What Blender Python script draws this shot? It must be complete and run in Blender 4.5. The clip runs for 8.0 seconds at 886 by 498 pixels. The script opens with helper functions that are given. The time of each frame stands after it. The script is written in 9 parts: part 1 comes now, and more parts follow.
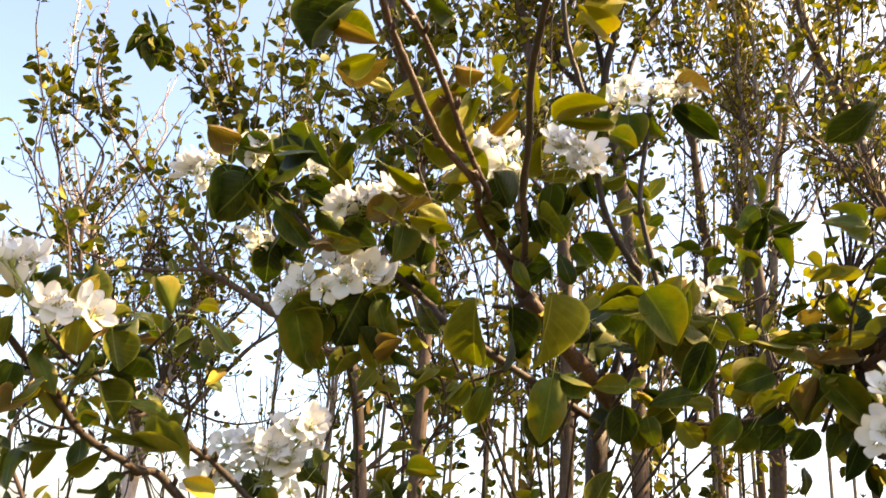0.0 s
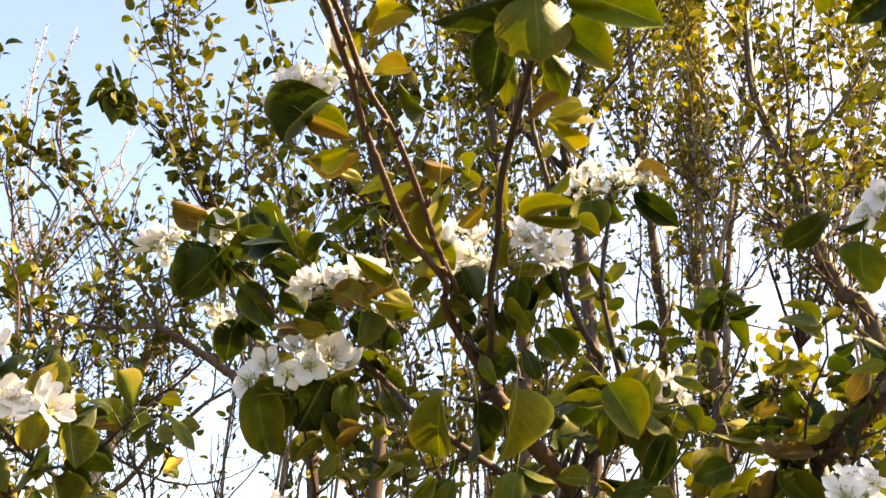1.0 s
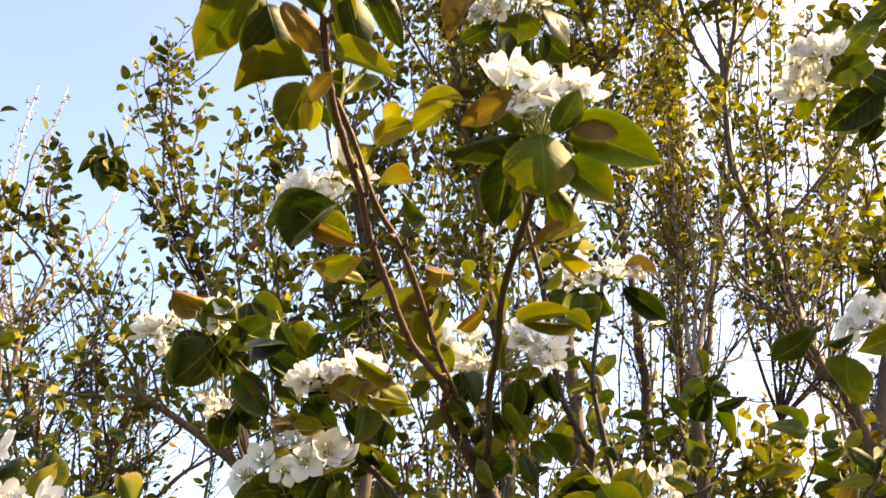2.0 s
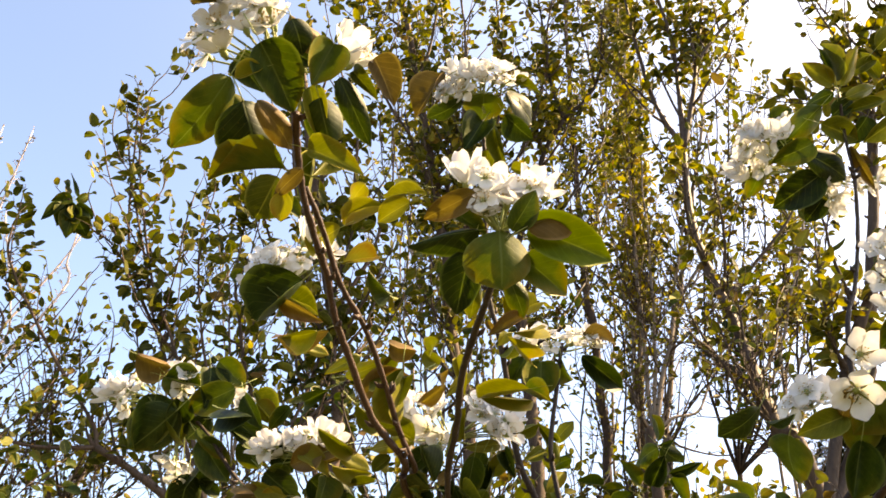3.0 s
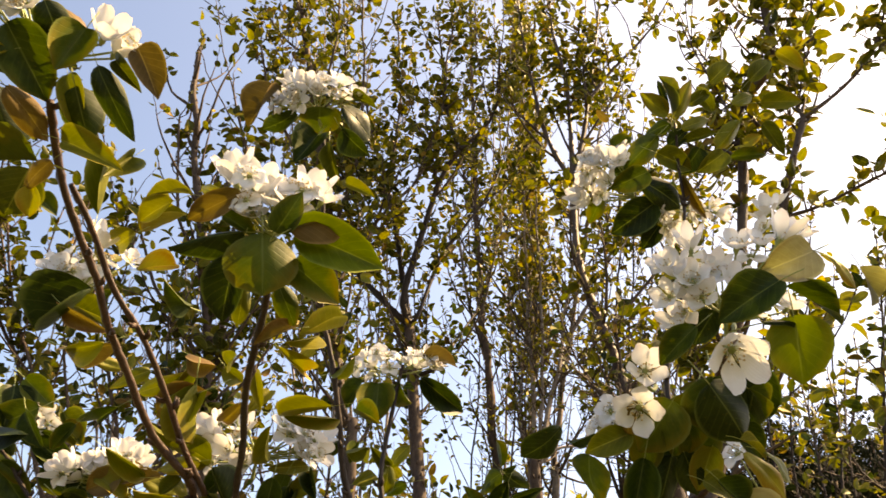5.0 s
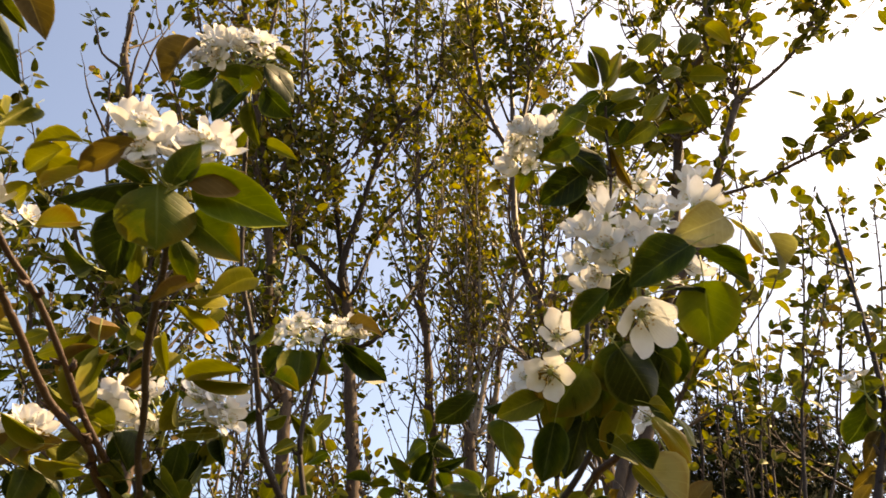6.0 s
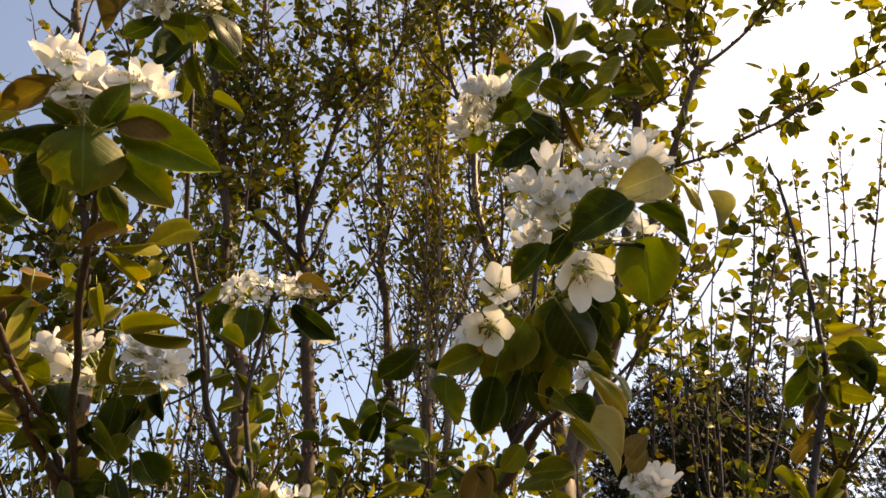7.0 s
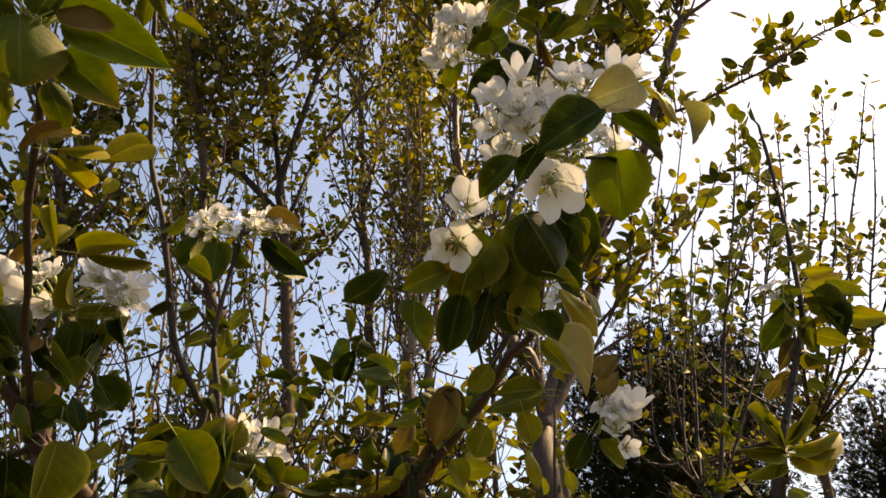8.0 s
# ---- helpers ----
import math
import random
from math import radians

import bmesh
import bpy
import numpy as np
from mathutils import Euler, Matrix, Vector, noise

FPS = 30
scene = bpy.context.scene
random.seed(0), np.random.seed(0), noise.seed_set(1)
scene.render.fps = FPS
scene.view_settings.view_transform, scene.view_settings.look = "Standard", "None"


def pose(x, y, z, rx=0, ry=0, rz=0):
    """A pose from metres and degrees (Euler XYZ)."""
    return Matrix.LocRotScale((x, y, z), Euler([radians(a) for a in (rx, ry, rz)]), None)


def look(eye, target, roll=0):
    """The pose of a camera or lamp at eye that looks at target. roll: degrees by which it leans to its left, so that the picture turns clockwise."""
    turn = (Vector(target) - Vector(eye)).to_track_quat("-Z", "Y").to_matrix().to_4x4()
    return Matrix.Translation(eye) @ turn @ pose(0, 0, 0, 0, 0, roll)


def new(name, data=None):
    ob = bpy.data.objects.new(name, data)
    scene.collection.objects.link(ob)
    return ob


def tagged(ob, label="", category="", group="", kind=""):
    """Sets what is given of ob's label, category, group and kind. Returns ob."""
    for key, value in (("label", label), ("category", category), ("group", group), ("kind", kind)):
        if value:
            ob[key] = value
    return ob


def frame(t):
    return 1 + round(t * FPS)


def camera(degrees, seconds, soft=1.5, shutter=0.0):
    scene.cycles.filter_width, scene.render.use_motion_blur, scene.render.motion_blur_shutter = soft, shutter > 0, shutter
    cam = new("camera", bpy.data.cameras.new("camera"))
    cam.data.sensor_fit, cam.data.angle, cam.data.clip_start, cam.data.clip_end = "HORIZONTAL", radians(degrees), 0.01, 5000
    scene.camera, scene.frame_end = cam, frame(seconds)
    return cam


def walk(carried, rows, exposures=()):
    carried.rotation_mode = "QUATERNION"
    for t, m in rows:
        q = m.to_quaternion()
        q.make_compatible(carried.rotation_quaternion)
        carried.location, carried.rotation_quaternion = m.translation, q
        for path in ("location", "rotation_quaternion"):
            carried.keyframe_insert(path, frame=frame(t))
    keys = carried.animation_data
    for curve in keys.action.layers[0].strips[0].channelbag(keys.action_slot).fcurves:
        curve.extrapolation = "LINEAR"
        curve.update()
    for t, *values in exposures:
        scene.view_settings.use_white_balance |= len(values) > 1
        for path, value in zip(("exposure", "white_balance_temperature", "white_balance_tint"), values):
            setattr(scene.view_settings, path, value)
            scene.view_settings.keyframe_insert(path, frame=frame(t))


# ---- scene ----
# The camera: a slow hand-held rise and pan to the right under flowering pear trees.
cam = camera(58.1, 8.0, soft=1.5, shutter=0.4)
PATH = [
    (0, (0.0395, 0.0344, 1.5682), (-0.0602, 1.9062, 2.2657), 4.38),
    (0.5, (0.0481, 0.0240, 1.5871), (-0.0117, 1.8738, 2.3452), 4.42),
    (1, (0.0282, 0.0143, 1.6017), (0.0264, 1.8395, 2.4194), 4.39),
    (1.5, (0.0223, 0.0009, 1.6186), (0.0266, 1.7979, 2.4966), 5.04),
    (1.7, (0.0118, -0.0062, 1.6234), (0.0272, 1.7752, 2.5325), 4.94),
    (2.8, (0.0045, -0.0594, 1.6412), (0.0885, 1.6497, 2.6766), 4.95),
    (3, (0.0058, -0.0608, 1.6434), (0.1122, 1.6368, 2.6954), 4.64),
    (3.5, (0.0393, -0.0619, 1.6514), (0.1769, 1.6097, 2.7407), 4.01),
    (4, (0.0601, -0.0561, 1.6506), (0.2519, 1.5902, 2.7698), 3.37),
    (4.5, (0.0912, -0.0519, 1.6513), (0.3326, 1.5804, 2.7813), 2.81),
    (4.7, (0.0990, -0.0512, 1.6459), (0.3646, 1.5750, 2.7795), 2.63),
    (6, (0.1351, -0.0363, 1.6436), (0.5867, 1.5826, 2.7277), 0.57),
    (6.5, (0.1541, -0.0347, 1.6358), (0.6525, 1.5903, 2.6899), 0.13),
    (7, (0.1543, -0.0309, 1.6355), (0.7052, 1.5987, 2.6556), -0.24),
    (7.5, (0.1719, -0.0176, 1.6224), (0.7497, 1.6292, 2.5993), -0.71),
    (8, (0.1780, -0.0026, 1.6145), (0.7815, 1.6584, 2.5510), -0.72),
]
EXPOSURE = [(0.0, 2.46, 10200, 14), (1.5, 2.46, 10300, 13), (3.0, 2.22, 10000, 12), (4.5, 1.98, 11200, 14), (6.0, 1.66, 11200, 14), (8.0, 1.37, 11000, 14)]
walk(cam, [(t, look(eye, target, roll)) for t, eye, target, roll in PATH], EXPOSURE)

# ---- daylight: warm afternoon sun from the right, clear sky ----
SUN_AZIMUTH, SUN_HEIGHT = 84.0, 50.0        # degrees from +y towards +x, and above the horizon
world = bpy.data.worlds.new("sky")
scene.world = world
world.use_nodes = True
wn = world.node_tree
sky = wn.nodes.new("ShaderNodeTexSky")
sky.sky_type = "NISHITA"
sky.sun_disc = False
sky.sun_elevation, sky.sun_rotation = radians(SUN_HEIGHT), radians(SUN_AZIMUTH)
sky.air_density, sky.dust_density, sky.ozone_density = 0.8, 3.0, 7.0
sky.altitude = 300.0
wn.links.new(sky.outputs[0], wn.nodes["Background"].inputs[0])
wn.nodes["Background"].inputs[1].default_value = 0.132

lamp = bpy.data.lights.new("sun", "SUN")
lamp.energy, lamp.angle, lamp.color = 5.0, radians(1.0), (1.0, 0.86, 0.64)
sun = new("sun", lamp)
az, el = radians(SUN_AZIMUTH), radians(SUN_HEIGHT)
sun_way = Vector((math.sin(az) * math.cos(el), math.cos(az) * math.cos(el), math.sin(el)))
sun.matrix_world = look(sun_way * 30, (0, 0, 0))


# ---- materials ----
def material(name):
    mat = bpy.data.materials.new(name)
    mat.use_nodes = True
    tree = mat.node_tree
    tree.nodes.clear()
    return mat, tree, lambda kind, **values: node(tree, kind, **values)


def node(tree, kind, **values):
    made = tree.nodes.new(kind)
    for key, value in values.items():
        made.inputs[key.replace("_", " ")].default_value = value
    return made


def ramp(tree, stops):
    made = tree.nodes.new("ShaderNodeValToRGB")
    while len(made.color_ramp.elements) < len(stops):
        made.color_ramp.elements.new(0.5)
    for el_, (at, col) in zip(made.color_ramp.elements, stops):
        el_.position, el_.color = at, (*col, 1)
    return made


def mixed(tree, fac, a, b, blend="MIX"):
    made = tree.nodes.new("ShaderNodeMix")
    made.data_type, made.blend_type = "RGBA", blend
    for socket, value in ((made.inputs[0], fac), (made.inputs[6], a), (made.inputs[7], b)):
        if isinstance(value, (int, float)):
            socket.default_value = value
        elif isinstance(value, tuple):
            socket.default_value = (*value, 1)
        else:
            tree.links.new(value, socket)
    return made.outputs[2]


def maths(tree, op, a, b=0.0, c=0.0):
    made = tree.nodes.new("ShaderNodeMath")
    made.operation = op
    for socket, value in zip(made.inputs, (a, b, c)):
        if isinstance(value, (int, float)):
            socket.default_value = value
        else:
            tree.links.new(value, socket)
    return made.outputs[0]


def leaf_material(name, deep, main, light, rust, joined, through_light=0.22, rough=0.50):
    """A pear leaf: midrib and side veins by its own UV, blotches, a paler edge painted as sunlit rim, light passing
    through the blade.
    """
    mat, tree, add = material(name)
    link = tree.links.new
    uv = add("ShaderNodeTexCoord").outputs["UV"]
    sep = add("ShaderNodeSeparateXYZ")
    link(uv, sep.inputs[0])
    across = maths(tree, "ABSOLUTE", maths(tree, "SUBTRACT", sep.outputs[0], 0.5))
    if joined:
        rand = add("ShaderNodeNewGeometry").outputs["Random Per Island"]
    else:
        rand = add("ShaderNodeObjectInfo").outputs["Random"]
    pos = add("ShaderNodeNewGeometry").outputs["Position"]
    grain = add("ShaderNodeTexNoise", Scale=55.0, Detail=4.0, Roughness=0.6)
    link(pos, grain.inputs["Vector"])
    spots = add("ShaderNodeTexNoise", Scale=420.0, Detail=2.0)
    link(pos, spots.inputs["Vector"])
    tone = ramp(tree, [(0.0, deep), (0.45, main), (1.0, light)])
    link(maths(tree, "ADD", maths(tree, "MULTIPLY", rand, 0.65), maths(tree, "MULTIPLY", maths(tree, "SUBTRACT", grain.outputs[0], 0.32), 0.9)), tone.inputs[0])
    # rust creeping in from edge and tip
    edge = maths(tree, "ADD", maths(tree, "MULTIPLY", across, 1.5), maths(tree, "MULTIPLY", sep.outputs[1], 0.45))
    creep = ramp(tree, [(0.62, (0, 0, 0)), (0.92, (1, 1, 1))])
    link(maths(tree, "ADD", maths(tree, "MULTIPLY", edge, 0.55), maths(tree, "MULTIPLY", maths(tree, "MULTIPLY", rand, grain.outputs[0]), 0.75)), creep.inputs[0])
    base = mixed(tree, creep.outputs[0], tone.outputs[0], rust)
    fleck = ramp(tree, [(0.66, (0, 0, 0)), (0.72, (1, 1, 1))])
    link(spots.outputs[0], fleck.inputs[0])
    base = mixed(tree, maths(tree, "MULTIPLY", fleck.outputs[0], 0.35), base, rust)
    # veins
    mid = ramp(tree, [(0.0, (1, 1, 1)), (0.028, (0, 0, 0))])
    link(across, mid.inputs[0])
    wave = maths(tree, "SINE", maths(tree, "MULTIPLY", maths(tree, "SUBTRACT", sep.outputs[1], maths(tree, "MULTIPLY", across, 0.7)), 46.0))
    side = ramp(tree, [(0.86, (0, 0, 0)), (1.0, (1, 1, 1))])
    link(wave, side.inputs[0])
    vein = maths(tree, "MAXIMUM", maths(tree, "MULTIPLY", mid.outputs[0], 0.75), maths(tree, "MULTIPLY", side.outputs[0], 0.14))
    pale = tuple(min(1.0, 0.35 * m + 0.9 * l + 0.03) for m, l in zip(main, light))
    base = mixed(tree, vein, base, pale)
    # edge highlight of the blade, painted into the base colour
    sunlit_rim = ramp(tree, [(0.435, (0, 0, 0)), (0.49, (1, 1, 1))])
    link(across, sunlit_rim.inputs[0])
    base = mixed(tree, maths(tree, "MULTIPLY", sunlit_rim.outputs[0], 0.55), base, pale)
    bump = add("ShaderNodeBump", Strength=0.35, Distance=0.0012)
    link(maths(tree, "SUBTRACT", maths(tree, "MULTIPLY", grain.outputs[0], 0.5), vein), bump.inputs["Height"])
    skin = add("ShaderNodeBsdfPrincipled", Roughness=rough)
    skin.inputs["Specular IOR Level"].default_value = 0.15
    link(base, skin.inputs["Base Color"])
    link(bump.outputs[0], skin.inputs["Normal"])
    glow = add("ShaderNodeBsdfTranslucent")
    link(mixed(tree, 1.0, base, (0.86, 1.0, 0.32), "MULTIPLY"), glow.inputs[0])
    link(bump.outputs[0], glow.inputs["Normal"])
    mix = add("ShaderNodeMixShader", Fac=through_light)
    link(skin.outputs[0], mix.inputs[1])
    link(glow.outputs[0], mix.inputs[2])
    link(mix.outputs[0], add("ShaderNodeOutputMaterial").inputs[0])
    return mat


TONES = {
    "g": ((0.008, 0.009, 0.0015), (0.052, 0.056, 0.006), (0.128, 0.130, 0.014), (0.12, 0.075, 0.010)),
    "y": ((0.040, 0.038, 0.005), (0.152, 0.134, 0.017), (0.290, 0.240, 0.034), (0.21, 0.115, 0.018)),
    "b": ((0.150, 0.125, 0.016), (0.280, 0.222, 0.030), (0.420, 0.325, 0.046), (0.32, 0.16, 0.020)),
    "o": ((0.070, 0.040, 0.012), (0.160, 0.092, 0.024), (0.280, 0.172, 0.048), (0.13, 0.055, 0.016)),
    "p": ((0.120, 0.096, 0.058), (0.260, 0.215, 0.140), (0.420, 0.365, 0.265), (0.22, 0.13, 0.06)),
    # l: green leaves lit from behind, the glow put into their colour
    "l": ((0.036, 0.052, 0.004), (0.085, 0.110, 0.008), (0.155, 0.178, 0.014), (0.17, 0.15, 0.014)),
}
# near green is darker than crown green: shade inside the clusters is painted in
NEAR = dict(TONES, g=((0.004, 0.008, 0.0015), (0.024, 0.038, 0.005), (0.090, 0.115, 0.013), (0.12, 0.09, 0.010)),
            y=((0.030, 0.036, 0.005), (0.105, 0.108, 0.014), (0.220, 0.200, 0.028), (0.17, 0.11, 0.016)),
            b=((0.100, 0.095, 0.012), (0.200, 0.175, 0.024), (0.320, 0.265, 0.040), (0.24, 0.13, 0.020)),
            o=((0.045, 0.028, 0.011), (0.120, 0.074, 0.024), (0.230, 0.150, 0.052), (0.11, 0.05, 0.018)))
LEAF = {k: leaf_material("leaf_" + n, *NEAR[k], False) for k, n in zip("gybolp", ("green", "olive", "yellow", "russet", "lime_glow", "pale_back"))}
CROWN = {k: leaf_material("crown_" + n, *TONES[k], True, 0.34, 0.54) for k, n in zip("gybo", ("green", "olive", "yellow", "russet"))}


def bark_material(name, dark, light, scale, rough=0.75):
    mat, tree, add = material(name)
    link = tree.links.new
    pos = add("ShaderNodeNewGeometry").outputs["Position"]
    stretch = add("ShaderNodeMapping")
    stretch.inputs["Scale"].default_value = (1, 1, 0.35)
    link(pos, stretch.inputs[0])
    big = add("ShaderNodeTexNoise", Scale=scale * 0.25, Detail=3.0)
    fine = add("ShaderNodeTexNoise", Scale=scale, Detail=6.0, Roughness=0.65)
    pores = add("ShaderNodeTexVoronoi", Scale=scale * 2.2)
    for n_ in (big, fine, pores):
        link(stretch.outputs[0], n_.inputs["Vector"])
    tone = ramp(tree, [(0.25, dark), (0.75, light)])
    link(maths(tree, "ADD", maths(tree, "MULTIPLY", fine.outputs[0], 0.6), maths(tree, "MULTIPLY", big.outputs[0], 0.4)), tone.inputs[0])
    dots = ramp(tree, [(0.10, (1, 1, 1)), (0.17, (0, 0, 0))])
    link(pores.outputs["Distance"], dots.inputs[0])
    base = mixed(tree, maths(tree, "MULTIPLY", dots.outputs[0], 0.5), tone.outputs[0], tuple(min(1, 1.6 * v + 0.05) for v in light))
    bump = add("ShaderNodeBump", Strength=0.6, Distance=0.003)
    link(fine.outputs[0], bump.inputs["Height"])
    skin = add("ShaderNodeBsdfPrincipled", Roughness=rough)
    skin.inputs["Specular IOR Level"].default_value = 0.25
    link(base, skin.inputs["Base Color"])
    link(bump.outputs[0], skin.inputs["Normal"])
    link(skin.outputs[0], add("ShaderNodeOutputMaterial").inputs[0])
    return mat


YOUNG_BARK = bark_material("young_red_bark", (0.014, 0.006, 0.004), (0.072, 0.034, 0.021), 240.0, 0.5)
OLD_BARK = bark_material("grey_brown_bark", (0.018, 0.011, 0.008), (0.118, 0.075, 0.053), 90.0)
DARK_BARK = bark_material("dark_limb_bark", (0.009, 0.005, 0.004), (0.046, 0.027, 0.018), 160.0, 0.6)
BROWN_BARK = bark_material("smooth_brown_bark", (0.026, 0.016, 0.012), (0.105, 0.066, 0.046), 90.0, 0.6)
SLENDER_BARK = bark_material("slender_stem_bark", (0.060, 0.046, 0.038), (0.360, 0.285, 0.235), 90.0)
TWIG_BARK = bark_material("twig_bark", (0.018, 0.011, 0.008), (0.095, 0.061, 0.042), 160.0)
PALE_BARK = bark_material("pale_shoot_bark", (0.280, 0.200, 0.180), (0.680, 0.570, 0.530), 90.0)


def petal_material():
    mat, tree, add = material("petal_white")
    link = tree.links.new
    sep = add("ShaderNodeSeparateXYZ")
    link(add("ShaderNodeTexCoord").outputs["UV"], sep.inputs[0])
    pos = add("ShaderNodeNewGeometry").outputs["Position"]
    grain = add("ShaderNodeTexNoise", Scale=160.0, Detail=3.0)
    link(pos, grain.inputs["Vector"])
    tone = ramp(tree, [(0.0, (0.42, 0.45, 0.22)), (0.16, (0.61, 0.61, 0.56)), (0.6, (0.69, 0.69, 0.69)), (1.0, (0.66, 0.63, 0.62))])
    link(maths(tree, "ADD", sep.outputs[1], maths(tree, "MULTIPLY", maths(tree, "SUBTRACT", grain.outputs[0], 0.5), 0.5)), tone.inputs[0])
    wave = maths(tree, "SINE", maths(tree, "MULTIPLY", sep.outputs[0], 60.0))
    bump = add("ShaderNodeBump", Strength=0.25, Distance=0.0008)
    link(maths(tree, "ADD", maths(tree, "MULTIPLY", wave, 0.3), grain.outputs[0]), bump.inputs["Height"])
    skin = add("ShaderNodeBsdfPrincipled", Roughness=0.6)
    link(tone.outputs[0], skin.inputs["Base Color"])
    link(bump.outputs[0], skin.inputs["Normal"])
    glow = add("ShaderNodeBsdfTranslucent")
    link(tone.outputs[0], glow.inputs[0])
    mix = add("ShaderNodeMixShader", Fac=0.30)
    link(skin.outputs[0], mix.inputs[1])
    link(glow.outputs[0], mix.inputs[2])
    link(mix.outputs[0], add("ShaderNodeOutputMaterial").inputs[0])
    return mat


def plain_material(name, a, b, scale, rough=0.6, shine=0.4):
    mat, tree, add = material(name)
    link = tree.links.new
    pos = add("ShaderNodeNewGeometry").outputs["Position"]
    grain = add("ShaderNodeTexNoise", Scale=scale, Detail=6.0, Roughness=0.65)
    link(pos, grain.inputs["Vector"])
    tone = ramp(tree, [(0.3, a), (0.7, b)])
    link(grain.outputs[0], tone.inputs[0])
    bump = add("ShaderNodeBump", Strength=0.5, Distance=0.3 / scale)
    link(grain.outputs[0], bump.inputs["Height"])
    skin = add("ShaderNodeBsdfPrincipled", Roughness=rough)
    skin.inputs["Specular IOR Level"].default_value = shine
    link(tone.outputs[0], skin.inputs["Base Color"])
    link(bump.outputs[0], skin.inputs["Normal"])
    link(skin.outputs[0], add("ShaderNodeOutputMaterial").inputs[0])
    return mat


PETAL = petal_material()
STALK = plain_material("stalk_green", (0.16, 0.20, 0.06), (0.26, 0.28, 0.10), 300.0)
ANTHER = plain_material("anther_tan", (0.36, 0.24, 0.09), (0.55, 0.40, 0.16), 600.0)
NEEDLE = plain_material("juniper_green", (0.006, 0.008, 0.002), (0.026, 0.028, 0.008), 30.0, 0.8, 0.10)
FRUIT = plain_material("dried_fruit_black", (0.012, 0.010, 0.010), (0.045, 0.035, 0.035), 200.0, 0.5)
SOIL = plain_material("grass_and_soil", (0.030, 0.034, 0.010), (0.092, 0.084, 0.030), 3.0, 0.9)


# ---- builders ----
def mesh_of(name, verts, faces, mats, uvs=None, slots=None, smooth=True):
    me = bpy.data.meshes.new(name)
    me.from_pydata([tuple(v) for v in verts], [], [tuple(f) for f in faces])
    for m in mats:
        me.materials.append(m)
    if uvs is not None:
        layer = me.uv_layers.new(name="UVMap")
        loops = np.empty(len(me.loops), dtype=np.int32)
        me.loops.foreach_get("vertex_index", loops)
        layer.data.foreach_set("uv", np.asarray(uvs, dtype=np.float32)[loops].ravel())
    if slots is not None:
        me.polygons.foreach_set("material_index", np.asarray(slots, dtype=np.int32))
    if smooth:
        me.polygons.foreach_set("use_smooth", np.ones(len(me.polygons), dtype=bool))
    me.update()
    return me


def thing(name, place, label, category, group="", kind=""):
    ob = new(name)
    ob.location = place
    ob.empty_display_size = 0.1
    return tagged(ob, label, category, group, kind)


def absolute(ob):
    """World place of a top-level thing."""
    return Vector(ob.location)


def smooth_line(points, steps):
    """Catmull-Rom line through points, steps a span."""
    p = [np.array(q, float) for q in points]
    p = [2 * p[0] - p[1]] + p + [2 * p[-1] - p[-2]]
    out = []
    for a, b, c, d in zip(p, p[1:], p[2:], p[3:]):
        for k in range(steps):
            u = k / steps
            out.append(0.5 * (2 * b + (c - a) * u + (2 * a - 5 * b + 4 * c - d) * u * u + (3 * b - a - 3 * c + d) * u ** 3))
    out.append(p[-2])
    return np.array(out)


def tube(line, radii, sides, rng=None, rough=0.0):
    """Verts and faces of a tapered tube along a line, with closed ends."""
    line = np.asarray(line, float)
    n = len(line)
    way = np.gradient(line, axis=0)
    way /= np.linalg.norm(way, axis=1)[:, None] + 1e-9
    side = np.cross(way, (0.31, 0.83, 0.21))
    side /= np.linalg.norm(side, axis=1)[:, None] + 1e-9
    other = np.cross(way, side)
    ang = np.arange(sides) * 2 * math.pi / sides
    r = np.asarray(radii, float)[:, None]
    if rng is not None and rough:
        r = r * (1 + rough * (rng.random((n, 1)) - 0.5)) * (1 + 0.5 * rough * (rng.random((n, sides)) - 0.5))
    else:
        r = np.repeat(r, sides, 1)
    ring = line[:, None] + r[..., None] * (np.cos(ang)[None, :, None] * side[:, None] + np.sin(ang)[None, :, None] * other[:, None])
    verts = ring.reshape(-1, 3)
    faces = []
    for i in range(n - 1):
        for k in range(sides):
            a, b = i * sides + k, i * sides + (k + 1) % sides
            faces.append((a, b, b + sides, a + sides))
    faces.append(tuple(range(sides - 1, -1, -1)))
    faces.append(tuple(range((n - 1) * sides, n * sides)))
    return verts, faces


STEMS = {}          # tree name -> list of (line, radii)


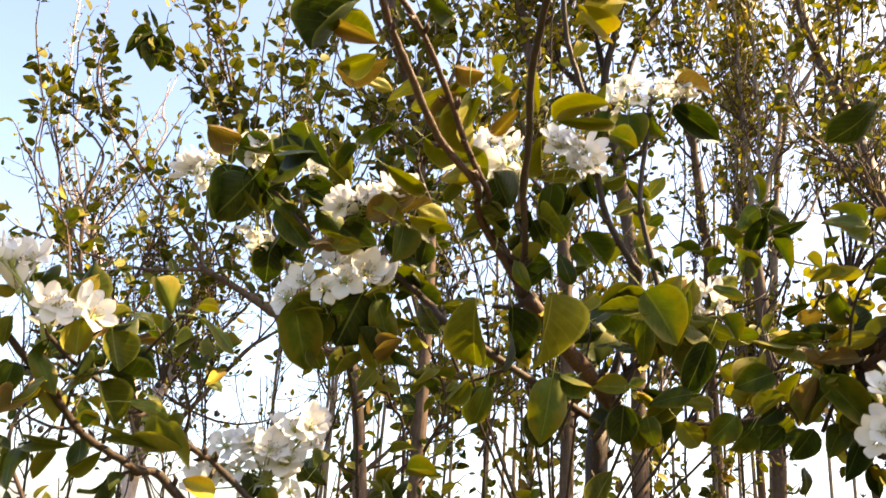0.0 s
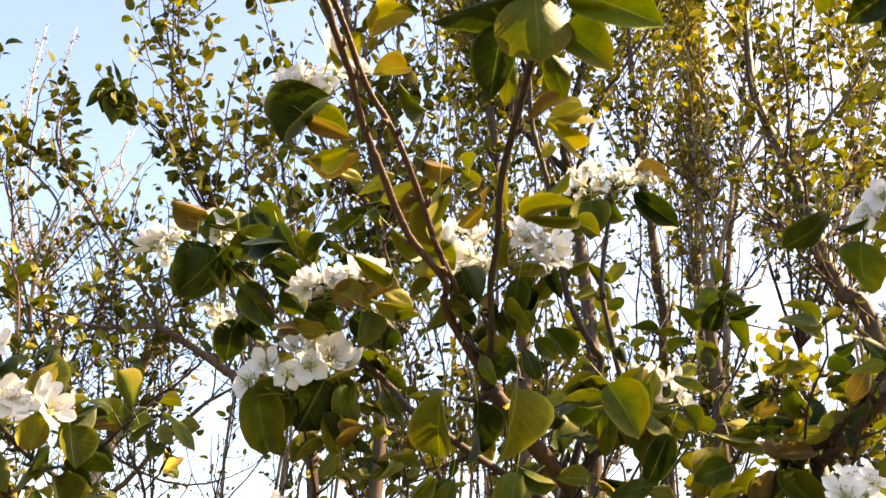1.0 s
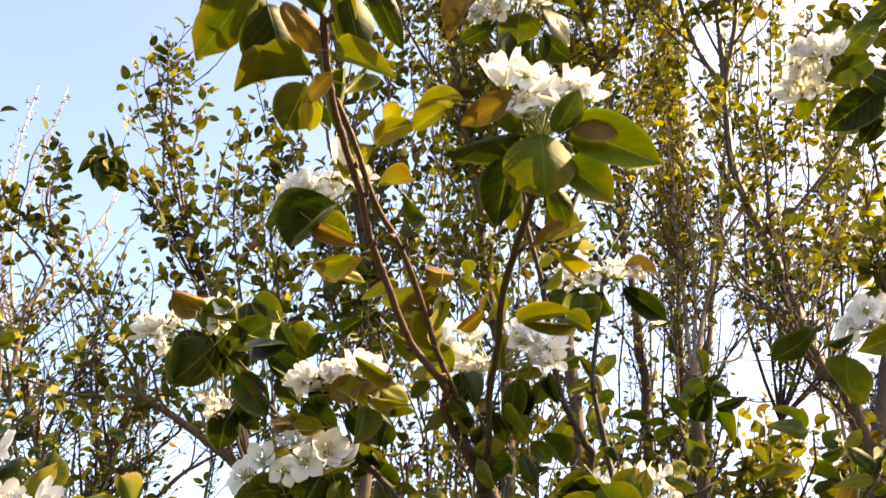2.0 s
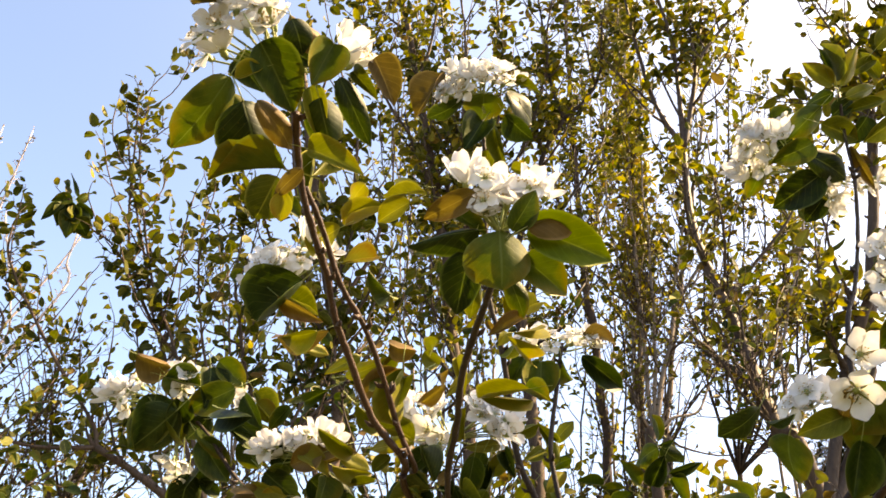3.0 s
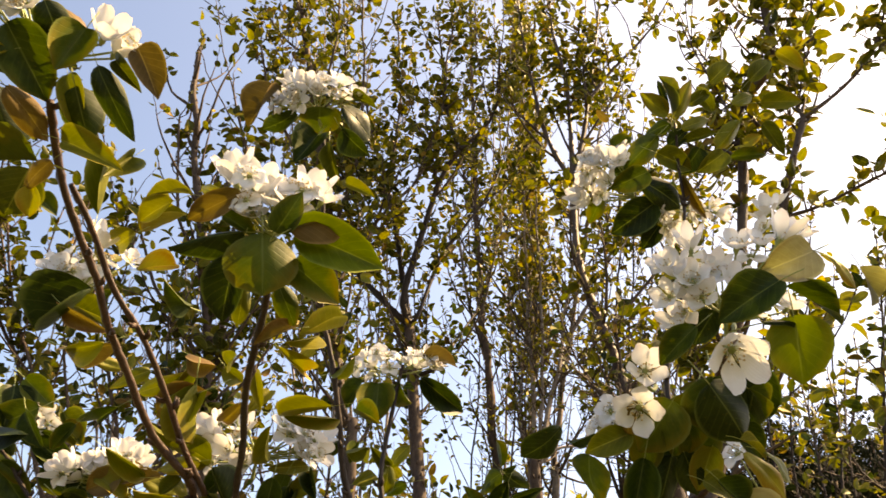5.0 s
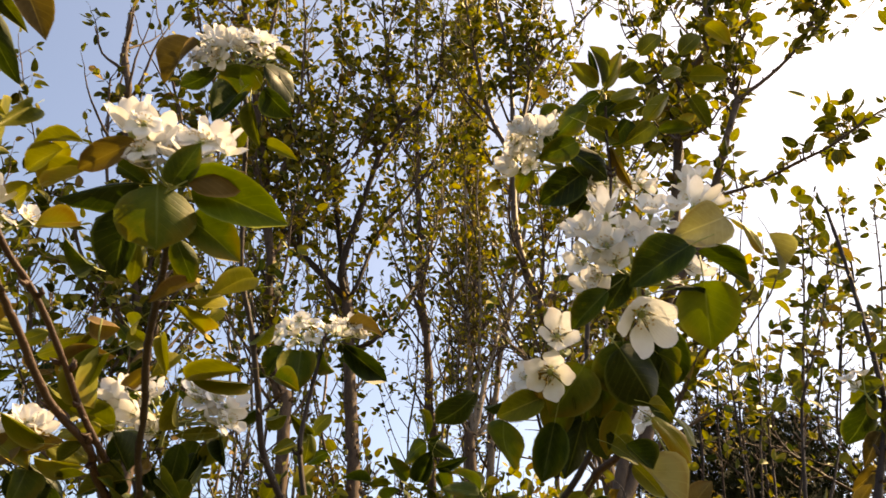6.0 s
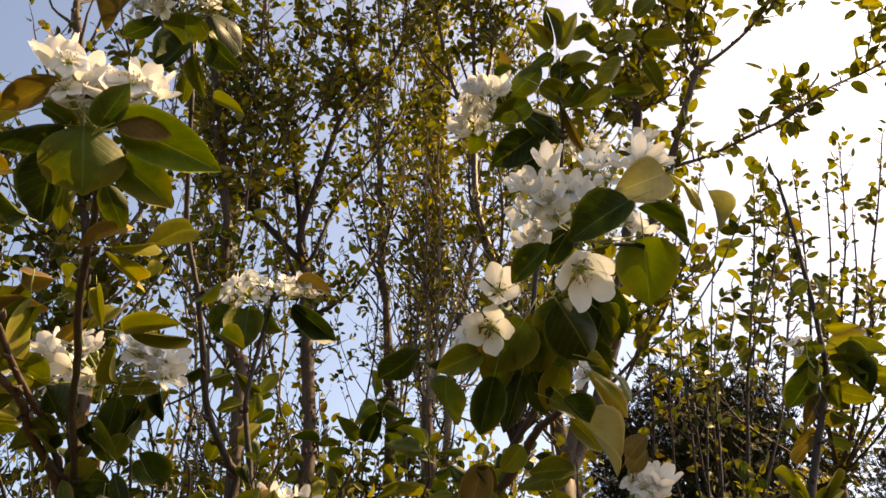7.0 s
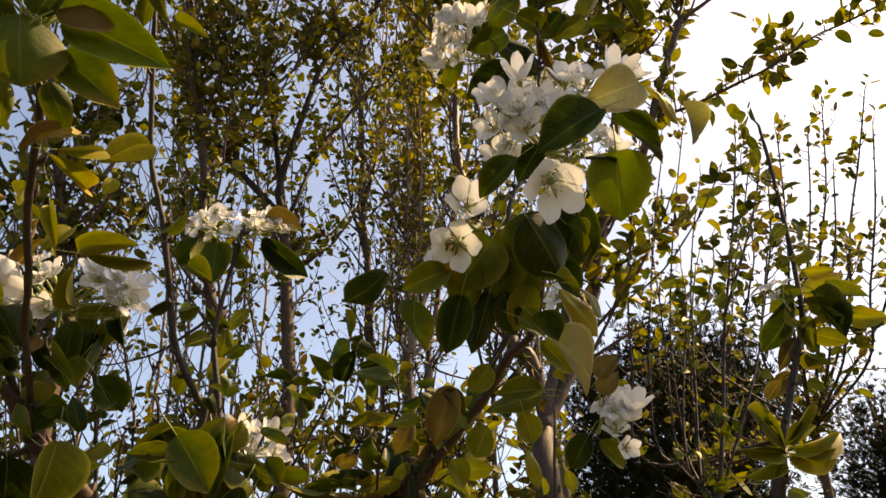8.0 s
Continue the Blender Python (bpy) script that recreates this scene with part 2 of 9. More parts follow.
def stem(tree, r0, r1, *points, name="branch", bark=None, sides=9, buds=True, kink=0.0):
    """One limb of a tree as a part: a tapered, slightly knotty tube through points, from thick to thin."""
    rng = np.random.default_rng(int(abs(points[0][0]) * 9137 + abs(points[-1][2]) * 733) + len(points))
    line = smooth_line(points, 7)
    s = np.linspace(0, 1, len(line))
    length = np.linalg.norm(np.diff(line, axis=0), axis=1).sum()
    r = r0 + (r1 - r0) * s ** 0.85
    line = line + (rng.random(line.shape) - 0.5) * np.minimum(0.22 * r, 0.003)[:, None]
    if kink:                                    # small bends at the old nodes
        sway = np.array([tuple(noise.noise_vector(Vector(q) * 5.0 + Vector((r0 * 999, 0, 0)))) for q in line])
        line = line + sway * kink * np.minimum(1.0, 6 * s)[:, None]
    verts, faces = tube(line, r, sides, rng, 0.22)
    verts, faces = list(verts), list(faces)
    if buds:                                    # spur scars and buds up the limb
        for _ in range(int(length / 0.045)):
            i = int(rng.integers(1, len(line) - 1))
            way = line[i + 1] - line[i]
            way /= np.linalg.norm(way) + 1e-9
            out = np.cross(way, rng.normal(size=3))
            out /= np.linalg.norm(out) + 1e-9
            size = 0.0035 + 0.25 * r[i]
            base = line[i] + out * r[i] * 0.7
            v, f = tube([base, base + (out + 0.5 * way) * size, base + (out * 1.2 + 1.3 * way) * size * 1.3], [0.6 * size, 0.55 * size, 0.1 * size], 5)
            faces += [tuple(q + len(verts) for q in g) for g in f]
            verts += list(v)
    origin = absolute(tree)
    me = mesh_of(name, np.array(verts) - np.array(origin), faces, [bark or OLD_BARK])
    ob = new(name, me)
    ob.parent = tree
    STEMS.setdefault(tree.name, []).append((line, r))
    return ob


def leaf_shape(rows, cols, fold, droop, curl, wavy, seed, full=0.56, twist=0.0):
    """A pear leaf blade of unit length along +y and unit width along x, facing +z, with a short stalk."""
    rng = np.random.default_rng(seed)
    verts, uvs, faces = [], [], []
    for i in range(rows + 1):
        v = 0.5 - 0.5 * math.cos(math.pi * i / rows)
        half = 0.5 * (math.sin(math.pi * v ** 0.80) ** full * (1 - 0.45 * max(0, v - 0.80) / 0.20) if 0 < i < rows else 0.0) + (0.012 if i in (0, rows) else 0)
        for k in range(cols + 1):
            u = k / cols
            x = (2 * u - 1) * half
            a = abs(2 * u - 1)
            z = fold * abs(x) - droop * v * v + curl * a * a * half * 2 + wavy * math.sin(9 * v + 3 * u + seed) * a + 0.01 * (rng.random() - 0.5) + twist * x * (2 * v - 1)
            verts.append((x, v, z))
            uvs.append((u, v))
    for i in range(rows):
        for k in range(cols):
            a = i * (cols + 1) + k
            faces.append((a, a + 1, a + cols + 2, a + cols + 1))
    return np.array(verts), faces, np.array(uvs)


SHAPES = [leaf_shape(10, 6, 0.24, 0.26, 0.16, 0.030, 1, twist=0.35), leaf_shape(10, 6, 0.42, 0.46, -0.26, 0.034, 2, twist=-0.3),
          leaf_shape(10, 6, 0.05, -0.16, 0.55, 0.030, 3, twist=0.2), leaf_shape(10, 6, 0.70, 0.30, 0.10, 0.024, 4, twist=0.5),
          leaf_shape(10, 6, -0.32, 0.28, -0.14, 0.030, 8, twist=-0.25)]
SMALL = [leaf_shape(6, 2, 0.24, 0.15, 0.0, 0.0, 5, 0.52), leaf_shape(6, 2, 0.42, 0.30, 0.0, 0.0, 6, 0.52), leaf_shape(6, 2, 0.12, -0.08, 0.0, 0.0, 7, 0.52)]
LEAF_MESH = {}
for tone_key, leaf_mat in LEAF.items():
    for shape_no, (sv, sf, su) in enumerate(SHAPES):
        tv, tf = tube([(0, -0.42, -0.10), (0, -0.2, -0.03), (0, 0.02, 0.0)], [0.013, 0.014, 0.012], 4)
        LEAF_MESH[tone_key, shape_no] = mesh_of("leaf", np.vstack([sv, tv]), list(sf) + [tuple(q + len(sv) for q in g) for g in tf],
                                                [leaf_mat, STALK], np.vstack([su, np.full((len(tv), 2), 0.5)]), [0] * len(sf) + [1] * len(tf))
SMALL_MESH = {(k, n): mesh_of("leaf", sv, sf, [LEAF[k]], su) for k in LEAF for n, (sv, sf, su) in enumerate(SMALL)}


def leaf_turn(base, tip, facing, width):
    y = Vector(tip) - Vector(base)
    x = y.cross(Vector(facing)).normalized()
    z = x.cross(y).normalized()
    size = y.length
    m = Matrix((x * width, y, z * size)).transposed().to_4x4()
    m.translation = base
    return m


def leaf(parent, base, tip, width, facing, tone, shape=0):
    """One large leaf, a part of its limb."""
    ob = new("leaf", LEAF_MESH[tone, shape])
    ob.parent = parent
    ob.matrix_basis = Matrix.Translation(-absolute(parent if parent.parent is None else parent.parent)) @ leaf_turn(base, tip, facing, width)
    return ob


def blossom_shape(seed, cup, bud=False):
    """A pear blossom of unit diameter facing +z: five broad cupped petals on short claws, a ring of stamens, a green eye."""
    rng = np.random.default_rng(seed)
    verts, faces, uvs, slots = [], [], [], []

    def put(v, f, uv, slot):
        faces.extend(tuple(q + len(verts) for q in g) for g in f)
        verts.extend(v)
        uvs.extend(uv)
        slots.extend([slot] * len(f))

    for p in range(5):
        ang = p * 2 * math.pi / 5 + 0.2 * (rng.random() - 0.5)
        lift, wide, twist = cup + 0.3 * (rng.random() - 0.5), 0.158 + 0.035 * rng.random(), 0.3 * (rng.random() - 0.5)
        v, uv, f = [], [], []
        for i in range(9):
            t = math.sin(0.5 * math.pi * i / 8)
            out = 0.07 + 0.37 * t
            half = wide * (0.14 + 0.86 * (3 * (t / 0.58) ** 2 - 2 * (t / 0.58) ** 3) if t < 0.58 else math.sqrt(max(0.22, 1 - ((t - 0.58) / 0.43) ** 2.8)))
            for k in range(5):
                s = k / 2 - 1
                rise = lift * out * (0.5 + t) + 0.22 * s * s * half + 0.02 * math.sin(5 * t + p + 3 * s) - (0.25 * max(0, t - 0.6) ** 2)
                x, y = out - 0.055 * s * s * t, s * half + twist * 0.1 * t
                v.append((x * math.cos(ang) - y * math.sin(ang), x * math.sin(ang) + y * math.cos(ang), rise + twist * 0.12 * s))
                uv.append((k / 4, t))
        for i in range(8):
            for k in range(4):
                a = i * 5 + k
                f.append((a, a + 1, a + 6, a + 5))
        put(v, f, uv, 0)
    tv, tf = tube([(0, 0, -0.16), (0, 0, -0.05), (0, 0, 0.05)], [0.03, 0.075, 0.06], 6)
    put(list(tv), tf, [(0.5, 0.5)] * len(tv), 1)
    for k in range(14):
        ang, lean = k * 2.399, 0.08 + 0.11 * rng.random()
        tip = np.array((math.cos(ang) * lean, math.sin(ang) * lean, 0.12 + 0.05 * rng.random() + 0.3 * cup * lean))
        foot = np.array((math.cos(ang) * 0.05, math.sin(ang) * 0.05, 0.03))
        tv, tf = tube([foot, tip], [0.007, 0.006], 3)
        put(list(tv), tf, [(0.5, 0.4)] * len(tv), 0)
        tv, tf = tube([tip - (0, 0, 0.015), tip, tip + (0, 0, 0.022)], [0.012, 0.020, 0.008], 4)
        put(list(tv), tf, [(0.5, 0.5)] * len(tv), 2)
    return mesh_of("blossom", verts, faces, [PETAL, STALK, ANTHER], uvs, slots)


BLOSSOMS = [blossom_shape(1, 0.15), blossom_shape(2, 0.5), blossom_shape(3, 0.0), blossom_shape(4, 0.9), blossom_shape(5, 0.3)]


def cluster(tree, spur, size, lean, crowd, *places):
    """A blossom cluster: green stalks that fan out from a spur as one part, and each blossom on its stalk under it.
    lean: the open side to which the blossoms turn; crowd: the chance that a blossom has a smaller neighbour."""
    rng = np.random.default_rng(int(abs(spur[0]) * 5171 + abs(spur[2]) * 911))
    home = absolute(tree)
    verts, faces, turns = [], [], []
    spur = np.array(spur)
    places = [np.array(q) for q in places]
    places += [q + rng.normal(size=3) * (0.007, 0.010, 0.006) - (0, 0, 0.003) for q in places if rng.random() < crowd]
    middle = np.mean(places, axis=0)
    head = middle + 0.5 * (spur - middle)
    v, f = tube(smooth_line([spur, 0.5 * (spur + head) + (0, 0, -0.003), head], 4), np.linspace(0.0022, 0.0016, 9), 5)
    faces += [tuple(q + len(verts) for q in g) for g in f]
    verts += list(v)
    for place in places:
        out = place - spur
        face = out / (np.linalg.norm(out) + 1e-9) + np.array(lean) + rng.normal(size=3) * 0.22
        face /= np.linalg.norm(face) + 1e-9
        foot = place - face * 0.10 * size
        gap = np.linalg.norm(foot - head)
        v, f = tube(smooth_line([head, 0.5 * (head + foot) - face * 0.15 * gap + (0, 0, 0.05 * gap), foot], 4), np.linspace(0.0011, 0.0008, 9), 5)
        faces += [tuple(q + len(verts) for q in g) for g in f]
        verts += list(v)
        turns.append((place, face))
    part = new("inflorescence", mesh_of("inflorescence", np.array(verts) - np.array(home), faces, [STALK]))
    part.parent = tree
    for place, face in turns:
        ob = new("blossom", BLOSSOMS[int(rng.integers(0, 5))])
        ob.parent = part
        turn = Vector(face).to_track_quat("Z", "Y").to_matrix().to_4x4() @ Matrix.Rotation(rng.random() * 6.28, 4, "Z")
        ob.matrix_basis = Matrix.Translation(Vector(place) - home) @ turn @ Matrix.Scale(size * (0.78 + 0.28 * rng.random()), 4)
    return part


def crown(tree, seed, spacing, reach, leaf_size, tones, low=1.3, high=99.0, near=(0.1, 0.0, 1.6), singles=200, spread=0.8, per_twig=1.0,
          bark=None, start=0.0, gap=0.040, side_limbs=0.0, side_reach=0.5, spurs=0.75, large=False, clump=-0.12, full=99.0):
    """Twigs along all limbs of a tree, and their leaves: the nearest ones single parts, the rest one joined part.
    Above the height `full` the crown closes."""
    rng = np.random.default_rng(seed)
    home = np.array(absolute(tree))
    tv, tf, leaves = [], [], []

    def twig(p, way, r, length, bare=False):
        n = 5
        line, w = [p], way.copy()
        for _ in range(n):
            w = w + rng.normal(size=3) * 0.16 + (0, 0, 0.10)
            w /= np.linalg.norm(w)
            line.append(line[-1] + w * length / n)
        line = np.array(line)
        v, f = tube(line, np.linspace(r, 0.0009, n + 1), 4)
        tf.extend(tuple(q + len(tv) for q in g) for g in f)
        tv.extend(v)
        if bare:                                # a few small late leaves only
            for _ in range(int(rng.integers(0, 4))):
                i = int(rng.integers(1, n))
                leaves.append((line[i], line[i] - line[i - 1], 0.62))
            return line
        count = max(2, int(length / gap * per_twig))
        for c in range(count):
            s = (c + 0.3 + 0.6 * rng.random()) / count
            s = 0.1 + 0.9 * s
            i = min(n - 1, int(s * n))
            q = line[i] + (line[i + 1] - line[i]) * (s * n - i)
            leaves.append((q, line[i + 1] - line[i], 1.0))
            if rng.random() < 0.15:
                leaves.append((q, line[i + 1] - line[i], 1.0))
        leaves.append((line[-1], line[-1] - line[-2], 1.0))
        return line

    def spur(p, way, r, length):
        line = np.array([p, p + way * length * 0.5, p + (way + (0, 0, 0.2)) * length])
        v, f = tube(line, [r, 0.9 * r, 0.8 * r], 4)
        tf.extend(tuple(q + len(tv) for q in g) for g in f)
        tv.extend(v)
        for _ in range(0 if rng.random() < 0.18 else int(rng.integers(1, 6) * min(1.0, per_twig) + 0.5)):
            leaves.append((line[-1], way, 1.0))

    limbs = list(STEMS[tree.name])
    if side_limbs:                              # steep side limbs between the main ones
        for line, r in STEMS[tree.name]:
            length = np.linalg.norm(np.diff(line, axis=0), axis=1).sum()
            for _ in range(int(length / side_limbs)):
                i = int(rng.integers(len(line) // 8, len(line) - 1))
                if not (low - 0.3 if 3.9 < low < 9.0 else min(low - 0.3, 1.9 if low < 9.0 else 1.3)) < line[i][2] < high:
                    continue
                way = line[i + 1] - line[i]
                way /= np.linalg.norm(way) + 1e-9
                out = np.cross(way, rng.normal(size=3))
                w = 0.55 * way + 0.75 * out / (np.linalg.norm(out) + 1e-9) + (0, 0, 0.35)
                n = 7
                run = [line[i]]
                stride = side_reach * (0.4 + 0.9 * rng.random()) / n
                for _k in range(n):
                    w = w / np.linalg.norm(w) + rng.normal(size=3) * 0.10 + (0, 0, 0.14)
                    run.append(run[-1] + stride * w / np.linalg.norm(w))
                thick = np.linspace(min(0.6 * r[i], 0.007), 0.0022, n + 1)
                v, f = tube(run, thick, 5, rng, 0.2)
                tf.extend(tuple(q + len(tv) for q in g) for g in f)
                tv.extend(v)
                limbs.append((np.array(run), thick))
    for line, r in limbs:
        steps = np.linalg.norm(np.diff(line, axis=0), axis=1)
        at = np.concatenate([[0], np.cumsum(steps)])
        d = at[-1] * start + spacing * rng.random()
        while d < at[-1]:
            i = int(np.searchsorted(at, d)) - 1
            p = line[i] + (line[i + 1] - line[i]) * (d - at[i]) / max(1e-9, steps[i])
            d += spacing * (0.4 + 1.2 * rng.random()) * (0.80 if p[2] > full else 1.0)
            if not max(1.42, min(low, 1.7)) < p[2] < high:
                continue
            bare = not large and rng.random() > (p[2] - low) / 0.8 + 0.25
            if not large and noise.noise(Vector(p) * 3.1 + Vector((seed, 0, 0))) < clump - (0.05 if p[2] > full else 0.0):
                continue                        # gaps between tufts
            way = (line[i + 1] - line[i]) / max(1e-9, steps[i])
            out = np.cross(way, rng.normal(size=3))
            out /= np.linalg.norm(out) + 1e-9
            go = way * (1.0 - spread) + out * spread + (0, 0, 0.25)
            go /= np.linalg.norm(go)
            if bare and rng.random() < 0.85:     # leafless lower twiglet
                made = twig(p, go, min(0.0026, 0.45 * r[i] + 0.0006), reach * (0.4 + 1.3 * rng.random()), True)
                if rng.random() < 0.4:
                    twig(made[2], np.cross(go, rng.normal(size=3)) * 0.7 + go * 0.5, 0.0013, reach * 0.6, True)
                continue
            if bare:
                continue
            if rng.random() < spurs:            # short fruiting spur with a tuft of leaves
                spur(p, go, min(0.003, 0.5 * r[i] + 0.0006), 0.010 + 0.030 * rng.random())
                continue
            length = reach * (0.25 + 1.1 * rng.random() ** 1.5)
            made = twig(p, go, min(0.0032, 0.45 * r[i] + 0.0006), length)
            if length > 0.8 * reach and rng.random() < 0.7:
                k = int(rng.integers(1, 4))
                side = made[k + 1] - made[k]
                side = side / np.linalg.norm(side) + 0.8 * rng.normal(size=3)
                twig(made[k], side / np.linalg.norm(side), 0.0016, length * 0.5)
        if r[-1] < 0.012 and low < line[-1][2] < high:
            end = line[-1] - line[-2]
            twig(line[-1], end / np.linalg.norm(end), max(0.0012, r[-1]), reach * 0.8)
    part = new("brushwood", mesh_of("brushwood", np.array(tv) - home, tf, [bark or (DARK_BARK if large else TWIG_BARK)]))
    part.parent = tree
    tagged(part, kind="stuff")
    # leaves
    keys = list(tones)
    odds = np.array([tones[k] for k in keys], float)
    rows = []
    for q, way, scale in leaves:
        way = way / (np.linalg.norm(way) + 1e-9)
        out = np.cross(way, rng.normal(size=3))
        out /= np.linalg.norm(out) + 1e-9
        aim = 0.60 * way + 0.8 * out + np.array((0, 0, -0.18 if large else 0.0))
        aim /= np.linalg.norm(aim)
        size = leaf_size * scale * (0.5 + 0.90 * rng.random())
        foot = q + aim * size * 0.22
        up = np.array((0.1, -0.25, 0.6)) + rng.normal(size=3) * (0.55 if large else 0.9)
        rows.append((foot, foot + aim * size, up, size * (0.50 + 0.20 * rng.random()), keys[int(rng.choice(len(keys), p=odds / odds.sum()))], int(rng.integers(0, 3))))
    rows.sort(key=lambda row: float(np.linalg.norm(row[0] - np.array(near))))
    for foot, tip, up, width, tone, shape in rows[:singles]:
        ob = new("leaf", LEAF_MESH[tone, shape] if large else SMALL_MESH[tone, shape])
        ob.parent = tree
        ob.matrix_basis = Matrix.Translation(-Vector(home)) @ leaf_turn(Vector(foot), Vector(tip), Vector(up), width)
    rest = rows[singles:]
    if not rest:
        return
    verts, faces, uvs, slots, n = [], [], [], [], 0
    for foot, tip, up, width, tone, shape in rest:
        sv, sf, su = SHAPES[shape] if large else SMALL[shape]
        y = tip - foot
        size = np.linalg.norm(y)
        x = np.cross(y, up)
        x /= np.linalg.norm(x) + 1e-9
        z = np.cross(x, y)
        z /= np.linalg.norm(z) + 1e-9
        verts.append(foot - home + sv[:, :1] * width * x + sv[:, 1:2] * y + sv[:, 2:] * size * z)
        faces.extend(tuple(q + n for q in g) for g in sf)
        uvs.append(su)
        slots.extend([keys.index(tone)] * len(sf))
        n += len(sv)
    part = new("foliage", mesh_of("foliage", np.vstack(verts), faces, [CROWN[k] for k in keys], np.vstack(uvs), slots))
    part.parent = tree
    tagged(part, kind="stuff")


# ---- ground ----
def ground():
    n, half = 60, 1.0
    verts, faces = [], []
    for i in range(n + 1):
        for k in range(n + 1):
            a, b = (2 * i / n - 1), (2 * k / n - 1)
            x, y = 900 * a * abs(a) ** 2.2, 900 * b * abs(b) ** 2.2
            verts.append((x, y, 0.03 * noise.noise(Vector((x * 0.6, y * 0.6, 0))) * min(1.0, 30 / (1 + abs(x) + abs(y)))))
    for i in range(n):
        for k in range(n):
            a = i * (n + 1) + k
            faces.append((a, a + n + 1, a + n + 2, a + 1))
    tagged(new("ground", mesh_of("ground", verts, faces, [SOIL])), "rough grass and bare soil under the trees", "ground", kind="structure")


ground()


# ---- the nearest pear tree: red young limbs, large leaves, blossom clusters ----
near_tree = thing("pear_tree", (0.300, 1.050, 0.0), "flowering pear tree with red limbs, glossy leaves and white blossom", "tree", "pear trees")
stem(near_tree, 0.035, 0.012, (0.300, 1.050, 0.000), (0.310, 1.040, 0.500), (0.280, 1.000, 1.000), (0.181, 0.951, 1.460), (0.181, 0.951, 1.710), name="trunk", bark=DARK_BARK)
limb_fork = stem(near_tree, 0.0105, 0.0075, (0.181, 0.951, 1.710), (0.187, 0.893, 1.721), (0.146, 0.809, 1.738), (0.080, 0.736, 1.789), bark=YOUNG_BARK)
limb_dark = stem(near_tree, 0.003224, 0.002688, (0.080, 0.736, 1.789), (0.075, 0.711, 1.806), (0.076, 0.682, 1.819), (0.070, 0.638, 1.850), (0.071, 0.597, 1.874), (0.068, 0.556, 1.900), (0.071, 0.516, 1.918), (0.076, 0.470, 1.934), (0.078, 0.426, 1.942), bark=DARK_BARK)
limb_left = stem(near_tree, 0.0036, 0.0027, (0.080, 0.736, 1.789), (0.036, 0.692, 1.844), (0.031, 0.644, 1.854), (-0.002, 0.608, 1.879), (-0.025, 0.567, 1.911), (-0.041, 0.531, 1.933), (-0.049, 0.498, 1.951), (-0.060, 0.466, 1.966), (-0.071, 0.433, 1.984), (-0.076, 0.401, 2.000), (-0.077, 0.372, 2.009), bark=YOUNG_BARK)
limb_pair = stem(near_tree, 0.0031, 0.0022, (0.080, 0.736, 1.789), (0.043, 0.698, 1.855), (0.041, 0.656, 1.853), (0.022, 0.621, 1.876), (0.004, 0.581, 1.905), (-0.016, 0.543, 1.932), (-0.039, 0.510, 1.953), (-0.057, 0.471, 1.980), (-0.071, 0.441, 1.995), bark=YOUNG_BARK)
# cluster at the top of the left limb
cluster(near_tree, (-0.082, 0.376, 2.022), 0.041, (0.0, -0.7, -0.1), 0.6, (-0.152, 0.360, 2.058), (-0.138, 0.346, 2.058), (-0.134, 0.360, 2.046), (-0.129, 0.347, 2.074), (-0.119, 0.344, 2.085), (-0.104, 0.335, 2.069), (-0.102, 0.348, 2.067), (-0.117, 0.342, 2.052), (-0.048, 0.341, 2.041), (-0.038, 0.353, 2.050), (-0.149, 0.375, 2.054))
leaf(limb_left, (-0.126, 0.365, 2.028), (-0.152, 0.391, 1.977), 0.034, (0.58, -0.75, -0.32), "g", 1)
leaf(limb_left, (-0.053, 0.324, 2.031), (-0.065, 0.335, 2.000), 0.026, (0.21, -0.78, -0.60), "g", 2)
leaf(limb_left, (-0.103, 0.334, 2.034), (-0.075, 0.364, 2.003), 0.034, (0.28, -0.83, -0.48), "g", 0)
leaf(limb_left, (-0.116, 0.377, 2.018), (-0.098, 0.403, 1.986), 0.048, (0.49, -0.79, -0.37), "g", 4)
leaf(limb_left, (-0.104, 0.368, 2.012), (-0.075, 0.382, 1.991), 0.020, (0.43, -0.79, -0.43), "o", 1)
leaf(limb_left, (-0.062, 0.363, 2.017), (-0.050, 0.382, 1.990), 0.028, (0.10, -0.87, -0.48), "g", 4)
leaf(limb_left, (-0.070, 0.365, 2.028), (-0.059, 0.379, 1.997), 0.017, (0.25, -0.80, -0.54), "y", 0)
leaf(limb_left, (-0.049, 0.351, 2.027), (-0.025, 0.368, 1.989), 0.018, (0.04, -0.78, -0.63), "g", 1)
leaf(limb_left, (-0.027, 0.344, 2.042), (-0.008, 0.354, 2.015), 0.023, (0.38, -0.81, -0.45), "o", 0)
leaf(limb_left, (-0.066, 0.385, 1.989), (-0.027, 0.379, 1.973), 0.019, (0.16, -0.95, -0.27), "y", 0)
leaf(limb_left, (-0.041, 0.355, 2.038), (-0.023, 0.357, 2.019), 0.011, (0.23, -0.70, -0.68), "y", 3)
leaf(limb_left, (-0.100, 0.344, 2.020), (-0.116, 0.347, 2.009), 0.012, (0.56, -0.82, 0.12), "b", 2)
leaf(limb_left, (-0.131, 0.337, 2.070), (-0.165, 0.344, 2.075), 0.009, (0.34, -0.76, -0.56), "o", 3)
leaf(limb_left, (-0.087, 0.329, 2.058), (-0.057, 0.341, 2.052), 0.023, (0.70, -0.71, -0.07), "o", 4)
leaf(limb_left, (-0.084, 0.326, 2.051), (-0.073, 0.341, 2.036), 0.022, (0.37, -0.75, -0.55), "g", 1)
